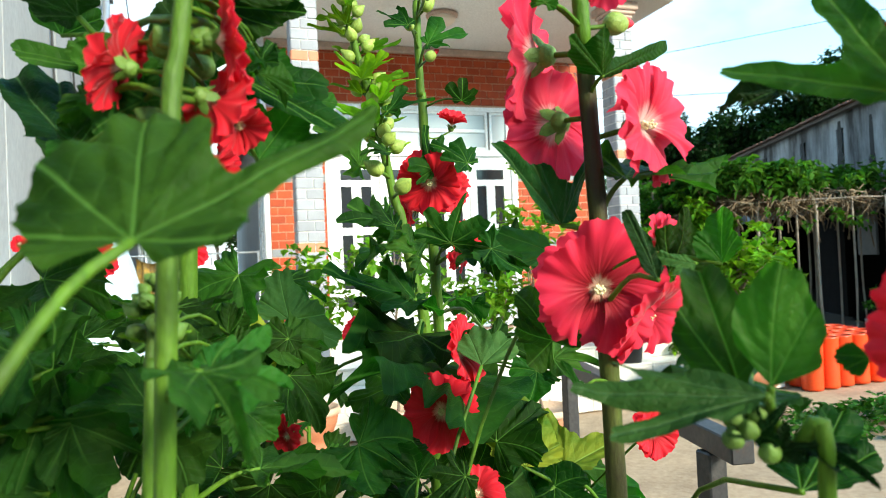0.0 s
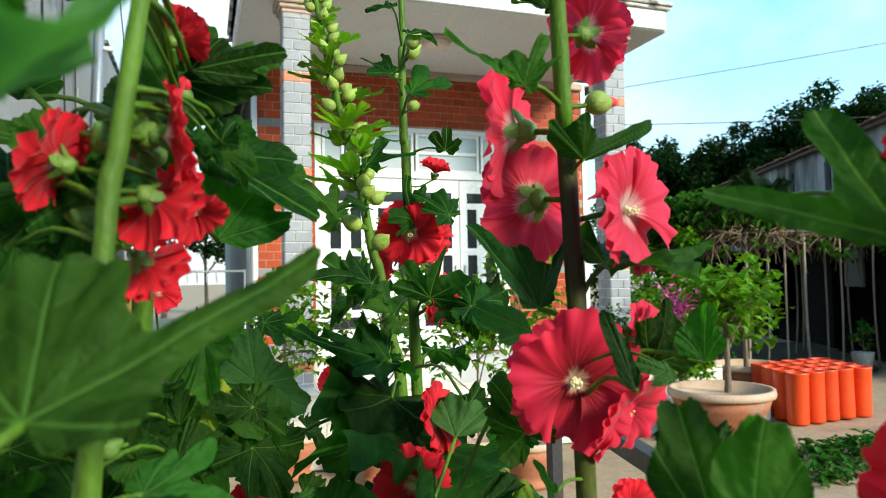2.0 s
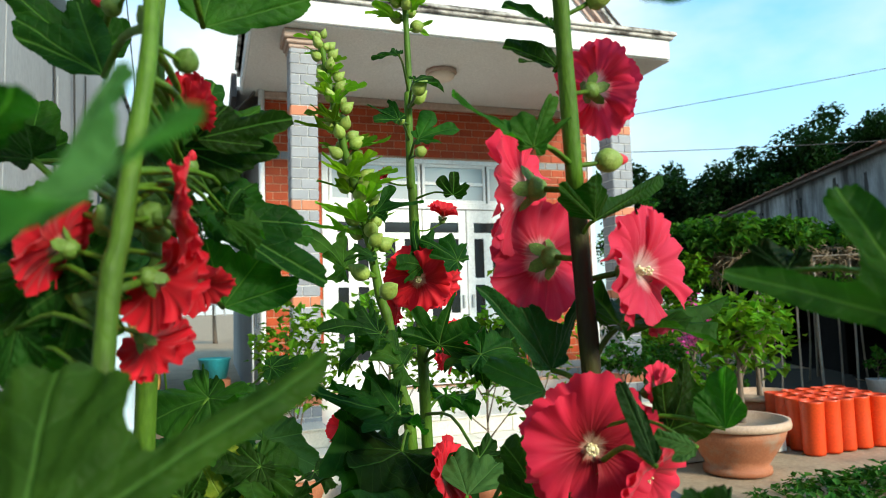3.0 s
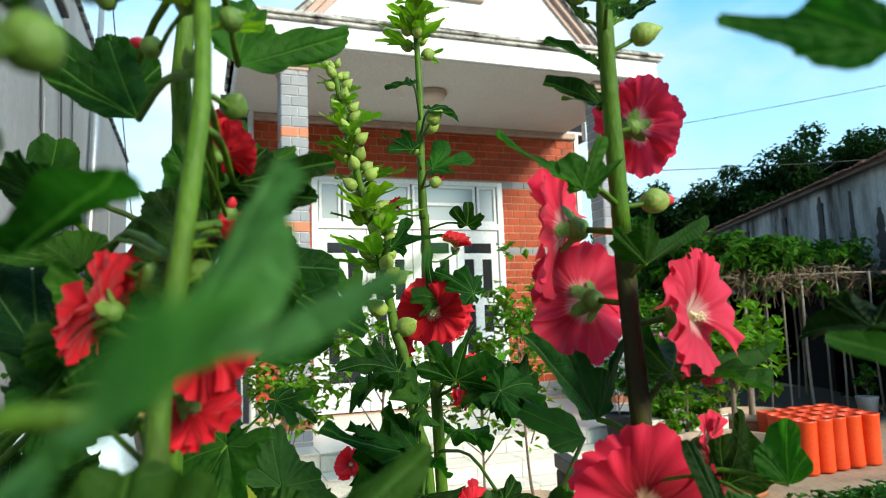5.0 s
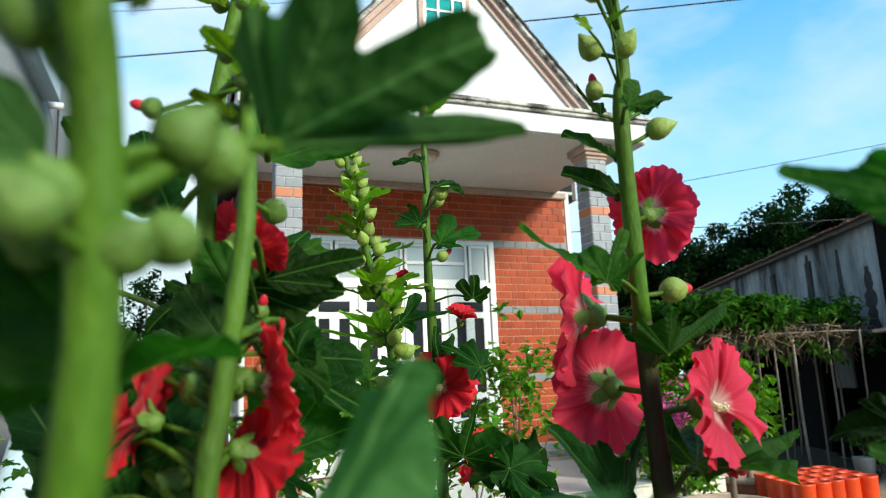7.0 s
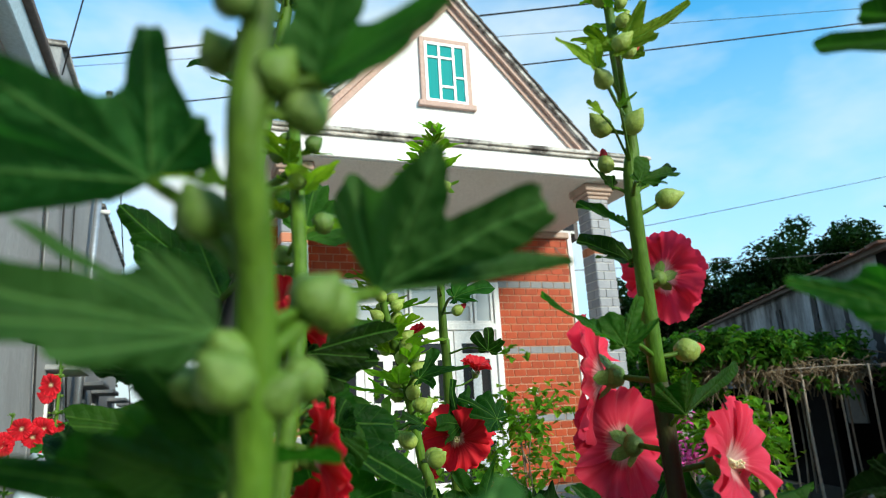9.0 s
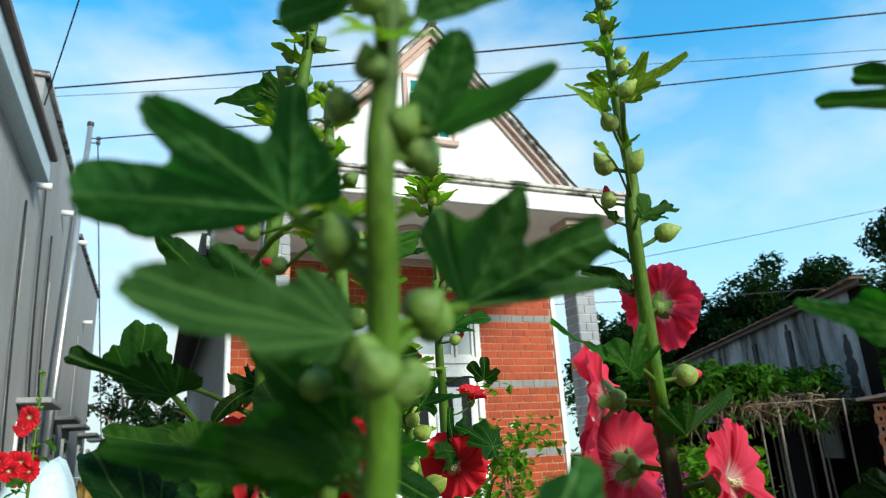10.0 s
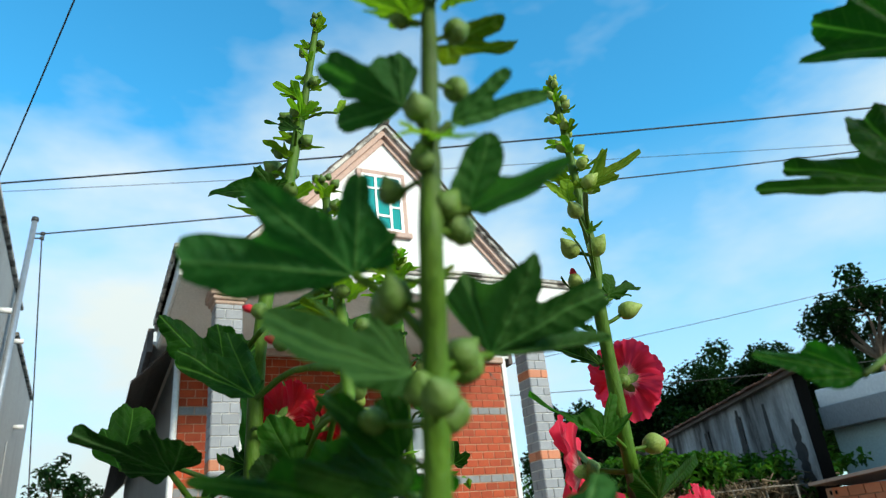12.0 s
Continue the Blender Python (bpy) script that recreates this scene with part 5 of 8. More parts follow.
# ---- hollyhocks ----
def petal_mat(name, inner, outer, pale, throat=0.1):
    m, t, p = nodes_of(name)
    uv = t.nodes.new("ShaderNodeUVMap")
    uv.uv_map = "petal"
    sep = t.nodes.new("ShaderNodeSeparateXYZ")
    link(t, uv.outputs["UV"], sep.inputs["Vector"])
    # fine rays: noise stretched along the petal
    mp = t.nodes.new("ShaderNodeMapping")
    mp.inputs["Scale"].default_value = (1.0, 15.0, 1.0)
    link(t, uv.outputs["UV"], mp.inputs["Vector"])
    rays = noise_fac(t, 2.0, 3, 0.6, mp.outputs["Vector"])
    col = mixed(t, ramped(t, sep.outputs["X"], 0.2, 0.8), inner, outer)
    soft = t.nodes.new("ShaderNodeMath")
    soft.operation = "MULTIPLY"
    soft.inputs[1].default_value = 0.3
    link(t, ramped(t, rays, 0.5, 0.85), soft.inputs[0])
    col = mixed(t, soft.outputs[0], col, tuple(min(1, c * 1.1 + 0.09) for c in outer))
    ob = t.nodes.new("ShaderNodeObjectInfo")
    edge = t.nodes.new("ShaderNodeMath")
    edge.operation = "MULTIPLY_ADD"
    edge.inputs[1].default_value = -0.30
    link(t, rays, edge.inputs[0])
    link(t, sep.outputs["X"], edge.inputs[2])
    col = mixed(t, ramped(t, edge.outputs[0], throat, -0.08), col, pale)
    hsv = t.nodes.new("ShaderNodeHueSaturation")
    mr = t.nodes.new("ShaderNodeMapRange")
    mr.inputs["To Min"].default_value, mr.inputs["To Max"].default_value = 0.82, 1.15
    link(t, ob.outputs["Random"], mr.inputs["Value"])
    link(t, mr.outputs["Result"], hsv.inputs["Value"])
    link(t, col, hsv.inputs["Color"])
    col = hsv.outputs["Color"]
    link(t, col, p.inputs["Base Color"])
    p.inputs["Roughness"].default_value, p.inputs["Specular IOR Level"].default_value = 0.6, 0.25
    p.inputs["Sheen Weight"].default_value = 0.15
    bn = t.nodes.new("ShaderNodeBump")
    bn.inputs["Strength"].default_value, bn.inputs["Distance"].default_value = 0.2, 0.0012
    link(t, rays, bn.inputs["Height"])
    link(t, bn.outputs["Normal"], p.inputs["Normal"])
    tr = t.nodes.new("ShaderNodeBsdfTranslucent")
    link(t, col, tr.inputs["Color"])
    mx = t.nodes.new("ShaderNodeMixShader")
    mx.inputs["Fac"].default_value = 0.46
    link(t, p.outputs["BSDF"], mx.inputs[1])
    link(t, tr.outputs["BSDF"], mx.inputs[2])
    link(t, mx.outputs["Shader"], t.nodes["Material Output"].inputs["Surface"])
    return m


M_PETAL_PINK = petal_mat("pink_red_petal", (0.58, 0.009, 0.04), (0.80, 0.036, 0.10), (0.92, 0.66, 0.62), 0.24)
M_PETAL_CRIMSON = petal_mat("crimson_petal", (0.30, 0.002, 0.010), (0.80, 0.024, 0.075), (0.9, 0.6, 0.45), 0.02)
M_PETAL_RED = petal_mat("red_petal", (0.42, 0.002, 0.008), (0.78, 0.014, 0.034), (0.85, 0.55, 0.4))
M_PISTIL = surf("pale_stamen", (0.86, 0.78, 0.42), (0.92, 0.86, 0.6), 300, 0.8, 0.5, 900)


def grid_mesh(name, cols, rows_n, fn, uv_name, mat):
    """A sheet of cols by rows points; fn gives place and uv for (column, row)."""
    verts, uvs, faces = [], [], []
    for j in range(rows_n):
        for i in range(cols):
            p, uv = fn(i, j)
            verts.append(tuple(p))
            uvs.append(uv)
    for j in range(rows_n - 1):
        for i in range(cols - 1):
            a = j * cols + i
            faces.append((a, a + 1, a + cols + 1, a + cols))
    me = bpy.data.meshes.new(name)
    me.from_pydata(verts, [], faces)
    lay = me.uv_layers.new(name=uv_name)
    for poly in me.polygons:
        for li in poly.loop_indices:
            lay.data[li].uv = uvs[me.loops[li].vertex_index]
    me.shade_smooth()
    me.materials.append(mat)
    return me


def leaf_mesh(seed, lobes, width, teeth, cup, droop, wave, mat, sides=(1, -1), web=0.12, cols=121):
    """A palmate leaf with its stalk end at 0 and its tip at y = 1. lobes: (angle, length, half width) from the middle one outwards."""
    rg = random.Random(seed)
    own = cols > 121
    lifts = [(q[0], q[3] if len(q) > 3 else 0.0) for q in lobes]
    both = [(s * q[0], q[1] * (1.0 if own else rg.uniform(0.86, 1.1)), q[2], rg.uniform(0, 6.28)) for q in lobes for s in ((1,) if q[0] == 0 else sides)]
    ph = [rg.uniform(0, 6.28) for _ in range(6)]
    lo_th, hi_th = max(-172, min(q[0] for q in both) - 40), min(172, max(q[0] for q in both) + 40)
    rows_n = 15 if own else 12

    def fn(i, j):
        th = lo_th + (hi_th - lo_th) * i / (cols - 1)
        u = j / (rows_n - 1)
        beyond = max(0.0, lo_th + 40 - th, th - hi_th + 40)
        r = 0.12 + (web - 0.12) * max(0.0, 1 - beyond / 35)
        for a, l, h, p in both:
            d = abs(th - a)
            if d < 80:
                sd, cd = math.sin(radians(d)), math.cos(radians(d))
                rl = ((1 / l) ** 3.2 + (sd / h) ** 3.2) ** (-1 / 3.2)
                hh = h * (1 + 2.2 * teeth * math.sin(rl * cd / l * 11 + p + (1.7 if th < a else 0.0)) + 0.16 * (rl * cd / l - 0.5))
                rl = ((1 / l) ** 3.2 + (sd / hh) ** 3.2) ** (-1 / 3.2)
                r = (r**9 + rl**9) ** (1 / 9)
        r *= 1 + 0.6 * teeth * abs(math.sin(th * 0.17 + ph[0])) + teeth * 0.4 * math.sin(th * 0.41 + ph[1]) + teeth * 0.4 * abs(math.sin(th * 0.9 + ph[3]))
        q = r * u
        off = min(abs(th - k[0]) for k in both)
        lat, along_ = q * math.sin(radians(min(off, 80))), q * math.cos(radians(min(off, 80)))
        a = radians(th + (0.25 if own else 1.0) * (9 * u * u * math.sin(th * 0.045 + ph[2]) + 5 * u * math.sin(th * 0.11 + ph[1])))
        x, y = math.sin(a) * q * width, math.cos(a) * q
        z = cup * (abs(x) ** 1.3) - droop * max(0.0, y) ** 2 + 0.55 * lat * math.exp(-lat / 0.08)
        z += wave * u * u * (math.sin(th * 0.085 + ph[2]) + 0.6 * math.sin(th * 0.19 + ph[3]) + 0.45 * u * math.sin(th * 0.43 + ph[0])) * r
        z += u * (0.017 * math.sin(13 * x + ph[4]) * math.sin(11 * y + ph[5]) + 0.008 * math.sin(29 * x - 9 * y + ph[1]) * math.sin(27 * y + 6 * x + ph[2]))
        if own:
            ws = [math.exp(-(((th - k) / 15.0) ** 2)) + 1e-6 for k, _ in lifts]
            z += u**1.3 * sum(w * k for w, (_, k) in zip(ws, lifts)) / sum(ws)
        return (x, y, z), (along_, lat)

    return grid_mesh("leaf", cols, rows_n, fn, "leaf", mat)


# lobes: angle, length, half width
ROUND = [(0, 1.0, 0.36), (50, 0.88, 0.33), (103, 0.66, 0.32)]
FIG = [(0, 1.0, 0.155), (38, 0.78, 0.14), (78, 0.58, 0.13), (118, 0.26, 0.12)]
FIG3 = [(0, 1.0, 0.18), (44, 0.72, 0.15), (95, 0.28, 0.12)]
SHIELD = [(0, 1.0, 0.25), (62, 0.6, 0.3), (105, 0.34, 0.25)]
PALE = [(0, 1.0, 0.3), (40, 0.7, 0.3)]
LANCE = [(0, 1.0, 0.2), (52, 0.36, 0.16)]
LEAVES = {
    "round": [leaf_mesh(k, ROUND, 1.0, 0.07, 0.16, 0.28, 0.17, M_LEAF, web=0.3) for k in range(8)],
    "fig": [leaf_mesh(20 + k, FIG, 1.0, 0.07, 0.20, 0.2, 0.14, M_LEAF, web=0.25) for k in range(6)],
    "fig3": [leaf_mesh(40 + k, FIG3, 1.0, 0.06, 0.25, 0.22, 0.09, M_LEAF) for k in range(5)],
    "shield": [leaf_mesh(50 + k, SHIELD, 1.0, 0.03, 0.2, 0.15, 0.06, M_LEAF) for k in range(4)],
    "lance": [leaf_mesh(60 + k, LANCE, 1.0, 0.04, 0.35, 0.2, 0.06, M_LEAF) for k in range(4)],
    "pale": [leaf_mesh(70 + k, PALE, 1.0, 0.03, 0.3, 0.1, 0.08, M_LEAF) for k in range(2)],
    "young": [leaf_mesh(80 + k, FIG3, 0.95, 0.03, 0.4, 0.1, 0.05, M_LEAF_UP) for k in range(5)],
}


def petal_mesh(seed, mat):
    """One broad petal with a frilled rim, from the throat at 0 out to radius 1."""
    rg = random.Random(seed)
    ph = [rg.uniform(0, 6.28) for _ in range(5)]
    cols, rows_n, half = 61, 13, 68.0

    def fn(i, j):
        s = 2 * i / (cols - 1) - 1
        u = j / (rows_n - 1)
        th = radians(s * half * (0.42 + 0.58 * u**0.6))
        rim = 1.0 - 0.03 * s * s - 0.2 * max(0.0, abs(s) - 0.85)
        rim += 0.05 * math.sin(5 * s + ph[0]) + 0.05 * abs(math.sin(9 * s + ph[1])) + 0.055 * abs(math.sin(17 * s + ph[4])) + 0.03 * abs(math.sin(37 * s + ph[2]))
        r = 0.03 + rim * u
        z = 0.50 * u**0.75 - 0.22 * u**2.8 + 0.07 * s * u  # cupped throat, flaring rim; one edge lies over the next petal
        z += u**2.0 * (0.11 * math.sin(3.5 * s + ph[2]) + 0.05 * math.sin(8 * s + ph[3])) + u**4 * 0.06 * math.sin(19 * s + ph[0]) + u * 0.005 * math.sin(31 * s + ph[1])
        return (math.sin(th) * r, math.cos(th) * r, z), (u, 0.5 + 0.5 * s)

    return grid_mesh("petal", cols, rows_n, fn, "petal", mat)


PETALS = {"pink": [petal_mesh(k, M_PETAL_PINK) for k in range(4)], "red": [petal_mesh(10 + k, M_PETAL_RED) for k in range(4)], "crimson": [petal_mesh(20 + k, M_PETAL_CRIMSON) for k in range(4)]}


def blob(bm, at, r, stretch=1.0, seg=10):
    made = bmesh.ops.create_uvsphere(bm, u_segments=seg, v_segments=max(5, seg // 2 + 1), radius=r)["verts"]
    for v in made:
        v.co = Vector((v.co.x, v.co.y, v.co.z * stretch)) + Vector(at)


def bud_mesh():
    """A round ribbed bud wrapped in five pointed sepals, standing along z, of radius 1."""
    bm = bmesh.new()
    rings = []
    prof = [(0.30, -0.75), (0.75, -0.55), (0.98, -0.1), (0.97, 0.3), (0.74, 0.75), (0.40, 1.12), (0.10, 1.5)]
    seg = 15
    for r, z in prof:
        rings.append([bm.verts.new(((r * (1 + 0.09 * abs(math.cos(2.5 * a)))) * math.cos(a), (r * (1 + 0.09 * abs(math.cos(2.5 * a)))) * math.sin(a), z)) for a in (2 * math.pi * k / seg for k in range(seg))])
    for p, q in zip(rings, rings[1:]):
        for k in range(seg):
            bm.faces.new((p[k], p[(k + 1) % seg], q[(k + 1) % seg], q[k]))
    bm.faces.new(list(reversed(rings[0])))
    bm.faces.new(rings[-1])
    me = bpy.data.meshes.new("bud")
    bm.to_mesh(me)
    bm.free()
    me.shade_smooth()
    me.materials.append(M_BUD)
    return me


def column_mesh():
    bm = bmesh.new()
    tube(bm, [(0, 0, 0.0), (0, 0, 0.16), (0, 0, 0.26)], [0.05, 0.05, 0.04], 8)
    rg = random.Random(2)
    for k in range(26):
        a, z = rg.uniform(0, 6.28), rg.uniform(0.12, 0.33)
        rr = 0.085 * (1 - abs(z - 0.22) * 2.2)
        blob(bm, (rr * math.cos(a), rr * math.sin(a), z), 0.026, 1.0, 6)
    me = bpy.data.meshes.new("stamen_column")
    bm.to_mesh(me)
    bm.free()
    me.shade_smooth()
    me.materials.append(M_PISTIL)
    return me


def calyx_mesh():
    """Five pointed sepals and a ring of bracts behind the petals."""
    bm = bmesh.new()
    lathe(bm, [(0.04, -0.30), (0.15, -0.26), (0.22, -0.12), (0.2, 0.0)], 12)
    for k in range(5):
        a = 2 * math.pi * k / 5
        rows3 = []
        for u in (0, 0.35, 0.7, 1.0):
            r = 0.18 + 0.24 * u
            w = 0.72 * (1 - u) ** 0.6 + 0.03
            rows3.append([bm.verts.new((r * math.cos(a + s * w * 0.9), r * math.sin(a + s * w * 0.9), -0.1 + 0.24 * u**0.9 - 0.015)) for s in (-1, 0, 1)])
        for p, q in zip(rows3, rows3[1:]):
            for i in range(2):
                bm.faces.new((p[i], p[i + 1], q[i + 1], q[i]))
    me = bpy.data.meshes.new("calyx")
    bm.to_mesh(me)
    bm.free()
    me.shade_smooth()
    me.materials.append(M_BUD)
    return me


BUD, PISTIL, CALYX = bud_mesh(), column_mesh(), calyx_mesh()
PALE_BUD = BUD.copy()
for v in PALE_BUD.vertices:
    v.co.z *= 1.25
PALE_BUD.materials.clear()
PALE_BUD.materials.append(M_BUD_PALE)
TIP_ME = {}
for key, mat in (("pink", M_RED_TIP), ("red", M_RED_TIP)):
    bm = bmesh.new()
    lathe(bm, [(0.3, 0.7), (0.5, 1.1), (0.52, 1.5), (0.3, 2.0), (0.08, 2.2)], 10, wobble=0.12)
    TIP_ME[key] = bpy.data.meshes.new("petal_tip")
    bm.to_mesh(TIP_ME[key])
    bm.free()
    TIP_ME[key].shade_smooth()
    TIP_ME[key].materials.append(mat)


def frame_to(at, up, size, spin=0.0):
    """A pose at a point whose z runs along up."""
    up = Vector(up).normalized()
    return Matrix.Translation(at) @ up.to_track_quat("Z", "Y").to_matrix().to_4x4() @ Matrix.Rotation(spin, 4, "Z") @ Matrix.Diagonal((size, size, size, 1))


def put(name, me, m, parent):
    ob = new(name, me)
    ob.parent = parent
    ob.matrix_basis = m
    return ob


class Hollyhock:
    """One plant: an Empty at its foot, with a stem, leaves, flowers and buds as parts. All places are in the world."""

    def __init__(self, points, r0, r1, label, seed=0, group="hollyhocks", steps=6, pale=False, brown_to=-1.0, dark=False):
        self.dark = dark
        self.rng = random.Random(seed)
        self.bud_shape = PALE_BUD if pale else BUD
        self.foot = Vector((points[0][0], points[0][1], 0.0))
        self.ob = thing("hollyhock", label, "flowering plant", tuple(self.foot), group)
        self.line = spline([Vector(p) - self.foot for p in points], steps)
        n = len(self.line)
        radii = [r0 + (r1 - r0) * (k / (n - 1)) ** 1.2 for k in range(n)]
        bm = bmesh.new()
        radii = [r * (1.0 + 0.04 * math.sin(k * 1.3)) for k, r in enumerate(radii)]
        # The stem is brownish up to a given height, green above.
        cut = len([q for q in self.line if q.z < brown_to])
        if cut > 1:
            low_stem = bmesh.new()
            tube(low_stem, self.line[: cut + 1], radii[: cut + 1], 14)
            part("stem", low_stem, M_STEM_LOW, self.ob, "brownish lower stem")
        tube(bm, self.line[cut:], radii[cut:], 14)
        part("stem", bm, M_STEM, self.ob)
        self.r0, self.r1 = r0, r1

    def near(self, p):
        """The point of the stem at about the height of a world point."""
        q = Vector(p) - self.foot
        return min(self.line, key=lambda s: (s - q).length)

    def at_height(self, z):
        return min(self.line, key=lambda s: abs(s.z - z))

    def petiole(self, a, b, r):
        mid = a.lerp(b, 0.55) + Vector((0, 0, 0.10 * (b - a).length))
        bm = bmesh.new()
        tube(bm, spline([a, mid, b], 3), [r * 1.25, r * 1.15, r * 1.05, r, r, r, r * 0.9], 8)
        return part("petiole", bm, M_STEM, self.ob)

    def leaf(self, base, tip, facing, kind="fig", width=1.0, stalk_from=None, pick=None):
        base, tip = Vector(base) - self.foot, Vector(tip) - self.foot
        y = tip - base
        size = y.length
        y.normalize()
        z = Vector(facing)
        z = (z - y * z.dot(y)).normalized()
        x = y.cross(z)
        m = Matrix((x * size * width, y * size, z * size)).transposed().to_4x4()
        m.translation = base
        me = LEAVES[kind][(self.rng.randrange(99) if pick is None else pick) % len(LEAVES[kind])]
        lf = put("leaf", me, m, self.ob)
        # Common leaves of such a plant take the green darkened for shade.
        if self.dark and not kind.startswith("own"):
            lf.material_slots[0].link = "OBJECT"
            lf.material_slots[0].material = M_LEAF_SHADED
        if stalk_from is not None:
            a = self.near(stalk_from) if stalk_from != () else self.near(base + self.foot - Vector((0, 0, 0.25 * size)))
            self.petiole(a, base, min(0.0026, 0.025 * size + 0.0007))
        return lf

    def lobed(self, base, tip, facing, lobes, stalk_from=None, mat=None, cup=0.03, droop=0.0, wave=0.07, web=0.5):
        """A leaf with its own lobes: angle from the middle one (to the right is +), length and half width."""
        key = f"own{len(LEAVES)}"
        LEAVES[key] = [leaf_mesh(200 + len(LEAVES), lobes, 1.0, 0.05, cup, droop, wave, mat or M_LEAF, (1,), web, 241)]
        return self.leaf(base, tip, facing, key, 1.0, stalk_from)

    def bud(self, at, way, r, red=None, stalk=True):
        p = Vector(at) - self.foot
        b = put("bud", self.bud_shape, frame_to(p, way, r, self.rng.uniform(0, 6)), self.ob)
        if red:
            put("petal_tip", TIP_ME[red], Matrix.Identity(4), b)
        if stalk:
            a = self.near(Vector(at) - Vector((0, 0, r * 0.8)))
            bm = bmesh.new()
            tube(bm, spline([a, a.lerp(p, 0.6) + Vector((0, 0, -0.1 * r)), p - Vector(way).normalized() * r * 0.6], 3), r * 0.22, 7)
            part("pedicel", bm, M_STEM, self.ob)
        return b

    def flower(self, at, facing, diameter, colour="pink", spin=0.0, close=0.0, stalk=True):
        """close: 0 wide open, 1 nearly shut."""
        p = Vector(at) - self.foot
        r = diameter / 2
        fl = new("flower")
        fl.empty_display_size = 0.01
        fl.parent = self.ob
        fl.matrix_basis = frame_to(p, facing, r, spin)
        for k in range(5):
            tilt = Matrix.Rotation(radians(58 * close + self.rng.uniform(-14, 12)), 4, "X") @ Matrix.Diagonal((self.rng.uniform(0.9, 1.06), self.rng.uniform(0.92, 1.06), 1, 1))
            put("petal", PETALS[colour][self.rng.randrange(4)], Matrix.Rotation(radians(72 * k + self.rng.uniform(-6, 6)), 4, "Z") @ tilt, fl)
        put("stamen_column", PISTIL, Matrix.Identity(4), fl)
        put("calyx", CALYX, Matrix.Rotation(self.rng.uniform(0, 6), 4, "Z"), fl)
        if stalk:
            back = p - Vector(facing).normalized() * r * 0.25
            a = self.near(Vector(at) - Vector((0, 0, r * 0.3)))
            bm = bmesh.new()
            tube(bm, spline([a, a.lerp(back, 0.5) - Vector(facing).normalized() * r * 0.25, back], 3), max(0.0016, r * 0.055), 7)
            part("pedicel", bm, M_STEM, self.ob)
        return fl

    def raceme(self, z0, z1, count, big, small, bract, red=()):
        """Buds and small lobed bracts winding up the top of the stem."""
        top = self.line[-1]
        for k in range(count):
            u = k / max(1, count - 1)
            s = self.at_height(z0 + (z1 - z0) * u**0.9)
            a = 2.4 * k + self.rng.uniform(-0.3, 0.3)
            r = big + (small - big) * u**0.8
            out = Vector((math.cos(a), math.sin(a), 0.55 + 0.5 * u)).normalized()
            p = s + out * (r * 1.9 + 0.003)
            self.bud(p + self.foot, out, r, "pink" if k in red else None, u < 0.7)
            if k % 3 == 2 and count > 20:
                continue
            b = bract * (1 - 0.6 * u) * self.rng.uniform(0.75, 1.2)
            lo = Vector((math.cos(a + 0.5), math.sin(a + 0.5), 0.35))
            q = s + lo * 0.25 * b
            self.leaf(q + self.foot, q + self.foot + lo.normalized() * b, (-lo.x * 0.4, -lo.y * 0.4, 1), "young", 0.9, None)
        for k in range(5):
            a = k * 1.3
            self.bud(top + self.foot + Vector((math.cos(a) * small, math.sin(a) * small, small * (0.6 * k - 1))), (math.cos(a) * 0.5, math.sin(a) * 0.5, 1), small * 0.8, None, False)

    def whorl(self, z0, z1, count, size0, size1, kind="fig", reach=1.0, turn=0.0, droop=0.25):
        """Stalked leaves winding up the stem, larger below."""
        for k in range(count):
            u = k / max(1, count - 1)
            s = self.at_height(z0 + (z1 - z0) * u)
            a = turn + 2.4 * k + self.rng.uniform(-0.4, 0.4)
            size = (size0 + (size1 - size0) * u) * self.rng.uniform(0.8, 1.2)
            out = Vector((math.cos(a), math.sin(a), self.rng.uniform(-0.15, 0.5)))
            base = s + Vector((out.x, out.y, 0.3 + 0.3 * self.rng.random())) * size * reach * self.rng.uniform(0.7, 1.2)
            way = Vector((out.x, out.y, -droop + self.rng.uniform(-0.35, 0.35))).normalized()
            b = base + self.foot
            self.leaf(b, b + way * size, (self.rng.uniform(-0.4, 0.4) - 0.25 * out.x, self.rng.uniform(-0.4, 0.4) - 0.35, 1), kind, self.rng.uniform(0.85, 1.15), tuple(s + self.foot))

tall_a = Hollyhock([(0.357, 0.570, 0.000), (0.347, 0.560, 0.600), (0.337, 0.550, 1.070), (0.332, 0.550, 1.298), (0.325, 0.547, 1.412), (0.314, 0.537, 1.540), (0.302, 0.522, 1.657), (0.307, 0.520, 1.693), (0.299, 0.516, 1.768), (0.298, 0.517, 1.844), (0.294, 0.518, 1.936)], 0.0105, 0.0038, "tall hollyhock with large pink-red frilled flowers and buds", 1, pale=True, brown_to=1.46)
tall_a.flower((0.323, 0.542, 1.257), (-0.432, -0.909, -0.062), 0.104, "crimson", 0.3, 0.0)
tall_a.flower((0.361, 0.533, 1.235), (0.335, -0.526, -0.378), 0.085, "crimson", 0.9, 0.0)
tall_a.flower((0.300, 0.592, 1.486), (-0.549, 0.708, 0.141), 0.108, "pink", 0.1, 0.0)
tall_a.flower((0.318, 0.598, 1.421), (-0.160, 0.950, -0.016), 0.1, "pink", 0.7, 0.0)
tall_a.flower((0.362, 0.525, 1.404), (0.362, -0.780, 0.011), 0.102, "pink", 0.2, 0.0)
tall_a.flower((0.361, 0.574, 1.579), (0.710, 0.429, 0.304), 0.078, "pink", 0.5, 0.0)
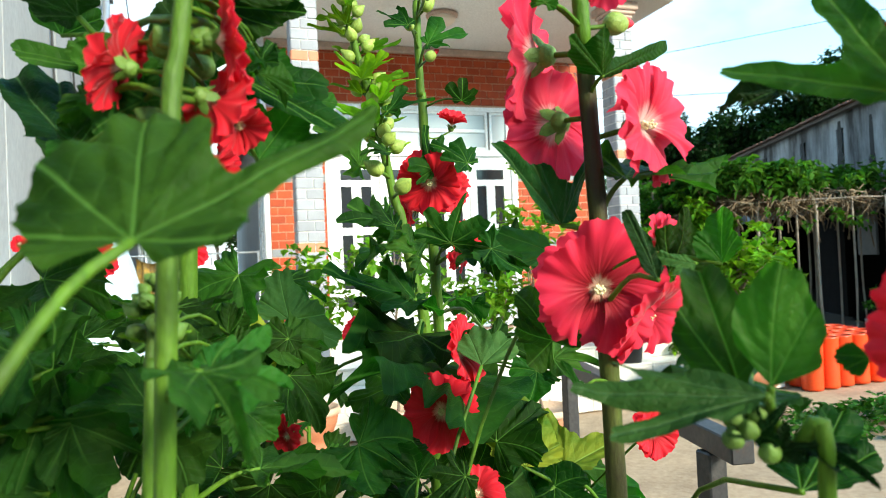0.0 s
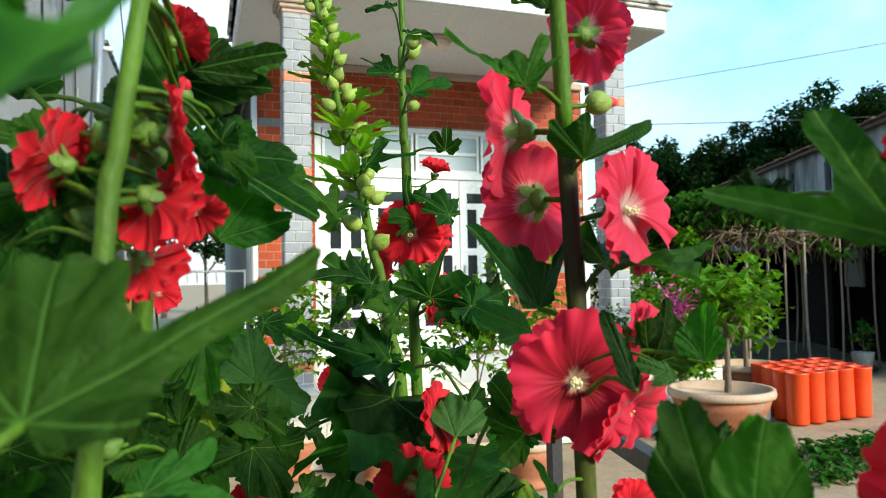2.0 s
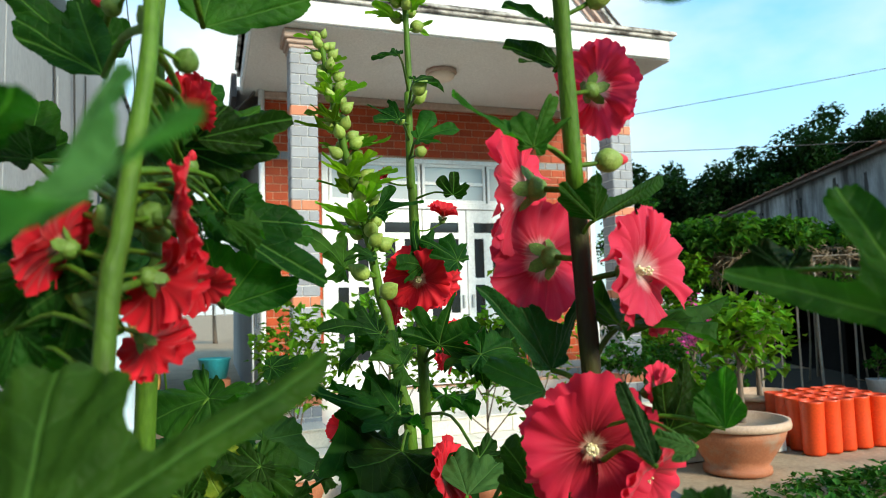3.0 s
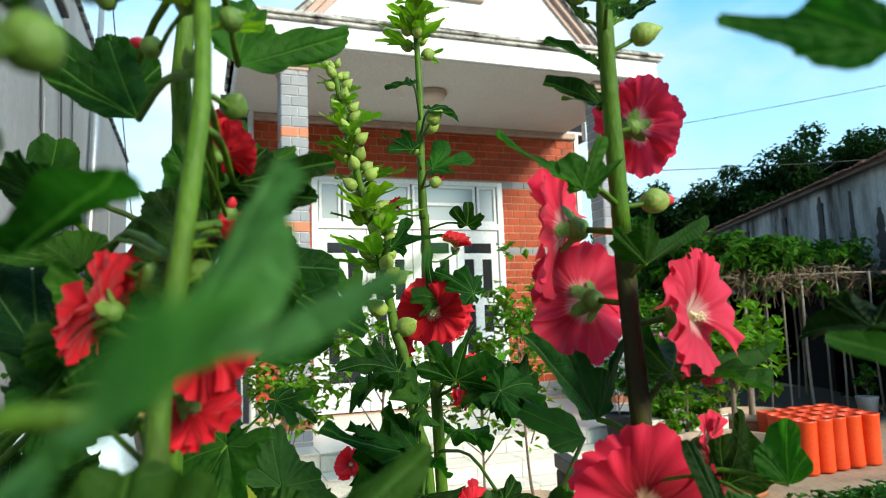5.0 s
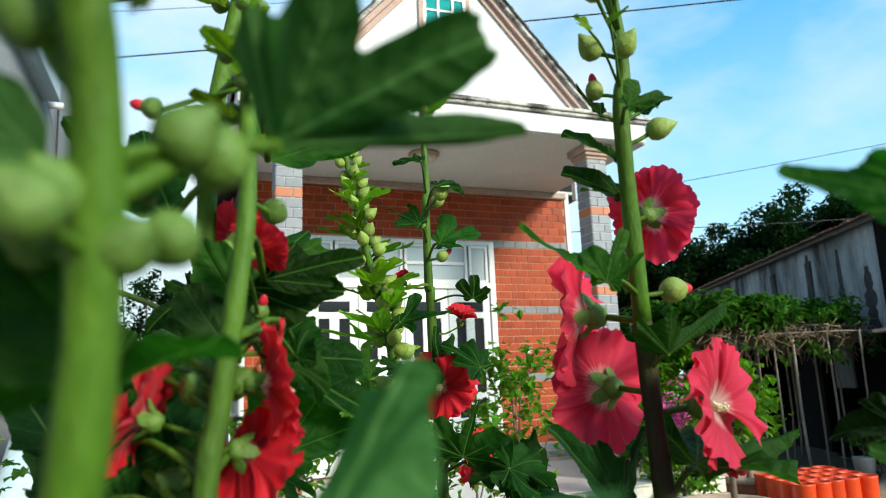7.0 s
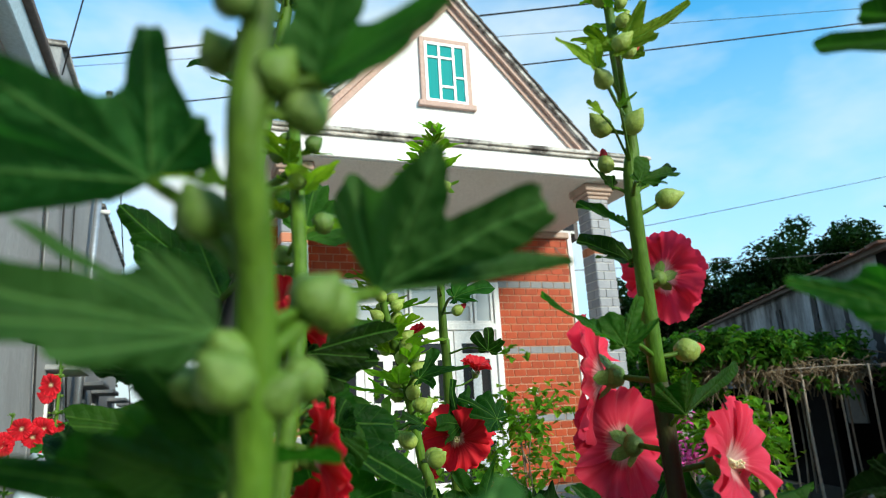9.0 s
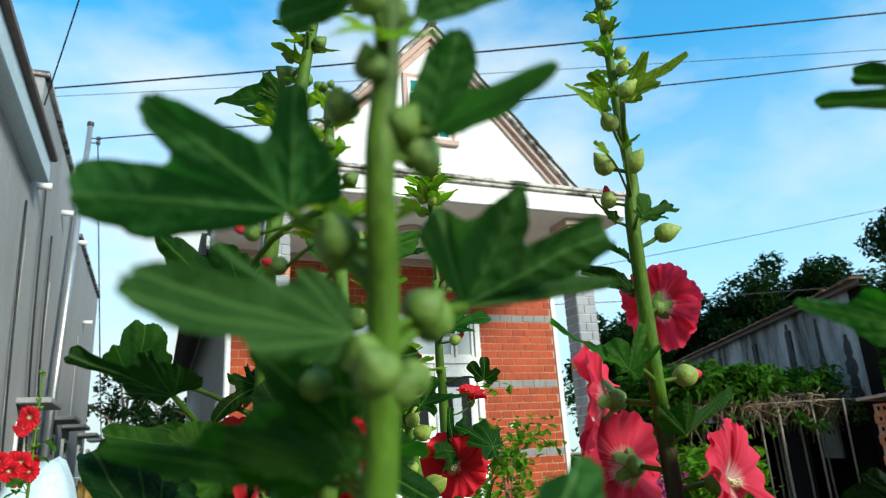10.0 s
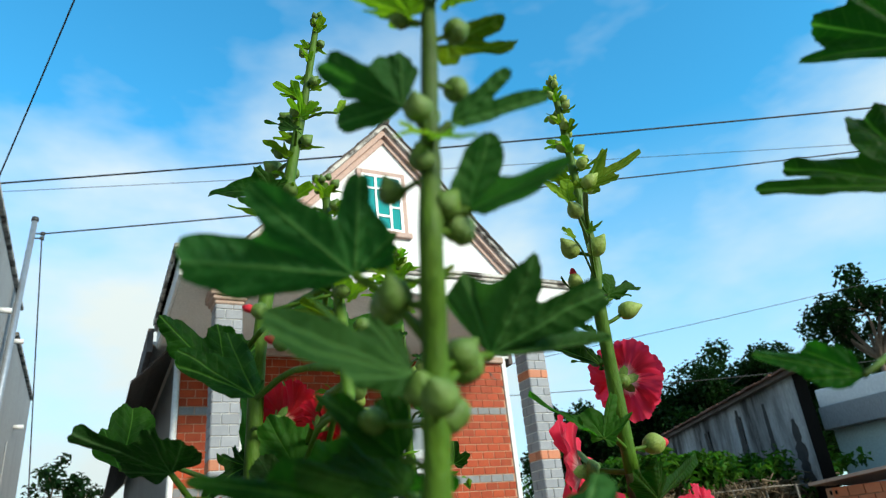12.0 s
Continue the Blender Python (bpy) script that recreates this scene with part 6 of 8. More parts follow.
tall_a.flower((0.382, 0.540, 1.298), (0.414, -0.666, 0.065), 0.05, "pink", 0.4, 0.35)
tall_a.bud((0.350, 0.538, 1.503), (0.950, 0.090, 0.100), 0.0105, "pink")
tall_a.bud((0.333, 0.516, 1.640), (0.763, -0.556, 0.219), 0.0095)
tall_a.bud((0.284, 0.532, 1.675), (-0.248, -0.209, 0.972), 0.0075, "pink")
tall_a.bud((0.274, 0.517, 1.706), (-0.682, -0.176, 0.560), 0.0095)
tall_a.bud((0.296, 0.502, 1.704), (0.180, -0.730, 0.578), 0.0095)
tall_a.bud((0.233, 0.449, 1.713), (-0.689, -0.395, 0.345), 0.0075)
tall_a.bud((0.238, 0.429, 1.735), (0.431, -0.602, 0.460), 0.007)
tall_a.leaf((0.258, 0.517, 1.510), (0.203, 0.527, 1.554), (-0.105, -0.631, 0.776), "lance", 0.6, ())
tall_a.leaf((0.263, 0.507, 1.504), (0.276, 0.499, 1.548), (-0.582, -0.757, 0.170), "fig3", 1.0, ())
tall_a.leaf((0.351, 0.532, 1.358), (0.456, 0.550, 1.377), (-0.075, -0.362, 0.993), "fig", 0.8, ())
tall_a.leaf((0.379, 0.511, 1.270), (0.402, 0.500, 1.319), (-0.047, -1.062, 0.226), "pale", 1.0, ())
tall_a.leaf((0.401, 0.469, 1.276), (0.404, 0.474, 1.326), (-0.830, -0.564, 0.058), "pale", 0.7, ())
tall_a.leaf((0.287, 0.569, 1.209), (0.265, 0.584, 1.254), (-0.723, -0.604, 0.108), "round", 0.85, ())
tall_a.leaf((0.304, 0.539, 1.617), (0.263, 0.549, 1.648), (-0.071, -0.570, 0.806), "lance", 0.7, ())
tall_a.leaf((0.311, 0.550, 1.589), (0.268, 0.564, 1.617), (-0.232, -0.700, 0.675), "fig3", 0.8, ())
tall_a.leaf((0.319, 0.519, 1.654), (0.348, 0.509, 1.675), (-0.265, -0.773, 0.559), "lance", 0.7, ())
tall_a.leaf((0.314, 0.522, 1.656), (0.319, 0.530, 1.679), (-0.232, -0.700, 0.675), "fig3", 0.9, ())
tall_a.leaf((0.287, 0.530, 1.653), (0.264, 0.529, 1.679), (-0.015, -0.933, 0.331), "lance", 0.7, ())
tall_a.leaf((0.269, 0.468, 1.635), (0.301, 0.459, 1.649), (-0.290, -0.775, 0.561), "fig3", 0.9, ())
tall_a.leaf((0.247, 0.452, 1.693), (0.256, 0.440, 1.700), (-0.290, -0.775, 0.561), "young", 0.9, ())
tall_a.leaf((0.235, 0.463, 1.691), (0.223, 0.465, 1.702), (-0.290, -0.775, 0.561), "young", 0.9, ())
tall_a.leaf((0.237, 0.433, 1.731), (0.285, 0.396, 1.759), (-0.356, -0.883, 0.308), "young", 0.55, ())
tall_a.leaf((0.227, 0.447, 1.722), (0.196, 0.449, 1.750), (-0.166, -0.929, 0.199), "young", 0.7, ())
tall_a.leaf((0.286, 0.517, 1.170), (0.276, 0.527, 1.194), (-0.161, -0.593, 0.789), "lance", 0.6, ())
tall_a.raceme(1.780, 1.935, 17, 0.0068, 0.004, 0.034, red=(0,))
tall_a.lobed((0.322, 0.516, 1.447), (0.309, 0.490, 1.480), (0.447, -0.778, -0.441), [(0, 1.00, 0.28), (96, 2.29, 0.17, -0.12), (-35, 1.25, 0.20, -0.39)], (), web=0.5)
tall_a.lobed((0.311, 0.585, 1.318), (0.241, 0.556, 1.389), (0.373, -0.928, -0.006), [(0, 1.00, 0.13), (17, 0.62, 0.20), (80, 0.73, 0.09)], (), M_LEAF_SHADED, web=0.4)
tall_a.lobed((0.302, 0.422, 1.267), (0.293, 0.445, 1.320), (-0.384, -0.865, 0.324), [(0, 1.00, 0.13), (7, 0.67, 0.10)], (), M_LEAF_SHADED, web=0.2)
tall_a.lobed((0.331, 0.415, 1.278), (0.312, 0.435, 1.283), (-0.390, -0.553, 0.736), [(0, 1.00, 0.27), (-51, 0.73, 0.19)], (), M_LEAF_LIT, web=0.2)
tall_a.whorl(0.55, 0.950, 7, 0.10, 0.075, "round", 0.9, 1.0)

slim_b = Hollyhock([(0.348, 1.080, 0.000), (0.333, 1.080, 0.550), (0.318, 1.080, 1.135), (0.301, 1.080, 1.254), (0.282, 1.079, 1.362), (0.271, 1.078, 1.397), (0.249, 1.072, 1.506), (0.219, 1.057, 1.606), (0.198, 1.050, 1.690), (0.178, 1.046, 1.789)], 0.011, 0.0045, "hollyhock stalk crowned by a dense spike of green buds", 2, pale=True)
slim_b.raceme(1.475, 1.786, 44, 0.0115, 0.007, 0.075)
slim_b.flower((0.263, 0.842, 1.093), (-0.457, -0.903, 0.039), 0.088, "red", 0.2, 0.0)
slim_b.flower((0.292, 0.867, 1.164), (0.607, -0.574, 0.161), 0.088, "red", 0.6, 0.15)
slim_b.flower((0.263, 1.372, 1.147), (-0.558, -0.452, 0.306), 0.06, "red", 0.2, 0.5)
slim_b.bud((0.222, 0.985, 1.430), (-0.744, -0.076, 0.425), 0.012)
slim_b.bud((0.259, 0.981, 1.402), (0.330, -0.644, 0.369), 0.012)
slim_b.bud((0.268, 1.022, 1.406), (0.425, -0.676, 0.365), 0.011)
slim_b.bud((0.250, 1.017, 1.480), (0.330, -0.644, 0.369), 0.01)
slim_b.leaf((0.246, 0.982, 1.343), (0.179, 0.962, 1.376), (-0.161, -0.593, 0.789), "fig", 1.0, ())
slim_b.leaf((0.236, 0.966, 1.452), (0.190, 0.945, 1.457), (-0.161, -0.593, 0.789), "fig3", 0.9, ())
slim_b.leaf((0.243, 0.989, 1.517), (0.295, 0.947, 1.538), (-0.200, -0.622, 0.757), "fig3", 1.0, ())
slim_b.leaf((0.204, 1.022, 1.439), (0.165, 0.989, 1.498), (-0.200, -0.622, 0.757), "fig", 1.0, ())
slim_b.leaf((0.259, 1.017, 1.336), (0.177, 0.982, 1.371), (-0.200, -0.622, 0.757), "fig", 0.9, ())
slim_b.leaf((0.278, 0.979, 1.296), (0.236, 0.951, 1.339), (-0.200, -0.622, 0.757), "round", 0.9, ())
slim_b.leaf((0.268, 0.976, 1.241), (0.208, 0.942, 1.270), (-0.200, -0.622, 0.757), "round", 1.0, ())
slim_b.leaf((0.262, 0.946, 1.233), (0.143, 0.893, 1.272), (-0.126, -0.501, 0.890), "fig", 0.8, ())
slim_b.leaf((0.263, 0.942, 1.184), (0.193, 0.856, 1.181), (-0.161, -0.593, 0.789), "round", 1.0, ())
slim_b.leaf((0.283, 0.931, 1.143), (0.181, 0.805, 1.168), (-0.197, -0.685, 0.687), "round", 1.1, ())
slim_b.whorl(0.45, 1.065, 16, 0.10, 0.07, "round", 0.8, 0.4)

slim_c = Hollyhock([(0.415, 1.200, 0.000), (0.395, 1.200, 0.550), (0.375, 1.200, 1.280), (0.367, 1.196, 1.428), (0.358, 1.180, 1.588), (0.355, 1.178, 1.598), (0.350, 1.166, 1.750), (0.353, 1.166, 1.765), (0.350, 1.167, 1.892), (0.349, 1.168, 1.932), (0.357, 1.168, 1.997)], 0.011, 0.0035, "slim hollyhock with bright red flowers and small lobed leaves", 3, pale=True)
slim_c.flower((0.353, 1.137, 1.429), (-0.376, -0.922, -0.365), 0.105, "red", 0.4, 0.0)
slim_c.flower((0.413, 1.204, 1.419), (0.526, -0.591, -0.337), 0.075, "red", 0.1, 0.0)
slim_c.flower((0.411, 1.176, 1.535), (0.079, -0.359, 0.887), 0.058, "red", 0.1, 0.75)
slim_c.flower((0.393, 1.115, 1.316), (0.498, -0.689, -0.239), 0.085, "red", 0.3, 0.0)
slim_c.flower((0.349, 1.229, 1.386), (-0.766, -0.058, -0.175), 0.07, "red", 0.3, 0.4)
slim_c.flower((0.311, 1.179, 1.604), (-0.453, -0.177, 0.611), 0.04, "red", 0.3, 0.9)
slim_c.bud((0.341, 1.072, 1.631), (0.618, -0.426, 0.466), 0.009, "red")
slim_c.bud((0.335, 1.054, 1.730), (0.593, -0.461, 0.571), 0.011)
slim_c.bud((0.316, 1.098, 1.689), (-0.729, -0.001, 0.599), 0.008)
slim_c.bud((0.360, 1.135, 1.741), (0.569, -0.542, 0.522), 0.011)
slim_c.leaf((0.341, 1.081, 1.655), (0.398, 1.052, 1.680), (-0.233, -0.709, 0.651), "fig3", 1.1, ())
slim_c.leaf((0.410, 1.112, 1.569), (0.411, 1.096, 1.609), (-0.200, -0.622, 0.757), "fig3", 1.5, ())
slim_c.leaf((0.308, 1.080, 1.685), (0.261, 1.101, 1.718), (-0.233, -0.709, 0.651), "fig3", 1.0, ())
slim_c.leaf((0.329, 1.050, 1.742), (0.389, 1.052, 1.743), (-0.200, -0.622, 0.757), "fig3", 0.8, ())
slim_c.leaf((0.301, 1.044, 1.780), (0.265, 1.072, 1.791), (-0.200, -0.622, 0.757), "fig3", 0.8, ())
slim_c.leaf((0.354, 1.118, 1.448), (0.326, 1.096, 1.506), (-0.200, -0.622, 0.757), "fig", 1.4, ())
slim_c.leaf((0.367, 1.079, 1.318), (0.373, 1.055, 1.386), (-0.200, -0.622, 0.757), "fig", 1.6, ())
slim_c.leaf((0.403, 1.079, 1.453), (0.353, 1.090, 1.496), (-0.200, -0.622, 0.757), "fig", 1.1, ())
slim_c.leaf((0.417, 1.039, 1.304), (0.462, 0.965, 1.291), (-0.200, -0.622, 0.757), "round", 0.9, ())
slim_c.leaf((0.408, 1.002, 1.304), (0.469, 0.975, 1.285), (-0.197, -0.685, 0.687), "round", 0.9, ())
slim_c.leaf((0.362, 0.906, 1.172), (0.411, 0.860, 1.157), (-0.161, -0.593, 0.789), "fig", 1.0, ())
slim_c.leaf((0.335, 0.836, 1.045), (0.396, 0.822, 1.096), (-0.161, -0.593, 0.789), "round", 1.0, ())
slim_c.raceme(1.882, 1.995, 18, 0.011, 0.006, 0.065)
slim_c.whorl(0.5, 1.25, 12, 0.11, 0.08, "round", 0.8, 2.0)

alley_d = Hollyhock([(-0.083, 0.400, 0.000), (-0.058, 0.400, 0.600), (-0.045, 0.400, 1.100), (-0.034, 0.414, 1.370), (-0.028, 0.417, 1.420), (-0.021, 0.419, 1.475), (-0.015, 0.428, 1.532), (-0.015, 0.442, 1.604), (-0.014, 0.462, 1.662), (-0.012, 0.478, 1.719)], 0.007, 0.0035, "hollyhock with thick green stalk and crimson flowers", 4)
alley_d.flower((-0.061, 0.454, 1.418), (-0.836, 0.167, 0.260), 0.056, "red", 0.3, 0.0)
alley_d.flower((-0.007, 0.446, 1.436), (0.917, 0.040, 0.156), 0.058, "red", 0.3, 0.0)
alley_d.flower((-0.015, 0.452, 1.400), (0.600, 0.550, -0.300), 0.056, "red", 0.3, 0.2)
alley_d.flower((-0.022, 0.494, 1.364), (0.500, 0.450, -0.500), 0.05, "red", 0.9, 0.2)
alley_d.flower((-0.003, 0.535, 1.524), (0.480, 0.351, 0.588), 0.044, "red", 0.1, 0.35)
alley_d.flower((0.008, 0.544, 1.404), (0.281, -0.322, -0.563), 0.046, "red", 0.1, 0.3)
alley_d.bud((-0.036, 0.450, 1.433), (-0.359, -0.756, 0.447), 0.01)
alley_d.bud((-0.046, 0.455, 1.385), (-0.766, -0.403, 0.470), 0.0084)
alley_d.bud((-0.016, 0.451, 1.436), (0.401, -0.703, 0.453), 0.0084)
alley_d.bud((0.003, 0.462, 1.535), (0.241, -0.801, 0.400), 0.0076)
alley_d.bud((-0.019, 0.467, 1.562), (-0.451, -0.659, 0.502), 0.0068)
alley_d.bud((-0.043, 0.500, 1.582), (-0.885, 0.185, 0.305), 0.0068, "red")
alley_d.bud((-0.015, 0.504, 1.434), (-0.295, -0.827, 0.344), 0.0088)
alley_d.bud((-0.026, 0.505, 1.389), (-0.669, -0.687, 0.361), 0.0072)
alley_d.bud((-0.066, 0.474, 1.598), (-0.878, 0.203, 0.219), 0.0064, "red")
alley_d.bud((0.003, 0.538, 1.484), (0.157, -0.512, 0.619), 0.0064, "red")
alley_d.leaf((0.010, 0.477, 1.442), (0.027, 0.478, 1.434), (-0.135, -0.442, 0.891), "round", 0.765, ())
alley_d.leaf((0.029, 0.542, 1.451), (0.033, 0.554, 1.472), (-0.450, -0.432, 0.820), "round", 0.935, ())
alley_d.leaf((-0.077, 0.520, 1.436), (-0.061, 0.529, 1.395), (-0.135, -0.442, 0.891), "round", 0.85, ())
alley_d.leaf((0.027, 0.566, 1.449), (0.052, 0.547, 1.434), (-0.165, -0.539, 0.830), "round", 0.765, ())
alley_d.leaf((-0.063, 0.545, 1.436), (-0.038, 0.544, 1.454), (-0.165, -0.539, 0.830), "round", 0.85, ())
alley_d.leaf((-0.051, 0.468, 1.401), (-0.065, 0.468, 1.363), (-0.265, -0.792, 0.495), "round", 1.0, ())
alley_d.leaf((-0.084, 0.503, 1.403), (-0.099, 0.502, 1.372), (-0.265, -0.792, 0.495), "round", 1.0, ())
alley_d.leaf((-0.092, 0.504, 1.358), (-0.068, 0.509, 1.343), (-0.265, -0.792, 0.495), "round", 1.0, ())
alley_d.leaf((-0.079, 0.485, 1.405), (-0.054, 0.488, 1.368), (-0.302, -0.827, 0.410), "round", 1.0, ())
alley_d.leaf((-0.091, 0.485, 1.373), (-0.097, 0.481, 1.343), (-0.302, -0.827, 0.410), "round", 1.0, ())
alley_d.raceme(1.57, 1.717, 15, 0.0068, 0.004, 0.036)
alley_d.lobed((-0.005, 0.591, 1.493), (0.032, 0.589, 1.543), (-0.014, -1.000, -0.023), [(0, 1.00, 0.38), (27, 1.22, 0.24), (-70, 0.89, 0.32), (35, 0.89, 0.24)], (), web=0.55)
alley_d.lobed((0.010, 0.618, 1.462), (0.106, 0.585, 1.407), (-0.074, -0.902, 0.425), [(0, 1.00, 0.13), (-66, 0.41, 0.15), (-22, 0.71, 0.15), (7, 0.28, 0.13)], (), web=0.4)
alley_d.lobed((0.027, 0.608, 1.383), (0.085, 0.607, 1.402), (-0.057, -0.988, 0.140), [(0, 1.00, 0.24), (-36, 1.08, 0.33), (-84, 0.92, 0.29)], (), web=0.6)
alley_d.lobed((-0.084, 0.660, 1.389), (-0.088, 0.717, 1.461), (0.082, -0.781, 0.619), [(0, 1.00, 0.27), (19, 0.66, 0.21), (-28, 0.74, 0.21)], (), web=0.7)
alley_d.lobed((-0.090, 0.570, 1.451), (-0.112, 0.570, 1.466), (0.144, -0.956, 0.254), [(0, 1.00, 0.39), (41, 1.03, 0.45), (80, 1.01, 0.39)], (), web=0.6)
alley_d.lobed((0.012, 0.580, 1.606), (0.095, 0.578, 1.638), (-0.103, -0.978, 0.182), [(0, 1.00, 0.18), (-60, 0.65, 0.17), (-81, 0.58, 0.17)], (), web=0.45)
alley_d.lobed((-0.068, 0.605, 1.582), (-0.130, 0.592, 1.623), (0.141, -0.986, -0.086), [(0, 1.00, 0.20), (44, 0.62, 0.19), (97, 0.35, 0.16)], (), web=0.5)
alley_d.lobed((-0.054, 0.542, 1.548), (-0.112, 0.563, 1.591), (-0.015, -0.902, 0.432), [(0, 1.00, 0.15), (32, 0.87, 0.16), (-6, 0.60, 0.15)], (), web=0.5)
alley_d.lobed((0.007, 0.551, 1.508), (0.073, 0.545, 1.526), (-0.153, -0.971, 0.186), [(0, 1.00, 0.14), (20, 0.67, 0.14), (-37, 0.45, 0.14)], (), web=0.5)
alley_d.lobed((0.002, 0.601, 1.516), (0.077, 0.598, 1.538), (-0.152, -0.910, 0.385), [(0, 1.00, 0.12), (-14, 0.78, 0.13), (-34, 0.52, 0.13)], (), web=0.5)
alley_d.lobed((-0.004, 0.573, 1.506), (0.064, 0.562, 1.502), (-0.145, -0.987, 0.069), [(0, 1.00, 0.17), (22, 0.71, 0.18), (52, 0.52, 0.18)], (), web=0.6)
alley_d.lobed((0.052, 0.656, 1.453), (0.103, 0.640, 1.446), (-0.139, -0.740, 0.658), [(0, 1.00, 0.26), (-34, 0.70, 0.26), (-136, 0.62, 0.28)], (), web=0.6)
alley_d.lobed((-0.043, 0.541, 1.391), (-0.113, 0.546, 1.406), (0.074, -0.791, 0.608), [(0, 1.00, 0.34), (36, 1.01, 0.34), (62, 1.05, 0.34)], (), M_LEAF_SHADED, web=0.7)
alley_d.lobed((-0.008, 0.562, 1.452), (-0.046, 0.573, 1.502), (-0.033, -0.981, 0.189), [(0, 1.00, 0.31), (-29, 0.83, 0.31), (36, 0.59, 0.27)], (), M_LEAF_SHADED, web=0.6)
alley_d.lobed((-0.114, 0.587, 1.388), (-0.170, 0.656, 1.458), (0.177, -0.629, 0.757), [(0, 1.00, 0.20), (15, 0.87, 0.20), (29, 0.55, 0.20)], (), M_LEAF_SHADED, web=0.6)
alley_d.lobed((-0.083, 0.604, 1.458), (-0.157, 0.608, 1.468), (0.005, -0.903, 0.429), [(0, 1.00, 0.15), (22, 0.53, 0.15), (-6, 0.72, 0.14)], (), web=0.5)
alley_d.lobed((-0.057, 0.559, 1.341), (-0.124, 0.601, 1.408), (0.083, -0.805, 0.588), [(0, 1.00, 0.24), (16, 1.05, 0.24), (-19, 0.81, 0.24)], (), M_LEAF_SHADED, web=0.65)
alley_d.whorl(0.5, 1.22, 8, 0.08, 0.055, "fig", 0.8, 0.7)

alley_e = Hollyhock([(-0.077, 0.680, 0.000), (-0.057, 0.680, 0.600), (-0.031, 0.674, 1.483), (-0.029, 0.653, 1.638), (-0.006, 0.646, 1.790), (0.010, 0.647, 1.891), (0.018, 0.648, 1.936), (0.036, 0.648, 2.069)], 0.01, 0.0038, "tall budding hollyhock beside the alley", 5)
alley_e.raceme(1.75, 2.069, 17, 0.0085, 0.005, 0.045)
alley_e.bud((-0.007, 0.692, 1.860), (-0.718, -0.190, 0.386), 0.011)
alley_e.bud((0.002, 0.657, 1.910), (-0.718, -0.190, 0.386), 0.01)
alley_e.leaf((-0.018, 0.646, 1.798), (-0.085, 0.647, 1.812), (-0.356, -0.883, 0.308), "fig3", 0.9, ())
alley_e.leaf((-0.021, 0.646, 1.800), (-0.033, 0.631, 1.828), (-0.290, -0.775, 0.561), "fig3", 1.1, ())
alley_e.leaf((0.001, 0.620, 1.872), (-0.035, 0.620, 1.882), (-0.290, -0.775, 0.561), "fig3", 0.9, ())
alley_e.leaf((-0.030, 0.692, 1.516), (-0.071, 0.674, 1.503), (-0.298, -0.846, 0.442), "fig", 1.0, ())
alley_e.leaf((-0.027, 0.700, 1.478), (0.021, 0.677, 1.475), (-0.298, -0.846, 0.442), "fig", 1.0, ())
alley_e.leaf((0.050, 0.619, 1.907), (0.074, 0.603, 1.917), (-0.337, -0.812, 0.477), "young", 0.9, ())
alley_e.lobed((-0.014, 0.709, 1.512), (0.070, 0.745, 1.589), (-0.055, -0.881, 0.471), [(0, 1.00, 0.14), (-27, 1.11, 0.12), (-46, 0.83, 0.15)], (), web=0.5)
alley_e.lobed((-0.145, 0.726, 1.522), (-0.133, 0.740, 1.585), (0.125, -0.973, 0.192), [(0, 1.00, 0.34), (43, 0.60, 0.24), (-36, 0.59, 0.29)], (), web=0.55)
alley_e.lobed((-0.110, 0.601, 1.499), (-0.186, 0.590, 1.532), (0.220, 0.400, 0.900), [(0, 1.0, 0.12), (-42, 0.55, 0.16), (-80, 0.5, 0.2), (40, 0.3, 0.15)], (-0.040, 0.675, 1.420), M_LEAF_SHADED)
alley_e.whorl(0.5, 1.3, 8, 0.11, 0.07, "fig", 0.8, 0.2)
alley_e.flower((-0.044, 0.702, 1.453), (-0.220, 0.818, 0.150), 0.07, "red", 0.3, 0.2)
alley_e.flower((-0.009, 0.648, 1.550), (0.688, 0.287, 0.254), 0.075, "red", 0.3, 0.15)

near_e = Hollyhock([(-0.280, 0.295, 0.000), (-0.250, 0.275, 0.600), (-0.170, 0.235, 1.150), (-0.128, 0.215, 1.300), (-0.095, 0.209, 1.352), (-0.069, 0.205, 1.392), (-0.062, 0.201, 1.431), (-0.062, 0.192, 1.483), (-0.066, 0.179, 1.518), (-0.063, 0.179, 1.552), (-0.062, 0.179, 1.567), (-0.057, 0.179, 1.624), (-0.053, 0.183, 1.674)], 0.0072, 0.003, "budding hollyhock stalk close by with deeply lobed leaves", 6)
near_e.bud((-0.069, 0.216, 1.507), (-0.229, 0.946, 0.229), 0.0072)
near_e.bud((-0.040, 0.211, 1.483), (0.636, 0.711, 0.299), 0.0074)
near_e.bud((-0.049, 0.207, 1.463), (0.424, 0.707, 0.566), 0.0062)
near_e.bud((-0.056, 0.191, 1.584), (0.437, 0.749, 0.499), 0.0055)
near_e.bud((-0.043, 0.187, 1.599), (0.870, 0.348, 0.348), 0.0056)
near_e.bud((-0.071, 0.169, 1.569), (-0.530, -0.662, 0.530), 0.0055)
near_e.bud((-0.075, 0.223, 1.463), (-0.666, -0.655, 0.135), 0.0056)
near_e.leaf((-0.053, 0.220, 1.474), (-0.042, 0.204, 1.492), (-0.600, -0.500, 0.500), "lance", 0.65, ())
near_e.leaf((-0.071, 0.300, 1.430), (-0.037, 0.252, 1.453), (0.000, -0.350, 0.930), "lance", 1.0)
near_e.bud((-0.049, 0.185, 1.540), (0.500, -0.300, 0.700), 0.0062)
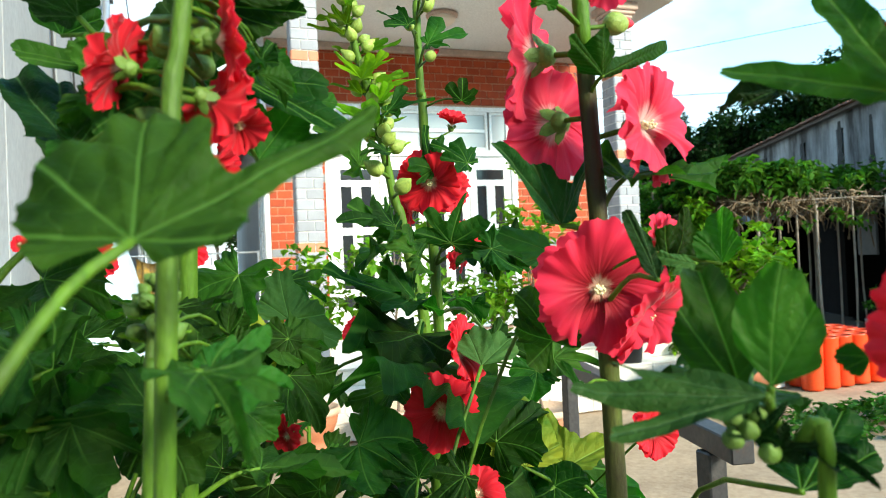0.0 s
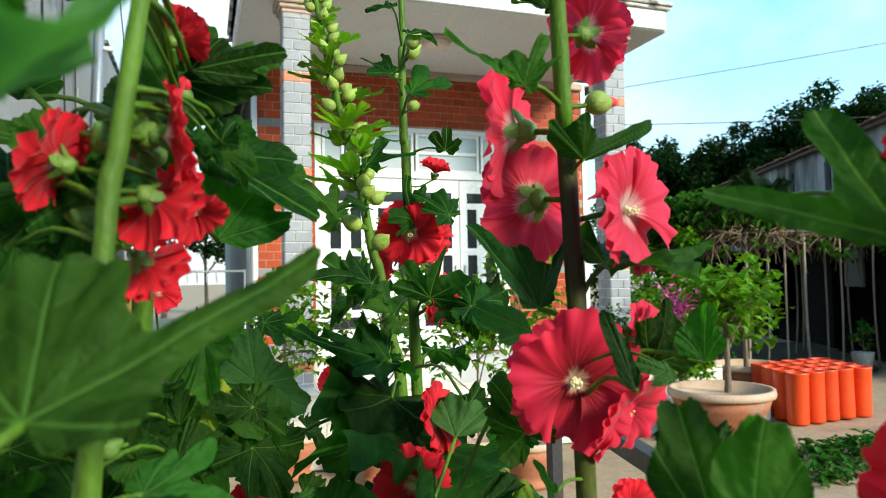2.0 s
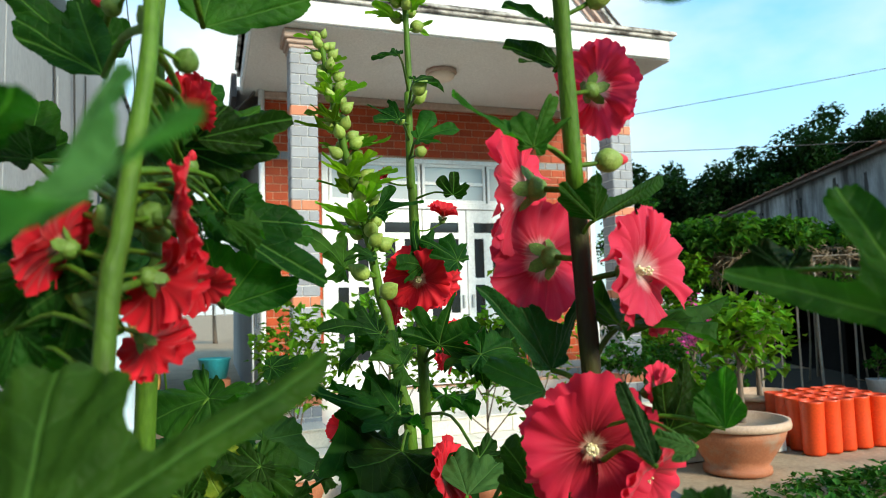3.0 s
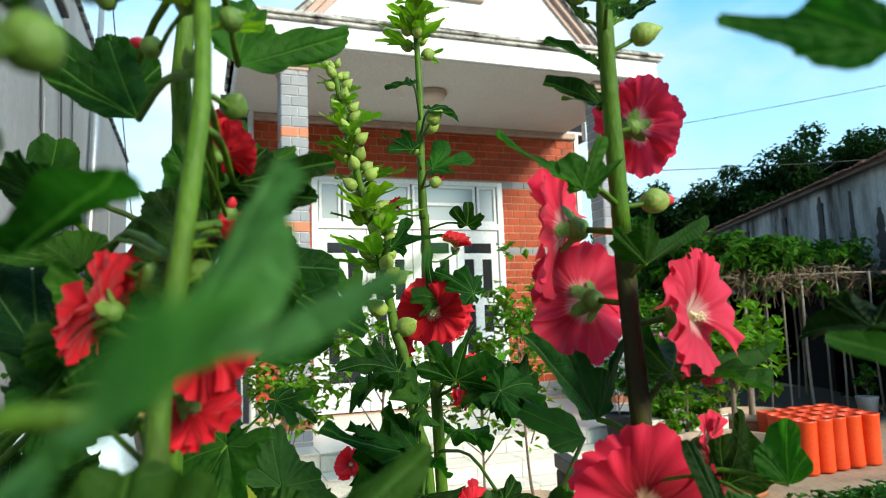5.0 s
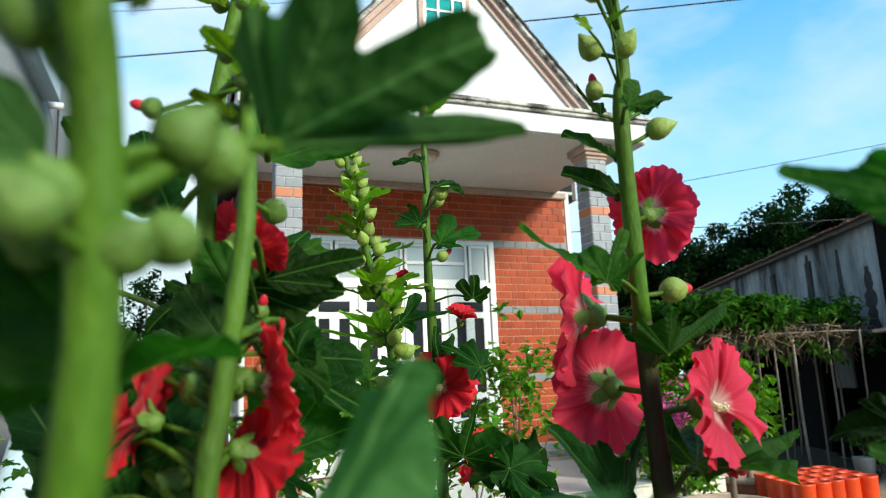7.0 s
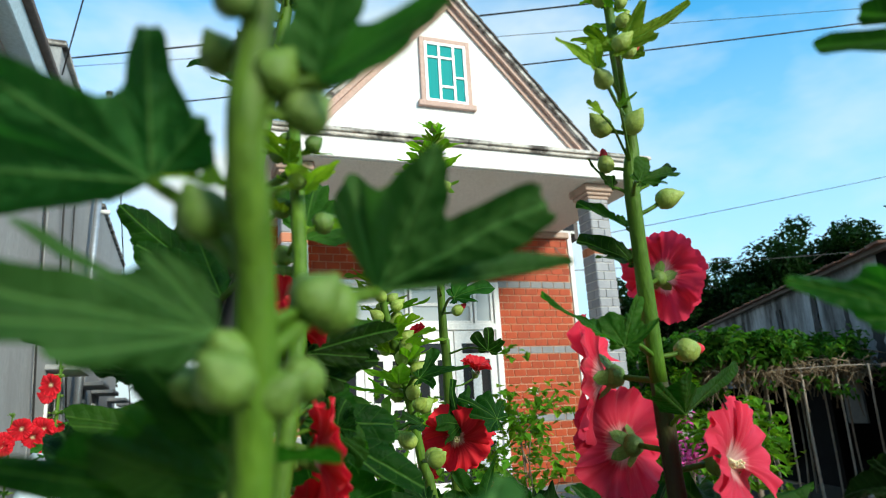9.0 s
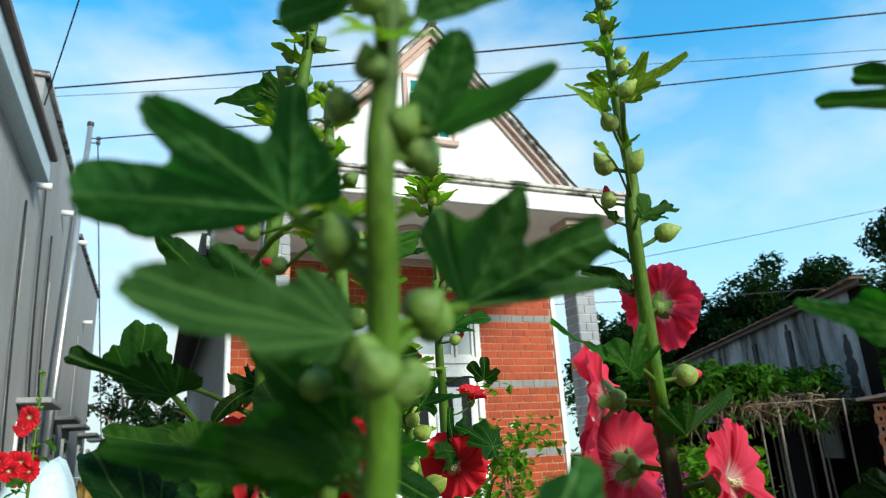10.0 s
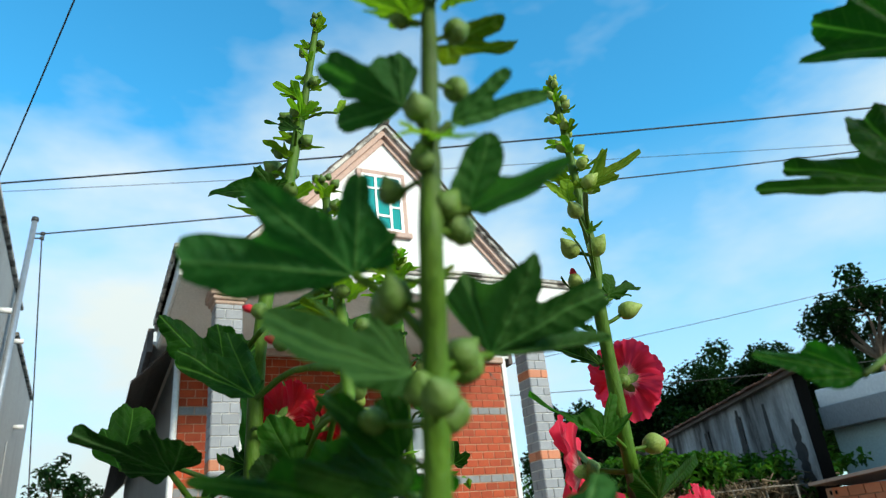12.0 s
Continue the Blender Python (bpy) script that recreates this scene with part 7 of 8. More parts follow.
near_e.bud((-0.054, 0.183, 1.528), (0.700, -0.300, 0.300), 0.0056)
near_e.bud((-0.069, 0.177, 1.461), (-0.500, -0.500, 0.500), 0.0064)
near_e.bud((-0.074, 0.197, 1.503), (-0.4, -0.5, 0.6), 0.0068)
near_e.bud((-0.047, 0.201, 1.483), (0.6, -0.3, 0.6), 0.0066)
near_e.bud((-0.068, 0.194, 1.468), (-0.3, -0.7, 0.5), 0.0062)
near_e.bud((-0.057, 0.197, 1.459), (0.5, -0.6, 0.4), 0.0060)
near_e.bud((-0.060, 0.176, 1.533), (0.5, -0.3, 0.7), 0.0055)
near_e.bud((-0.071, 0.199, 1.549), (-0.5, -0.3, 0.7), 0.0055)
near_e.bud((-0.051, 0.183, 1.526), (0.6, -0.2, 0.6), 0.0052)
near_e.bud((-0.069, 0.174, 1.550), (-0.4, -0.5, 0.7), 0.0050)
near_e.leaf((-0.069, 0.168, 1.558), (-0.085, 0.163, 1.553), (-0.300, -0.700, 0.600), "young", 1.0, ())
near_e.leaf((-0.066, 0.169, 1.557), (-0.057, 0.156, 1.553), (-0.300, -0.700, 0.600), "young", 1.0, ())
near_e.leaf((-0.068, 0.203, 1.513), (-0.084, 0.195, 1.515), (-0.300, -0.700, 0.600), "young", 1.0, ())
near_e.leaf((-0.055, 0.201, 1.512), (-0.050, 0.188, 1.513), (-0.300, -0.700, 0.600), "young", 1.0, ())
near_e.raceme(1.617, 1.685, 12, 0.0055, 0.0035, 0.036)
near_e.lobed((-0.026, 0.214, 1.488), (0.017, 0.188, 1.511), (0.044, 0.704, 0.709), [(0, 1.00, 0.17), (36, 0.81, 0.15), (-34, 1.23, 0.10, 0.21), (71, 0.31, 0.15, 0.53)], (), M_LEAF_LIT, web=0.42)
near_e.lobed((-0.087, 0.204, 1.514), (-0.128, 0.187, 1.535), (0.027, 0.735, 0.677), [(0, 1.00, 0.18), (36, 1.23, 0.22, 0.16), (-53, 0.73, 0.14, 0.20), (-90, 0.4, 0.2)], (-0.055, 0.210, 1.489), M_LEAF_LIT, web=0.42)
near_e.lobed((-0.070, 0.195, 1.474), (-0.131, 0.163, 1.473), (0.438, -0.847, 0.301), [(0, 1.00, 0.08), (28, 0.72, 0.05), (7, 0.91, 0.07, 0.03), (53, 0.30, 0.06), (-12, 0.56, 0.06, -0.05)], (), M_LEAF_LIT, web=0.34)
near_e.lobed((-0.049, 0.178, 1.534), (-0.028, 0.142, 1.537), (-0.789, -0.496, -0.363), [(0, 1.00, 0.13), (-50, 0.68, 0.15, -0.24), (-55, 0.60, 0.12, 0.25)], (), M_LEAF_LIT, web=0.42)
near_e.lobed((-0.073, 0.178, 1.577), (-0.105, 0.179, 1.589), (0.325, 0.438, 0.838), [(0, 1.00, 0.25), (48, 0.85, 0.17, 0.21), (-57, 0.42, 0.22, 0.38)], (), M_LEAF_LIT, web=0.45)
near_e.lobed((-0.055, 0.174, 1.570), (-0.016, 0.158, 1.582), (-0.252, -0.883, -0.397), [(0, 1.00, 0.08), (-23, 0.73, 0.10)], (), M_LEAF_LIT, web=0.35)
# Its green is raised to stand for sunlight on the blade.
near_e.lobed((-0.034, 0.195, 1.390), (0.014, 0.144, 1.412), (-0.580, -0.204, 0.789), [(0, 1.00, 0.10), (-41, 0.71, 0.2, 0.17), (28, 1.28, 0.11, 0.13), (80, 0.95, 0.3), (-85, 0.35, 0.3)], (-0.075, 0.210, 1.375), M_LEAF_SUNLIT, web=0.46)
near_e.lobed((-0.068, 0.233, 1.433), (-0.093, 0.243, 1.455), (-0.062, -0.941, 0.334), [(0, 1.00, 0.32), (30, 0.77, 0.27, 0.05), (-22, 1.29, 0.24, -0.03), (-29, 2.03, 0.14, 0.04)], (), M_LEAF, web=0.6)
near_e.lobed((-0.064, 0.220, 1.436), (-0.082, 0.242, 1.456), (-0.120, -0.733, 0.669), [(0, 1.00, 0.28), (23, 0.64, 0.28), (-30, 1.19, 0.23)], (), M_LEAF, web=0.7)
near_e.lobed((-0.068, 0.215, 1.448), (-0.083, 0.225, 1.465), (-0.295, -0.914, 0.279), [(0, 1.00, 0.33), (38, 1.05, 0.30), (1, 1.61, 0.30, 0.05)], (), M_LEAF, web=0.6)
near_e.whorl(0.4, 0.9, 6, 0.08, 0.07, "fig", 0.8, 2.5)

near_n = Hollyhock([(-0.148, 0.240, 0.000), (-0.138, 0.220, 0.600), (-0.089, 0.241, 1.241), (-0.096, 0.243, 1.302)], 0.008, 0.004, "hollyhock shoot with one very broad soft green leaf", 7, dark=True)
near_n.lobed((-0.042, 0.279, 1.301), (0.062, 0.298, 1.353), (-0.221, -0.685, 0.694), [(0, 1.00, 0.09), (-62, 0.60, 0.30, 0.09), (-100, 0.5, 0.25), (-135, 0.3, 0.2), (45, 0.16, 0.1)], (-0.101, 0.221, 1.241), M_LEAF, web=0.36)
near_n.whorl(0.5, 1.05, 8, 0.075, 0.06, "fig", 0.8, 0.5)

bud_m = Hollyhock([(-0.088, 0.440, 0.000), (-0.078, 0.440, 0.700), (-0.055, 0.457, 1.176), (-0.054, 0.470, 1.233), (-0.047, 0.476, 1.277)], 0.005, 0.003, "young hollyhock shoot tipped with a cluster of pale buds", 12)
bud_m.raceme(1.24, 1.285, 18, 0.0068, 0.0035, 0.022)
bud_m.whorl(0.6, 1.199, 6, 0.06, 0.05, "fig", 0.8, 0.3)
bud_m.leaf((-0.003, 0.592, 1.212), (0.029, 0.595, 1.233), (-0.226, -0.677, 0.686), "round", 0.9, ())
bud_m.leaf((-0.015, 0.566, 1.186), (-0.041, 0.561, 1.172), (-0.226, -0.677, 0.686), "round", 0.9, ())
bud_m.leaf((0.006, 0.584, 1.171), (0.036, 0.577, 1.146), (-0.226, -0.677, 0.686), "round", 0.9, ())
bud_m.leaf((-0.003, 0.615, 1.232), (-0.003, 0.618, 1.261), (-0.226, -0.677, 0.686), "round", 0.9, ())
bud_m.leaf((-0.032, 0.571, 1.218), (-0.015, 0.568, 1.195), (-0.226, -0.677, 0.686), "round", 0.9, ())

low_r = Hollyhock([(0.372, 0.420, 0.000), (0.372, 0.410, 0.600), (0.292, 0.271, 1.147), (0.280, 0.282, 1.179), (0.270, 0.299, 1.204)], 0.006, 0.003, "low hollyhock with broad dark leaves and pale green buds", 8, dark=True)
low_r.bud((0.255, 0.296, 1.195), (-0.453, -0.493, 0.602), 0.0058)
low_r.bud((0.260, 0.290, 1.189), (-0.453, -0.493, 0.602), 0.0058)
low_r.bud((0.265, 0.281, 1.178), (-0.453, -0.493, 0.602), 0.0058)
low_r.bud((0.253, 0.294, 1.184), (-0.453, -0.493, 0.602), 0.0058)
low_r.bud((0.265, 0.288, 1.198), (-0.453, -0.493, 0.602), 0.0058)
low_r.leaf((0.258, 0.291, 1.188), (0.243, 0.295, 1.202), (-0.232, -0.777, 0.585), "young", 0.9, ())
low_r.leaf((0.262, 0.287, 1.186), (0.270, 0.271, 1.203), (-0.232, -0.777, 0.585), "young", 0.9, ())
low_r.leaf((0.268, 0.279, 1.178), (0.276, 0.260, 1.190), (-0.232, -0.777, 0.585), "young", 0.9, ())
low_r.leaf((0.286, 0.277, 1.179), (0.296, 0.249, 1.176), (-0.161, -0.593, 0.789), "fig", 0.8, ())
low_r.leaf((0.327, 0.361, 1.199), (0.269, 0.358, 1.212), (-0.133, -0.413, 0.884), "round", 0.9, ())
low_r.leaf((0.331, 0.382, 1.233), (0.307, 0.406, 1.248), (-0.200, -0.622, 0.757), "round", 0.9, ())
low_r.lobed((0.264, 0.298, 1.207), (0.266, 0.330, 1.276), (-0.633, -0.699, 0.334), [(0, 1.00, 0.27), (-22, 0.69, 0.19)], (), M_LEAF, web=0.3)
low_r.lobed((0.269, 0.282, 1.213), (0.271, 0.278, 1.277), (-0.625, -0.780, -0.031), [(0, 1.00, 0.31), (25, 0.69, 0.22)], (), M_LEAF, web=0.3)
low_r.lobed((0.260, 0.276, 1.210), (0.179, 0.331, 1.207), (-0.295, -0.383, 0.875), [(0, 1.00, 0.08), (15, 0.80, 0.07), (-19, 0.82, 0.09)], (), M_LEAF_SHADED, web=0.5)
low_r.whorl(0.4, 0.85, 7, 0.1, 0.09, "round", 0.8, 1.5)

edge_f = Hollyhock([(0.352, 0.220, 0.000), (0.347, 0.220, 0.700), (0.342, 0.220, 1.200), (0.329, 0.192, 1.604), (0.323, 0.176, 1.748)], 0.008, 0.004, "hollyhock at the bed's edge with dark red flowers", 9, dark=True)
edge_f.lobed((0.325, 0.237, 1.361), (0.272, 0.309, 1.395), (-0.615, -0.659, 0.432), [(0, 1.00, 0.08), (43, 0.90, 0.16)], (), web=0.38)
edge_f.lobed((0.164, 0.183, 1.476), (0.137, 0.218, 1.496), (-0.755, -0.646, 0.112), [(0, 1.00, 0.13), (17, 0.58, 0.16), (-20, 0.42, 0.13)], (), web=0.5)
edge_f.lobed((0.184, 0.131, 1.556), (0.142, 0.188, 1.582), (-0.670, -0.656, 0.347), [(0, 1.00, 0.07), (16, 0.88, 0.13), (59, 0.79, 0.20)], (), web=0.35)
edge_f.lobed((0.167, 0.101, 1.614), (0.136, 0.140, 1.631), (-0.794, -0.600, -0.100), [(0, 1.00, 0.09), (20, 0.94, 0.18), (44, 0.76, 0.26)], (), web=0.35)
edge_f.lobed((0.313, 0.258, 1.228), (0.303, 0.271, 1.229), (-0.660, -0.588, 0.467), [(0, 1.00, 0.45), (-35, 0.85, 0.45)], (), web=0.6)
edge_f.flower((0.357, 0.229, 1.409), (0.550, 0.647, 0.220), 0.062, "red", 0.1, 0.0)
edge_f.flower((0.358, 0.229, 1.340), (-0.607, 0.533, 0.016), 0.075, "red", 0.1, 0.0)
edge_f.flower((0.344, 0.197, 1.243), (-0.888, -0.113, 0.096), 0.09, "red", 0.1, 0.0)
edge_f.flower((0.330, 0.224, 1.241), (-0.881, -0.130, 0.127), 0.07, "red", 0.1, 0.0)
edge_f.bud((0.326, 0.231, 1.376), (-0.766, -0.371, 0.188), 0.009)
edge_f.leaf((0.353, 0.350, 1.394), (0.332, 0.378, 1.401), (-0.300, -0.823, 0.483), "round", 0.7, ())

low_30 = Hollyhock([(-0.17, 0.88, 0), (-0.16, 0.88, 0.47), (-0.15, 0.89, 0.95)], 0.009, 0.005, "leafy low hollyhock of the flower bed", 30)
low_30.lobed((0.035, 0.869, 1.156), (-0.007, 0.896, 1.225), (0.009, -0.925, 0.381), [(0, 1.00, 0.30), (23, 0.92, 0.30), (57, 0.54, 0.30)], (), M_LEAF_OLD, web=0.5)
low_30.lobed((0.080, 0.925, 1.218), (0.069, 0.959, 1.281), (-0.093, -0.886, 0.454), [(0, 1.00, 0.35), (132, 0.98, 0.35), (-36, 0.68, 0.35), (94, 0.62, 0.35)], (), M_LEAF_LIT, web=0.5)
low_30.whorl(0.25, 0.93, 24, 0.101, 0.078, "round", 0.75, 21.0)

low_31 = Hollyhock([(0.07, 0.98, 0), (0.08, 0.98, 0.39), (0.09, 0.99, 0.78)], 0.009, 0.005, "leafy low hollyhock of the flower bed", 31)
low_31.whorl(0.25, 0.76, 26, 0.101, 0.078, "round", 0.75, 21.7)

low_32 = Hollyhock([(0.3, 1.42, 0), (0.31, 1.42, 0.42), (0.32, 1.43, 0.84)], 0.009, 0.005, "leafy low hollyhock of the flower bed", 32)
low_32.whorl(0.25, 0.82, 22, 0.108, 0.084, "round", 0.75, 22.4)

low_33 = Hollyhock([(-0.38, 1.25, 0), (-0.37, 1.25, 0.57), (-0.36, 1.26, 1.15)], 0.009, 0.005, "leafy low hollyhock of the flower bed", 33)
low_33.whorl(0.25, 1.13, 24, 0.108, 0.084, "round", 0.75, 23.1)

low_34 = Hollyhock([(0.56, 1.28, 0), (0.57, 1.28, 0.34), (0.58, 1.29, 0.68)], 0.009, 0.005, "leafy low hollyhock of the flower bed", 34)
low_34.whorl(0.25, 0.66, 19, 0.101, 0.078, "round", 0.75, 23.8)

low_35 = Hollyhock([(-0.06, 1.6, 0), (-0.05, 1.6, 0.50), (-0.04, 1.61, 1.0)], 0.009, 0.005, "leafy low hollyhock of the flower bed", 35)
low_35.whorl(0.25, 0.98, 22, 0.108, 0.084, "round", 0.75, 24.5)

low_36 = Hollyhock([(-0.33, 0.62, 0), (-0.32, 0.62, 0.55), (-0.31, 0.63, 1.1)], 0.009, 0.005, "leafy low hollyhock of the flower bed", 36)
low_36.whorl(0.25, 1.08, 20, 0.086, 0.067, "round", 0.75, 25.2)

low_37 = Hollyhock([(0.13, 0.7, 0), (0.14, 0.7, 0.38), (0.15, 0.71, 0.76)], 0.009, 0.005, "leafy low hollyhock of the flower bed", 37)
low_37.lobed((0.310, 0.815, 1.151), (0.314, 0.878, 1.200), (-0.197, -0.598, 0.777), [(0, 1.00, 0.32), (52, 0.77, 0.32)], (), M_LEAF_LIT, web=0.5)
low_37.lobed((0.339, 0.655, 1.291), (0.292, 0.693, 1.317), (-0.346, -0.782, 0.518), [(0, 1.00, 0.21), (-42, 0.48, 0.21)], (), M_LEAF_LIT, web=0.5)
low_37.whorl(0.25, 0.74, 17, 0.086, 0.067, "round", 0.75, 25.9)

low_38 = Hollyhock([(0.55, 0.85, 0), (0.56, 0.85, 0.40), (0.57, 0.86, 0.8)], 0.009, 0.005, "leafy low hollyhock of the flower bed", 38)
low_38.lobed((0.362, 0.812, 1.015), (0.340, 0.866, 1.063), (-0.295, -0.697, 0.654), [(0, 1.00, 0.36), (52, 1.00, 0.36), (89, 0.73, 0.36)], (), M_LEAF_OLD, web=0.5)
low_38.lobed((0.410, 0.791, 1.011), (0.393, 0.889, 1.088), (-0.309, -0.618, 0.723), [(0, 1.00, 0.16), (12, 0.77, 0.16), (84, 0.67, 0.16)], (), M_LEAF_OLD, web=0.4)
low_38.lobed((0.360, 0.355, 1.121), (0.426, 0.380, 1.159), (-0.386, -0.281, 0.879), [(0, 1.00, 0.23), (-27, 0.71, 0.23), (26, 0.74, 0.23)], (), web=0.5)
low_38.whorl(0.25, 0.78, 15, 0.086, 0.067, "round", 0.75, 26.6)

low_39 = Hollyhock([(-0.55, 1.8, 0), (-0.54, 1.8, 0.55), (-0.53, 1.81, 1.1)], 0.009, 0.005, "leafy low hollyhock of the flower bed", 39)
low_39.whorl(0.25, 1.08, 20, 0.115, 0.090, "round", 0.75, 27.3)

low_40 = Hollyhock([(0.2, 1.9, 0), (0.21, 1.9, 0.50), (0.22, 1.91, 1.0)], 0.009, 0.005, "leafy low hollyhock of the flower bed", 40)
low_40.whorl(0.25, 0.98, 20, 0.115, 0.090, "round", 0.75, 28.0)
low_30.flower((0.074, 0.907, 1.069), (-0.537, -0.664, -0.001), 0.06, "red", 0.2, 0.4)
low_34.flower((0.592, 0.865, 1.020), (-0.056, -0.828, 0.177), 0.07, "red", 0.2, 0.2)
low_31.flower((0.285, 0.785, 0.998), (-0.168, -0.587, 0.589), 0.06, "red", 0.2, 0.2)
low_33.flower((-0.251, 1.053, 1.167), (-0.278, -0.860, 0.184), 0.07, "red", 0.2, 0.2)
low_33.flower((-0.196, 1.172, 1.313), (0.323, -0.638, 0.169), 0.07, "red", 0.2, 0.3)
low_35.flower((-0.072, 1.484, 1.330), (0.323, -0.638, 0.169), 0.08, "red", 0.2, 0.3)

far_50 = Hollyhock([(-0.96, 4.36, 0), (-0.95, 4.36, 0.81), (-0.94, 4.37, 1.62)], 0.010, 0.004, "red-flowered hollyhock beside the neighbour's wall", 50)
far_50.whorl(0.3, 1.27, 12, 0.13, 0.06, "fig", 0.7, 35.0)
far_50.raceme(1.27, 1.61, 12, 0.010, 0.006, 0.04)
far_50.flower((-0.960, 4.360, 1.488), (-0.218, -0.983, 0.078), 0.09, "red", 5.0, 0.0)
far_50.flower((-0.904, 4.372, 1.545), (-0.218, -0.983, 0.078), 0.09, "red", 5.0, 0.0)
far_50.flower((-1.034, 4.344, 1.484), (-0.218, -0.983, 0.078), 0.09, "red", 5.0, 0.0)
far_50.flower((-0.966, 4.359, 1.457), (-0.218, -0.983, 0.078), 0.09, "red", 5.0, 0.0)

far_51 = Hollyhock([(-0.72, 4.2, 0), (-0.71, 4.2, 0.93), (-0.70, 4.21, 1.85)], 0.010, 0.004, "red-flowered hollyhock beside the neighbour's wall", 51)
far_51.whorl(0.3, 1.50, 12, 0.13, 0.06, "fig", 0.7, 35.7)
far_51.raceme(1.50, 1.84, 12, 0.010, 0.006, 0.04)
far_51.flower((-0.747, 4.195, 1.719), (-0.218, -0.983, 0.078), 0.09, "red", 5.1000000000000005, 0.0)
far_51.flower((-0.759, 4.193, 1.475), (-0.218, -0.983, 0.078), 0.09, "red", 5.1000000000000005, 0.0)
far_51.flower((-0.703, 4.203, 1.537), (-0.218, -0.983, 0.078), 0.09, "red", 5.1000000000000005, 0.0)
far_51.flower((-0.771, 4.191, 1.554), (-0.218, -0.983, 0.078), 0.09, "red", 5.1000000000000005, 0.0)

far_52 = Hollyhock([(-0.62, 3.5, 0), (-0.61, 3.5, 0.95), (-0.60, 3.51, 1.9)], 0.010, 0.004, "red-flowered hollyhock beside the neighbour's wall", 52)
far_52.whorl(0.3, 1.55, 12, 0.13, 0.06, "fig", 0.7, 36.4)
far_52.raceme(1.55, 1.89, 12, 0.010, 0.006, 0.04)
far_52.flower((-0.629, 3.499, 1.714), (-0.274, -0.954, -0.185), 0.085, "red", 0.3, 0.0)
far_52.flower((-0.642, 3.496, 1.527), (-0.274, -0.954, -0.185), 0.085, "red", 0.3, 0.0)
far_52.flower((-0.608, 3.502, 1.491), (-0.274, -0.954, -0.185), 0.085, "red", 0.3, 0.0)
far_52.flower((-0.723, 3.483, 1.532), (-0.274, -0.954, -0.185), 0.085, "red", 0.3, 0.0)
far_52.flower((-0.680, 3.490, 1.495), (-0.274, -0.954, -0.185), 0.085, "red", 0.3, 0.0)
low_36.lobed((-0.083, 0.660, 1.382), (-0.058, 0.694, 1.442), (0.056, -0.876, 0.478), [(0, 1.00, 0.31), (30, 0.79, 0.31), (-47, 0.75, 0.31)], (), web=0.7)
low_36.lobed((-0.051, 0.611, 1.392), (-0.078, 0.648, 1.451), (0.042, -0.836, 0.547), [(0, 1.00, 0.27), (23, 0.80, 0.27), (-22, 0.63, 0.24)], (), M_LEAF_SHADED, web=0.7)
low_36.leaf((-0.154, 0.663, 1.287), (-0.105, 0.639, 1.283), (0.185, -0.876, 0.768), "round", 1.01, ())
low_36.leaf((-0.152, 0.737, 1.200), (-0.101, 0.731, 1.178), (0.006, -0.500, 0.515), "round", 0.94, ())
low_36.leaf((-0.056, 0.768, 1.182), (0.007, 0.744, 1.167), (-0.026, -0.801, 0.533), "round", 0.97, ())
low_36.leaf((-0.154, 0.599, 1.229), (-0.211, 0.606, 1.188), (-0.485, -0.539, 0.620), "round", 1.12, ())
low_36.leaf((-0.137, 0.604, 1.214), (-0.198, 0.626, 1.175), (-0.325, -0.507, 0.485), "round", 0.96, ())
low_36.leaf((-0.140, 0.594, 1.120), (-0.206, 0.606, 1.151), (-0.371, -0.614, 0.472), "round", 0.94, ())
low_36.leaf((-0.122, 0.586, 1.174), (-0.063, 0.563, 1.151), (-0.577, -0.239, 0.436), "fig", 1.15, ())
low_36.leaf((-0.068, 0.603, 1.165), (0.010, 0.593, 1.172), (-0.029, -0.933, 0.671), "round", 1.01, ())
low_36.leaf((-0.064, 0.580, 1.182), (-0.112, 0.526, 1.208), (0.028, -0.462, 0.486), "shield", 0.97, ())
low_36.leaf((-0.146, 0.600, 1.177), (-0.109, 0.567, 1.116), (-0.566, -0.291, 0.539), "round", 1.08, ())
low_33.leaf((-0.223, 1.246, 1.186), (-0.300, 1.297, 1.240), (-0.121, -0.705, 0.865), "round", 1.0, ())
low_33.leaf((-0.343, 1.363, 1.200), (-0.255, 1.326, 1.151), (-0.040, -0.724, 0.780), "shield", 1.01, ())
low_33.leaf((-0.154, 1.226, 1.065), (-0.055, 1.209, 1.027), (0.256, -0.840, 0.847), "round", 0.97, ())
low_33.leaf((-0.165, 1.221, 1.045), (-0.106, 1.161, 0.981), (-0.182, -0.522, 0.627), "shield", 0.92, ())
low_33.leaf((-0.313, 1.126, 1.044), (-0.244, 1.045, 1.051), (0.099, -0.712, 0.815), "round", 0.9, ())
low_33.leaf((-0.177, 1.289, 1.017), (-0.097, 1.246, 0.967), (-0.489, -0.239, 0.759), "fig", 1.03, ())
low_33.leaf((-0.324, 1.336, 1.156), (-0.257, 1.273, 1.138), (0.128, -0.710, 0.417), "shield", 0.91, ())
low_33.leaf((-0.058, 1.365, 1.122), (-0.150, 1.415, 1.135), (0.258, -0.648, 0.771), "shield", 0.97, ())
low_33.leaf((-0.145, 1.326, 1.118), (-0.232, 1.295, 1.062), (-0.205, -0.609, 0.448), "fig", 1.11, ())
low_33.leaf((-0.298, 1.277, 1.221), (-0.382, 1.263, 1.199), (0.060, -0.541, 0.385), "round", 1.0, ())
low_30.leaf((0.069, 0.834, 1.158), (0.110, 0.814, 1.109), (0.071, -0.752, 0.869), "round", 1.03, ())
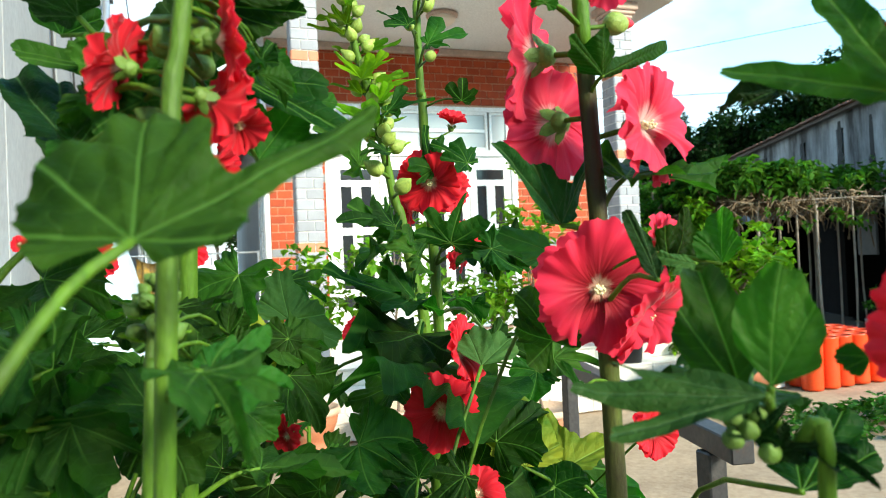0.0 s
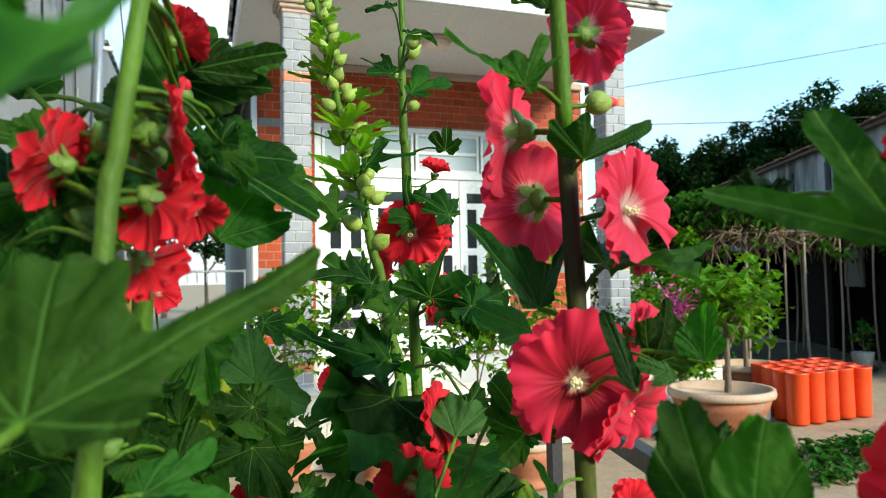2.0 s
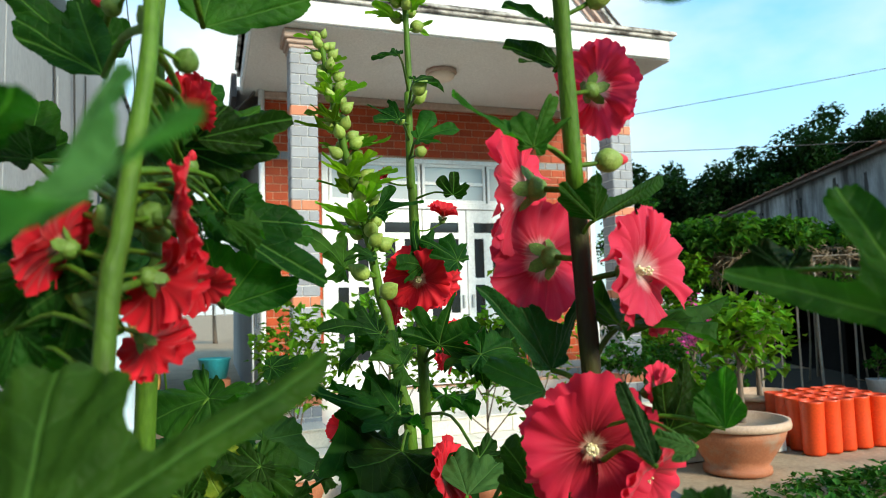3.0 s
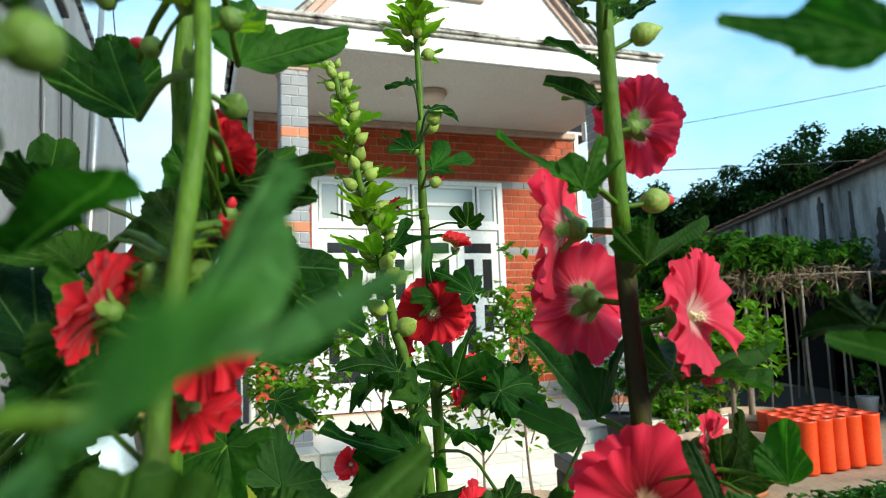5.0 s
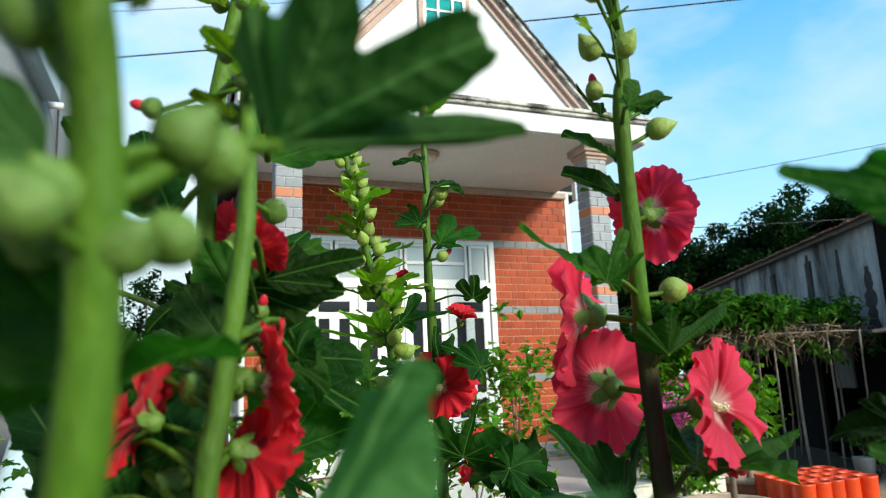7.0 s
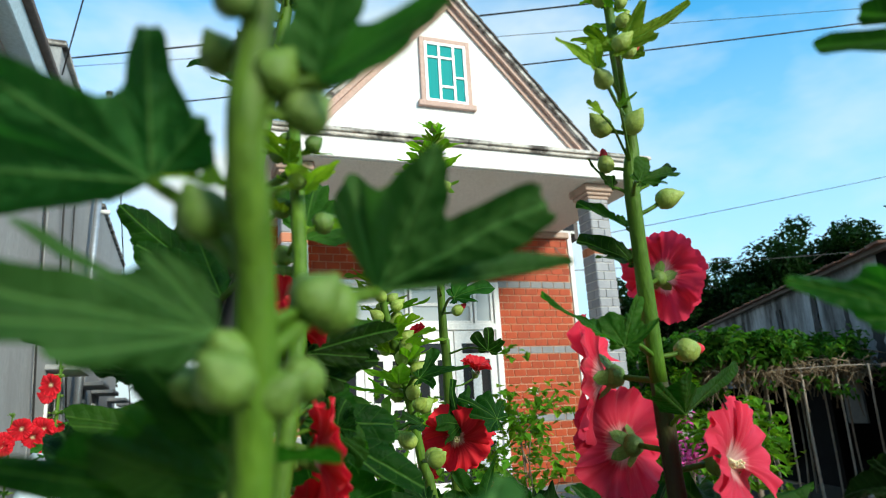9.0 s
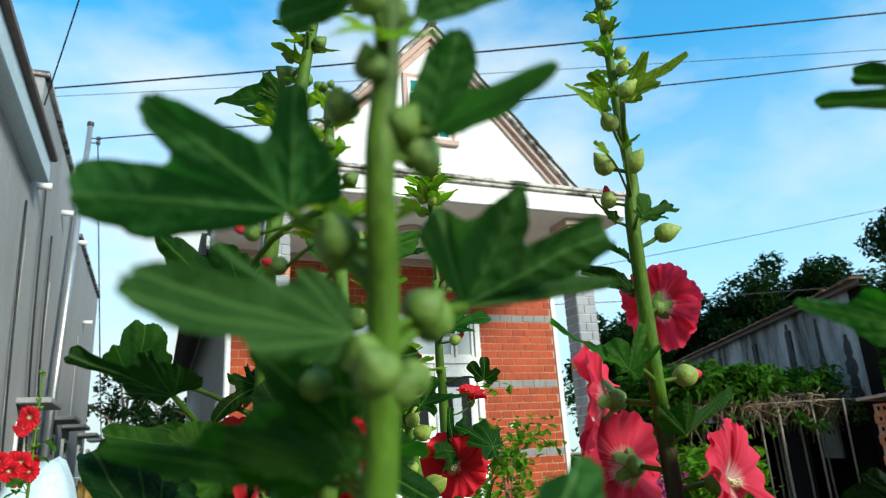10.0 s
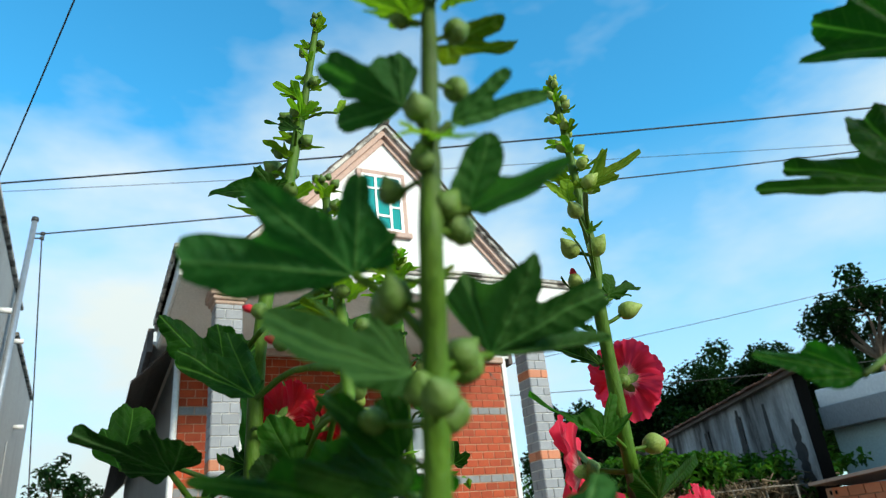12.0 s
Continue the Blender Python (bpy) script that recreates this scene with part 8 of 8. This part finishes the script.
low_30.leaf((-0.013, 0.874, 1.047), (-0.073, 0.827, 1.077), (0.118, -0.648, 0.683), "round", 0.93, ())
low_30.leaf((0.042, 0.847, 1.028), (-0.021, 0.843, 0.996), (-0.138, -0.874, 0.522), "round", 1.02, ())
low_30.leaf((0.062, 0.873, 1.195), (0.102, 0.829, 1.185), (0.093, -0.872, 0.772), "round", 0.9, ())
low_30.leaf((-0.050, 0.920, 1.111), (-0.118, 0.905, 1.073), (-0.328, -0.480, 0.862), "round", 1.12, ())
low_30.leaf((0.072, 0.862, 1.200), (0.016, 0.841, 1.168), (0.229, -0.657, 0.573), "fig", 0.94, ())
low_30.leaf((0.015, 0.863, 1.282), (-0.027, 0.849, 1.224), (-0.311, -0.623, 0.869), "round", 1.0, ())
low_35.leaf((0.049, 1.661, 1.080), (0.058, 1.598, 1.007), (0.049, -0.749, 0.618), "shield", 1.12, ())
low_35.leaf((0.140, 1.550, 1.260), (0.225, 1.529, 1.224), (0.103, -0.710, 0.716), "fig", 0.86, ())
low_35.leaf((-0.011, 1.541, 1.144), (0.099, 1.502, 1.141), (0.174, -0.773, 0.693), "round", 1.07, ())
low_35.leaf((0.112, 1.732, 1.069), (0.008, 1.728, 1.035), (0.046, -0.662, 0.655), "round", 0.91, ())
low_35.leaf((0.005, 1.596, 1.190), (0.068, 1.554, 1.139), (-0.116, -0.541, 0.540), "round", 0.97, ())
slim_b.leaf((0.212, 1.043, 1.237), (0.259, 1.032, 1.219), (-0.547, -0.670, 0.824), "round", 0.92, ())
slim_b.leaf((0.106, 0.994, 1.115), (0.033, 0.990, 1.112), (0.149, -0.820, 0.712), "fig", 1.1, ())
slim_b.leaf((0.214, 0.993, 1.160), (0.263, 0.997, 1.190), (0.070, -0.796, 0.829), "round", 1.0, ())
low_31.leaf((0.320, 0.899, 0.985), (0.351, 0.884, 1.036), (0.181, -1.007, 0.809), "round", 0.99, ())
low_31.leaf((0.143, 0.801, 1.073), (0.194, 0.757, 1.053), (0.137, -0.809, 0.521), "round", 1.06, ())
low_31.leaf((0.109, 0.916, 0.990), (0.035, 0.950, 0.978), (-0.412, -0.817, 0.618), "round", 0.88, ())
slim_c.leaf((0.482, 1.009, 1.101), (0.430, 1.008, 1.077), (-0.003, -0.863, 0.760), "round", 0.9, ())
slim_c.leaf((0.508, 0.998, 1.120), (0.578, 0.979, 1.123), (-0.519, -0.501, 0.643), "fig", 0.96, ())
slim_c.leaf((0.485, 1.020, 1.092), (0.533, 1.006, 1.104), (-0.356, -0.334, 0.690), "fig", 0.97, ())
low_34.leaf((0.599, 1.055, 0.870), (0.633, 0.975, 0.887), (0.036, -0.342, 0.564), "round", 0.98, ())
low_34.leaf((0.557, 1.057, 0.881), (0.490, 1.042, 0.907), (-0.532, -0.249, 0.451), "round", 0.9, ())
low_34.leaf((0.532, 1.057, 0.941), (0.608, 1.018, 0.926), (0.198, -0.418, 0.450), "round", 1.03, ())
low_34.leaf((0.456, 1.070, 0.923), (0.427, 1.028, 0.864), (0.142, -0.739, 0.703), "fig", 0.93, ())
low_34.leaf((0.479, 1.070, 0.956), (0.535, 1.057, 0.904), (-0.273, -0.792, 0.446), "round", 1.15, ())
low_34.leaf((0.446, 1.090, 0.924), (0.463, 1.044, 0.875), (-0.611, -0.625, 0.875), "round", 1.01, ())
low_37.leaf((0.205, 0.764, 1.036), (0.164, 0.754, 1.075), (-0.705, -0.634, 0.671), "fig", 0.87, ())
low_37.leaf((0.318, 0.639, 1.047), (0.350, 0.596, 1.023), (-0.600, -0.308, 0.414), "shield", 0.87, ())
low_37.leaf((0.231, 0.673, 1.060), (0.183, 0.673, 1.040), (0.008, -0.353, 0.392), "fig", 1.01, ())

bpy.context.view_layer.update()
brick_wall()
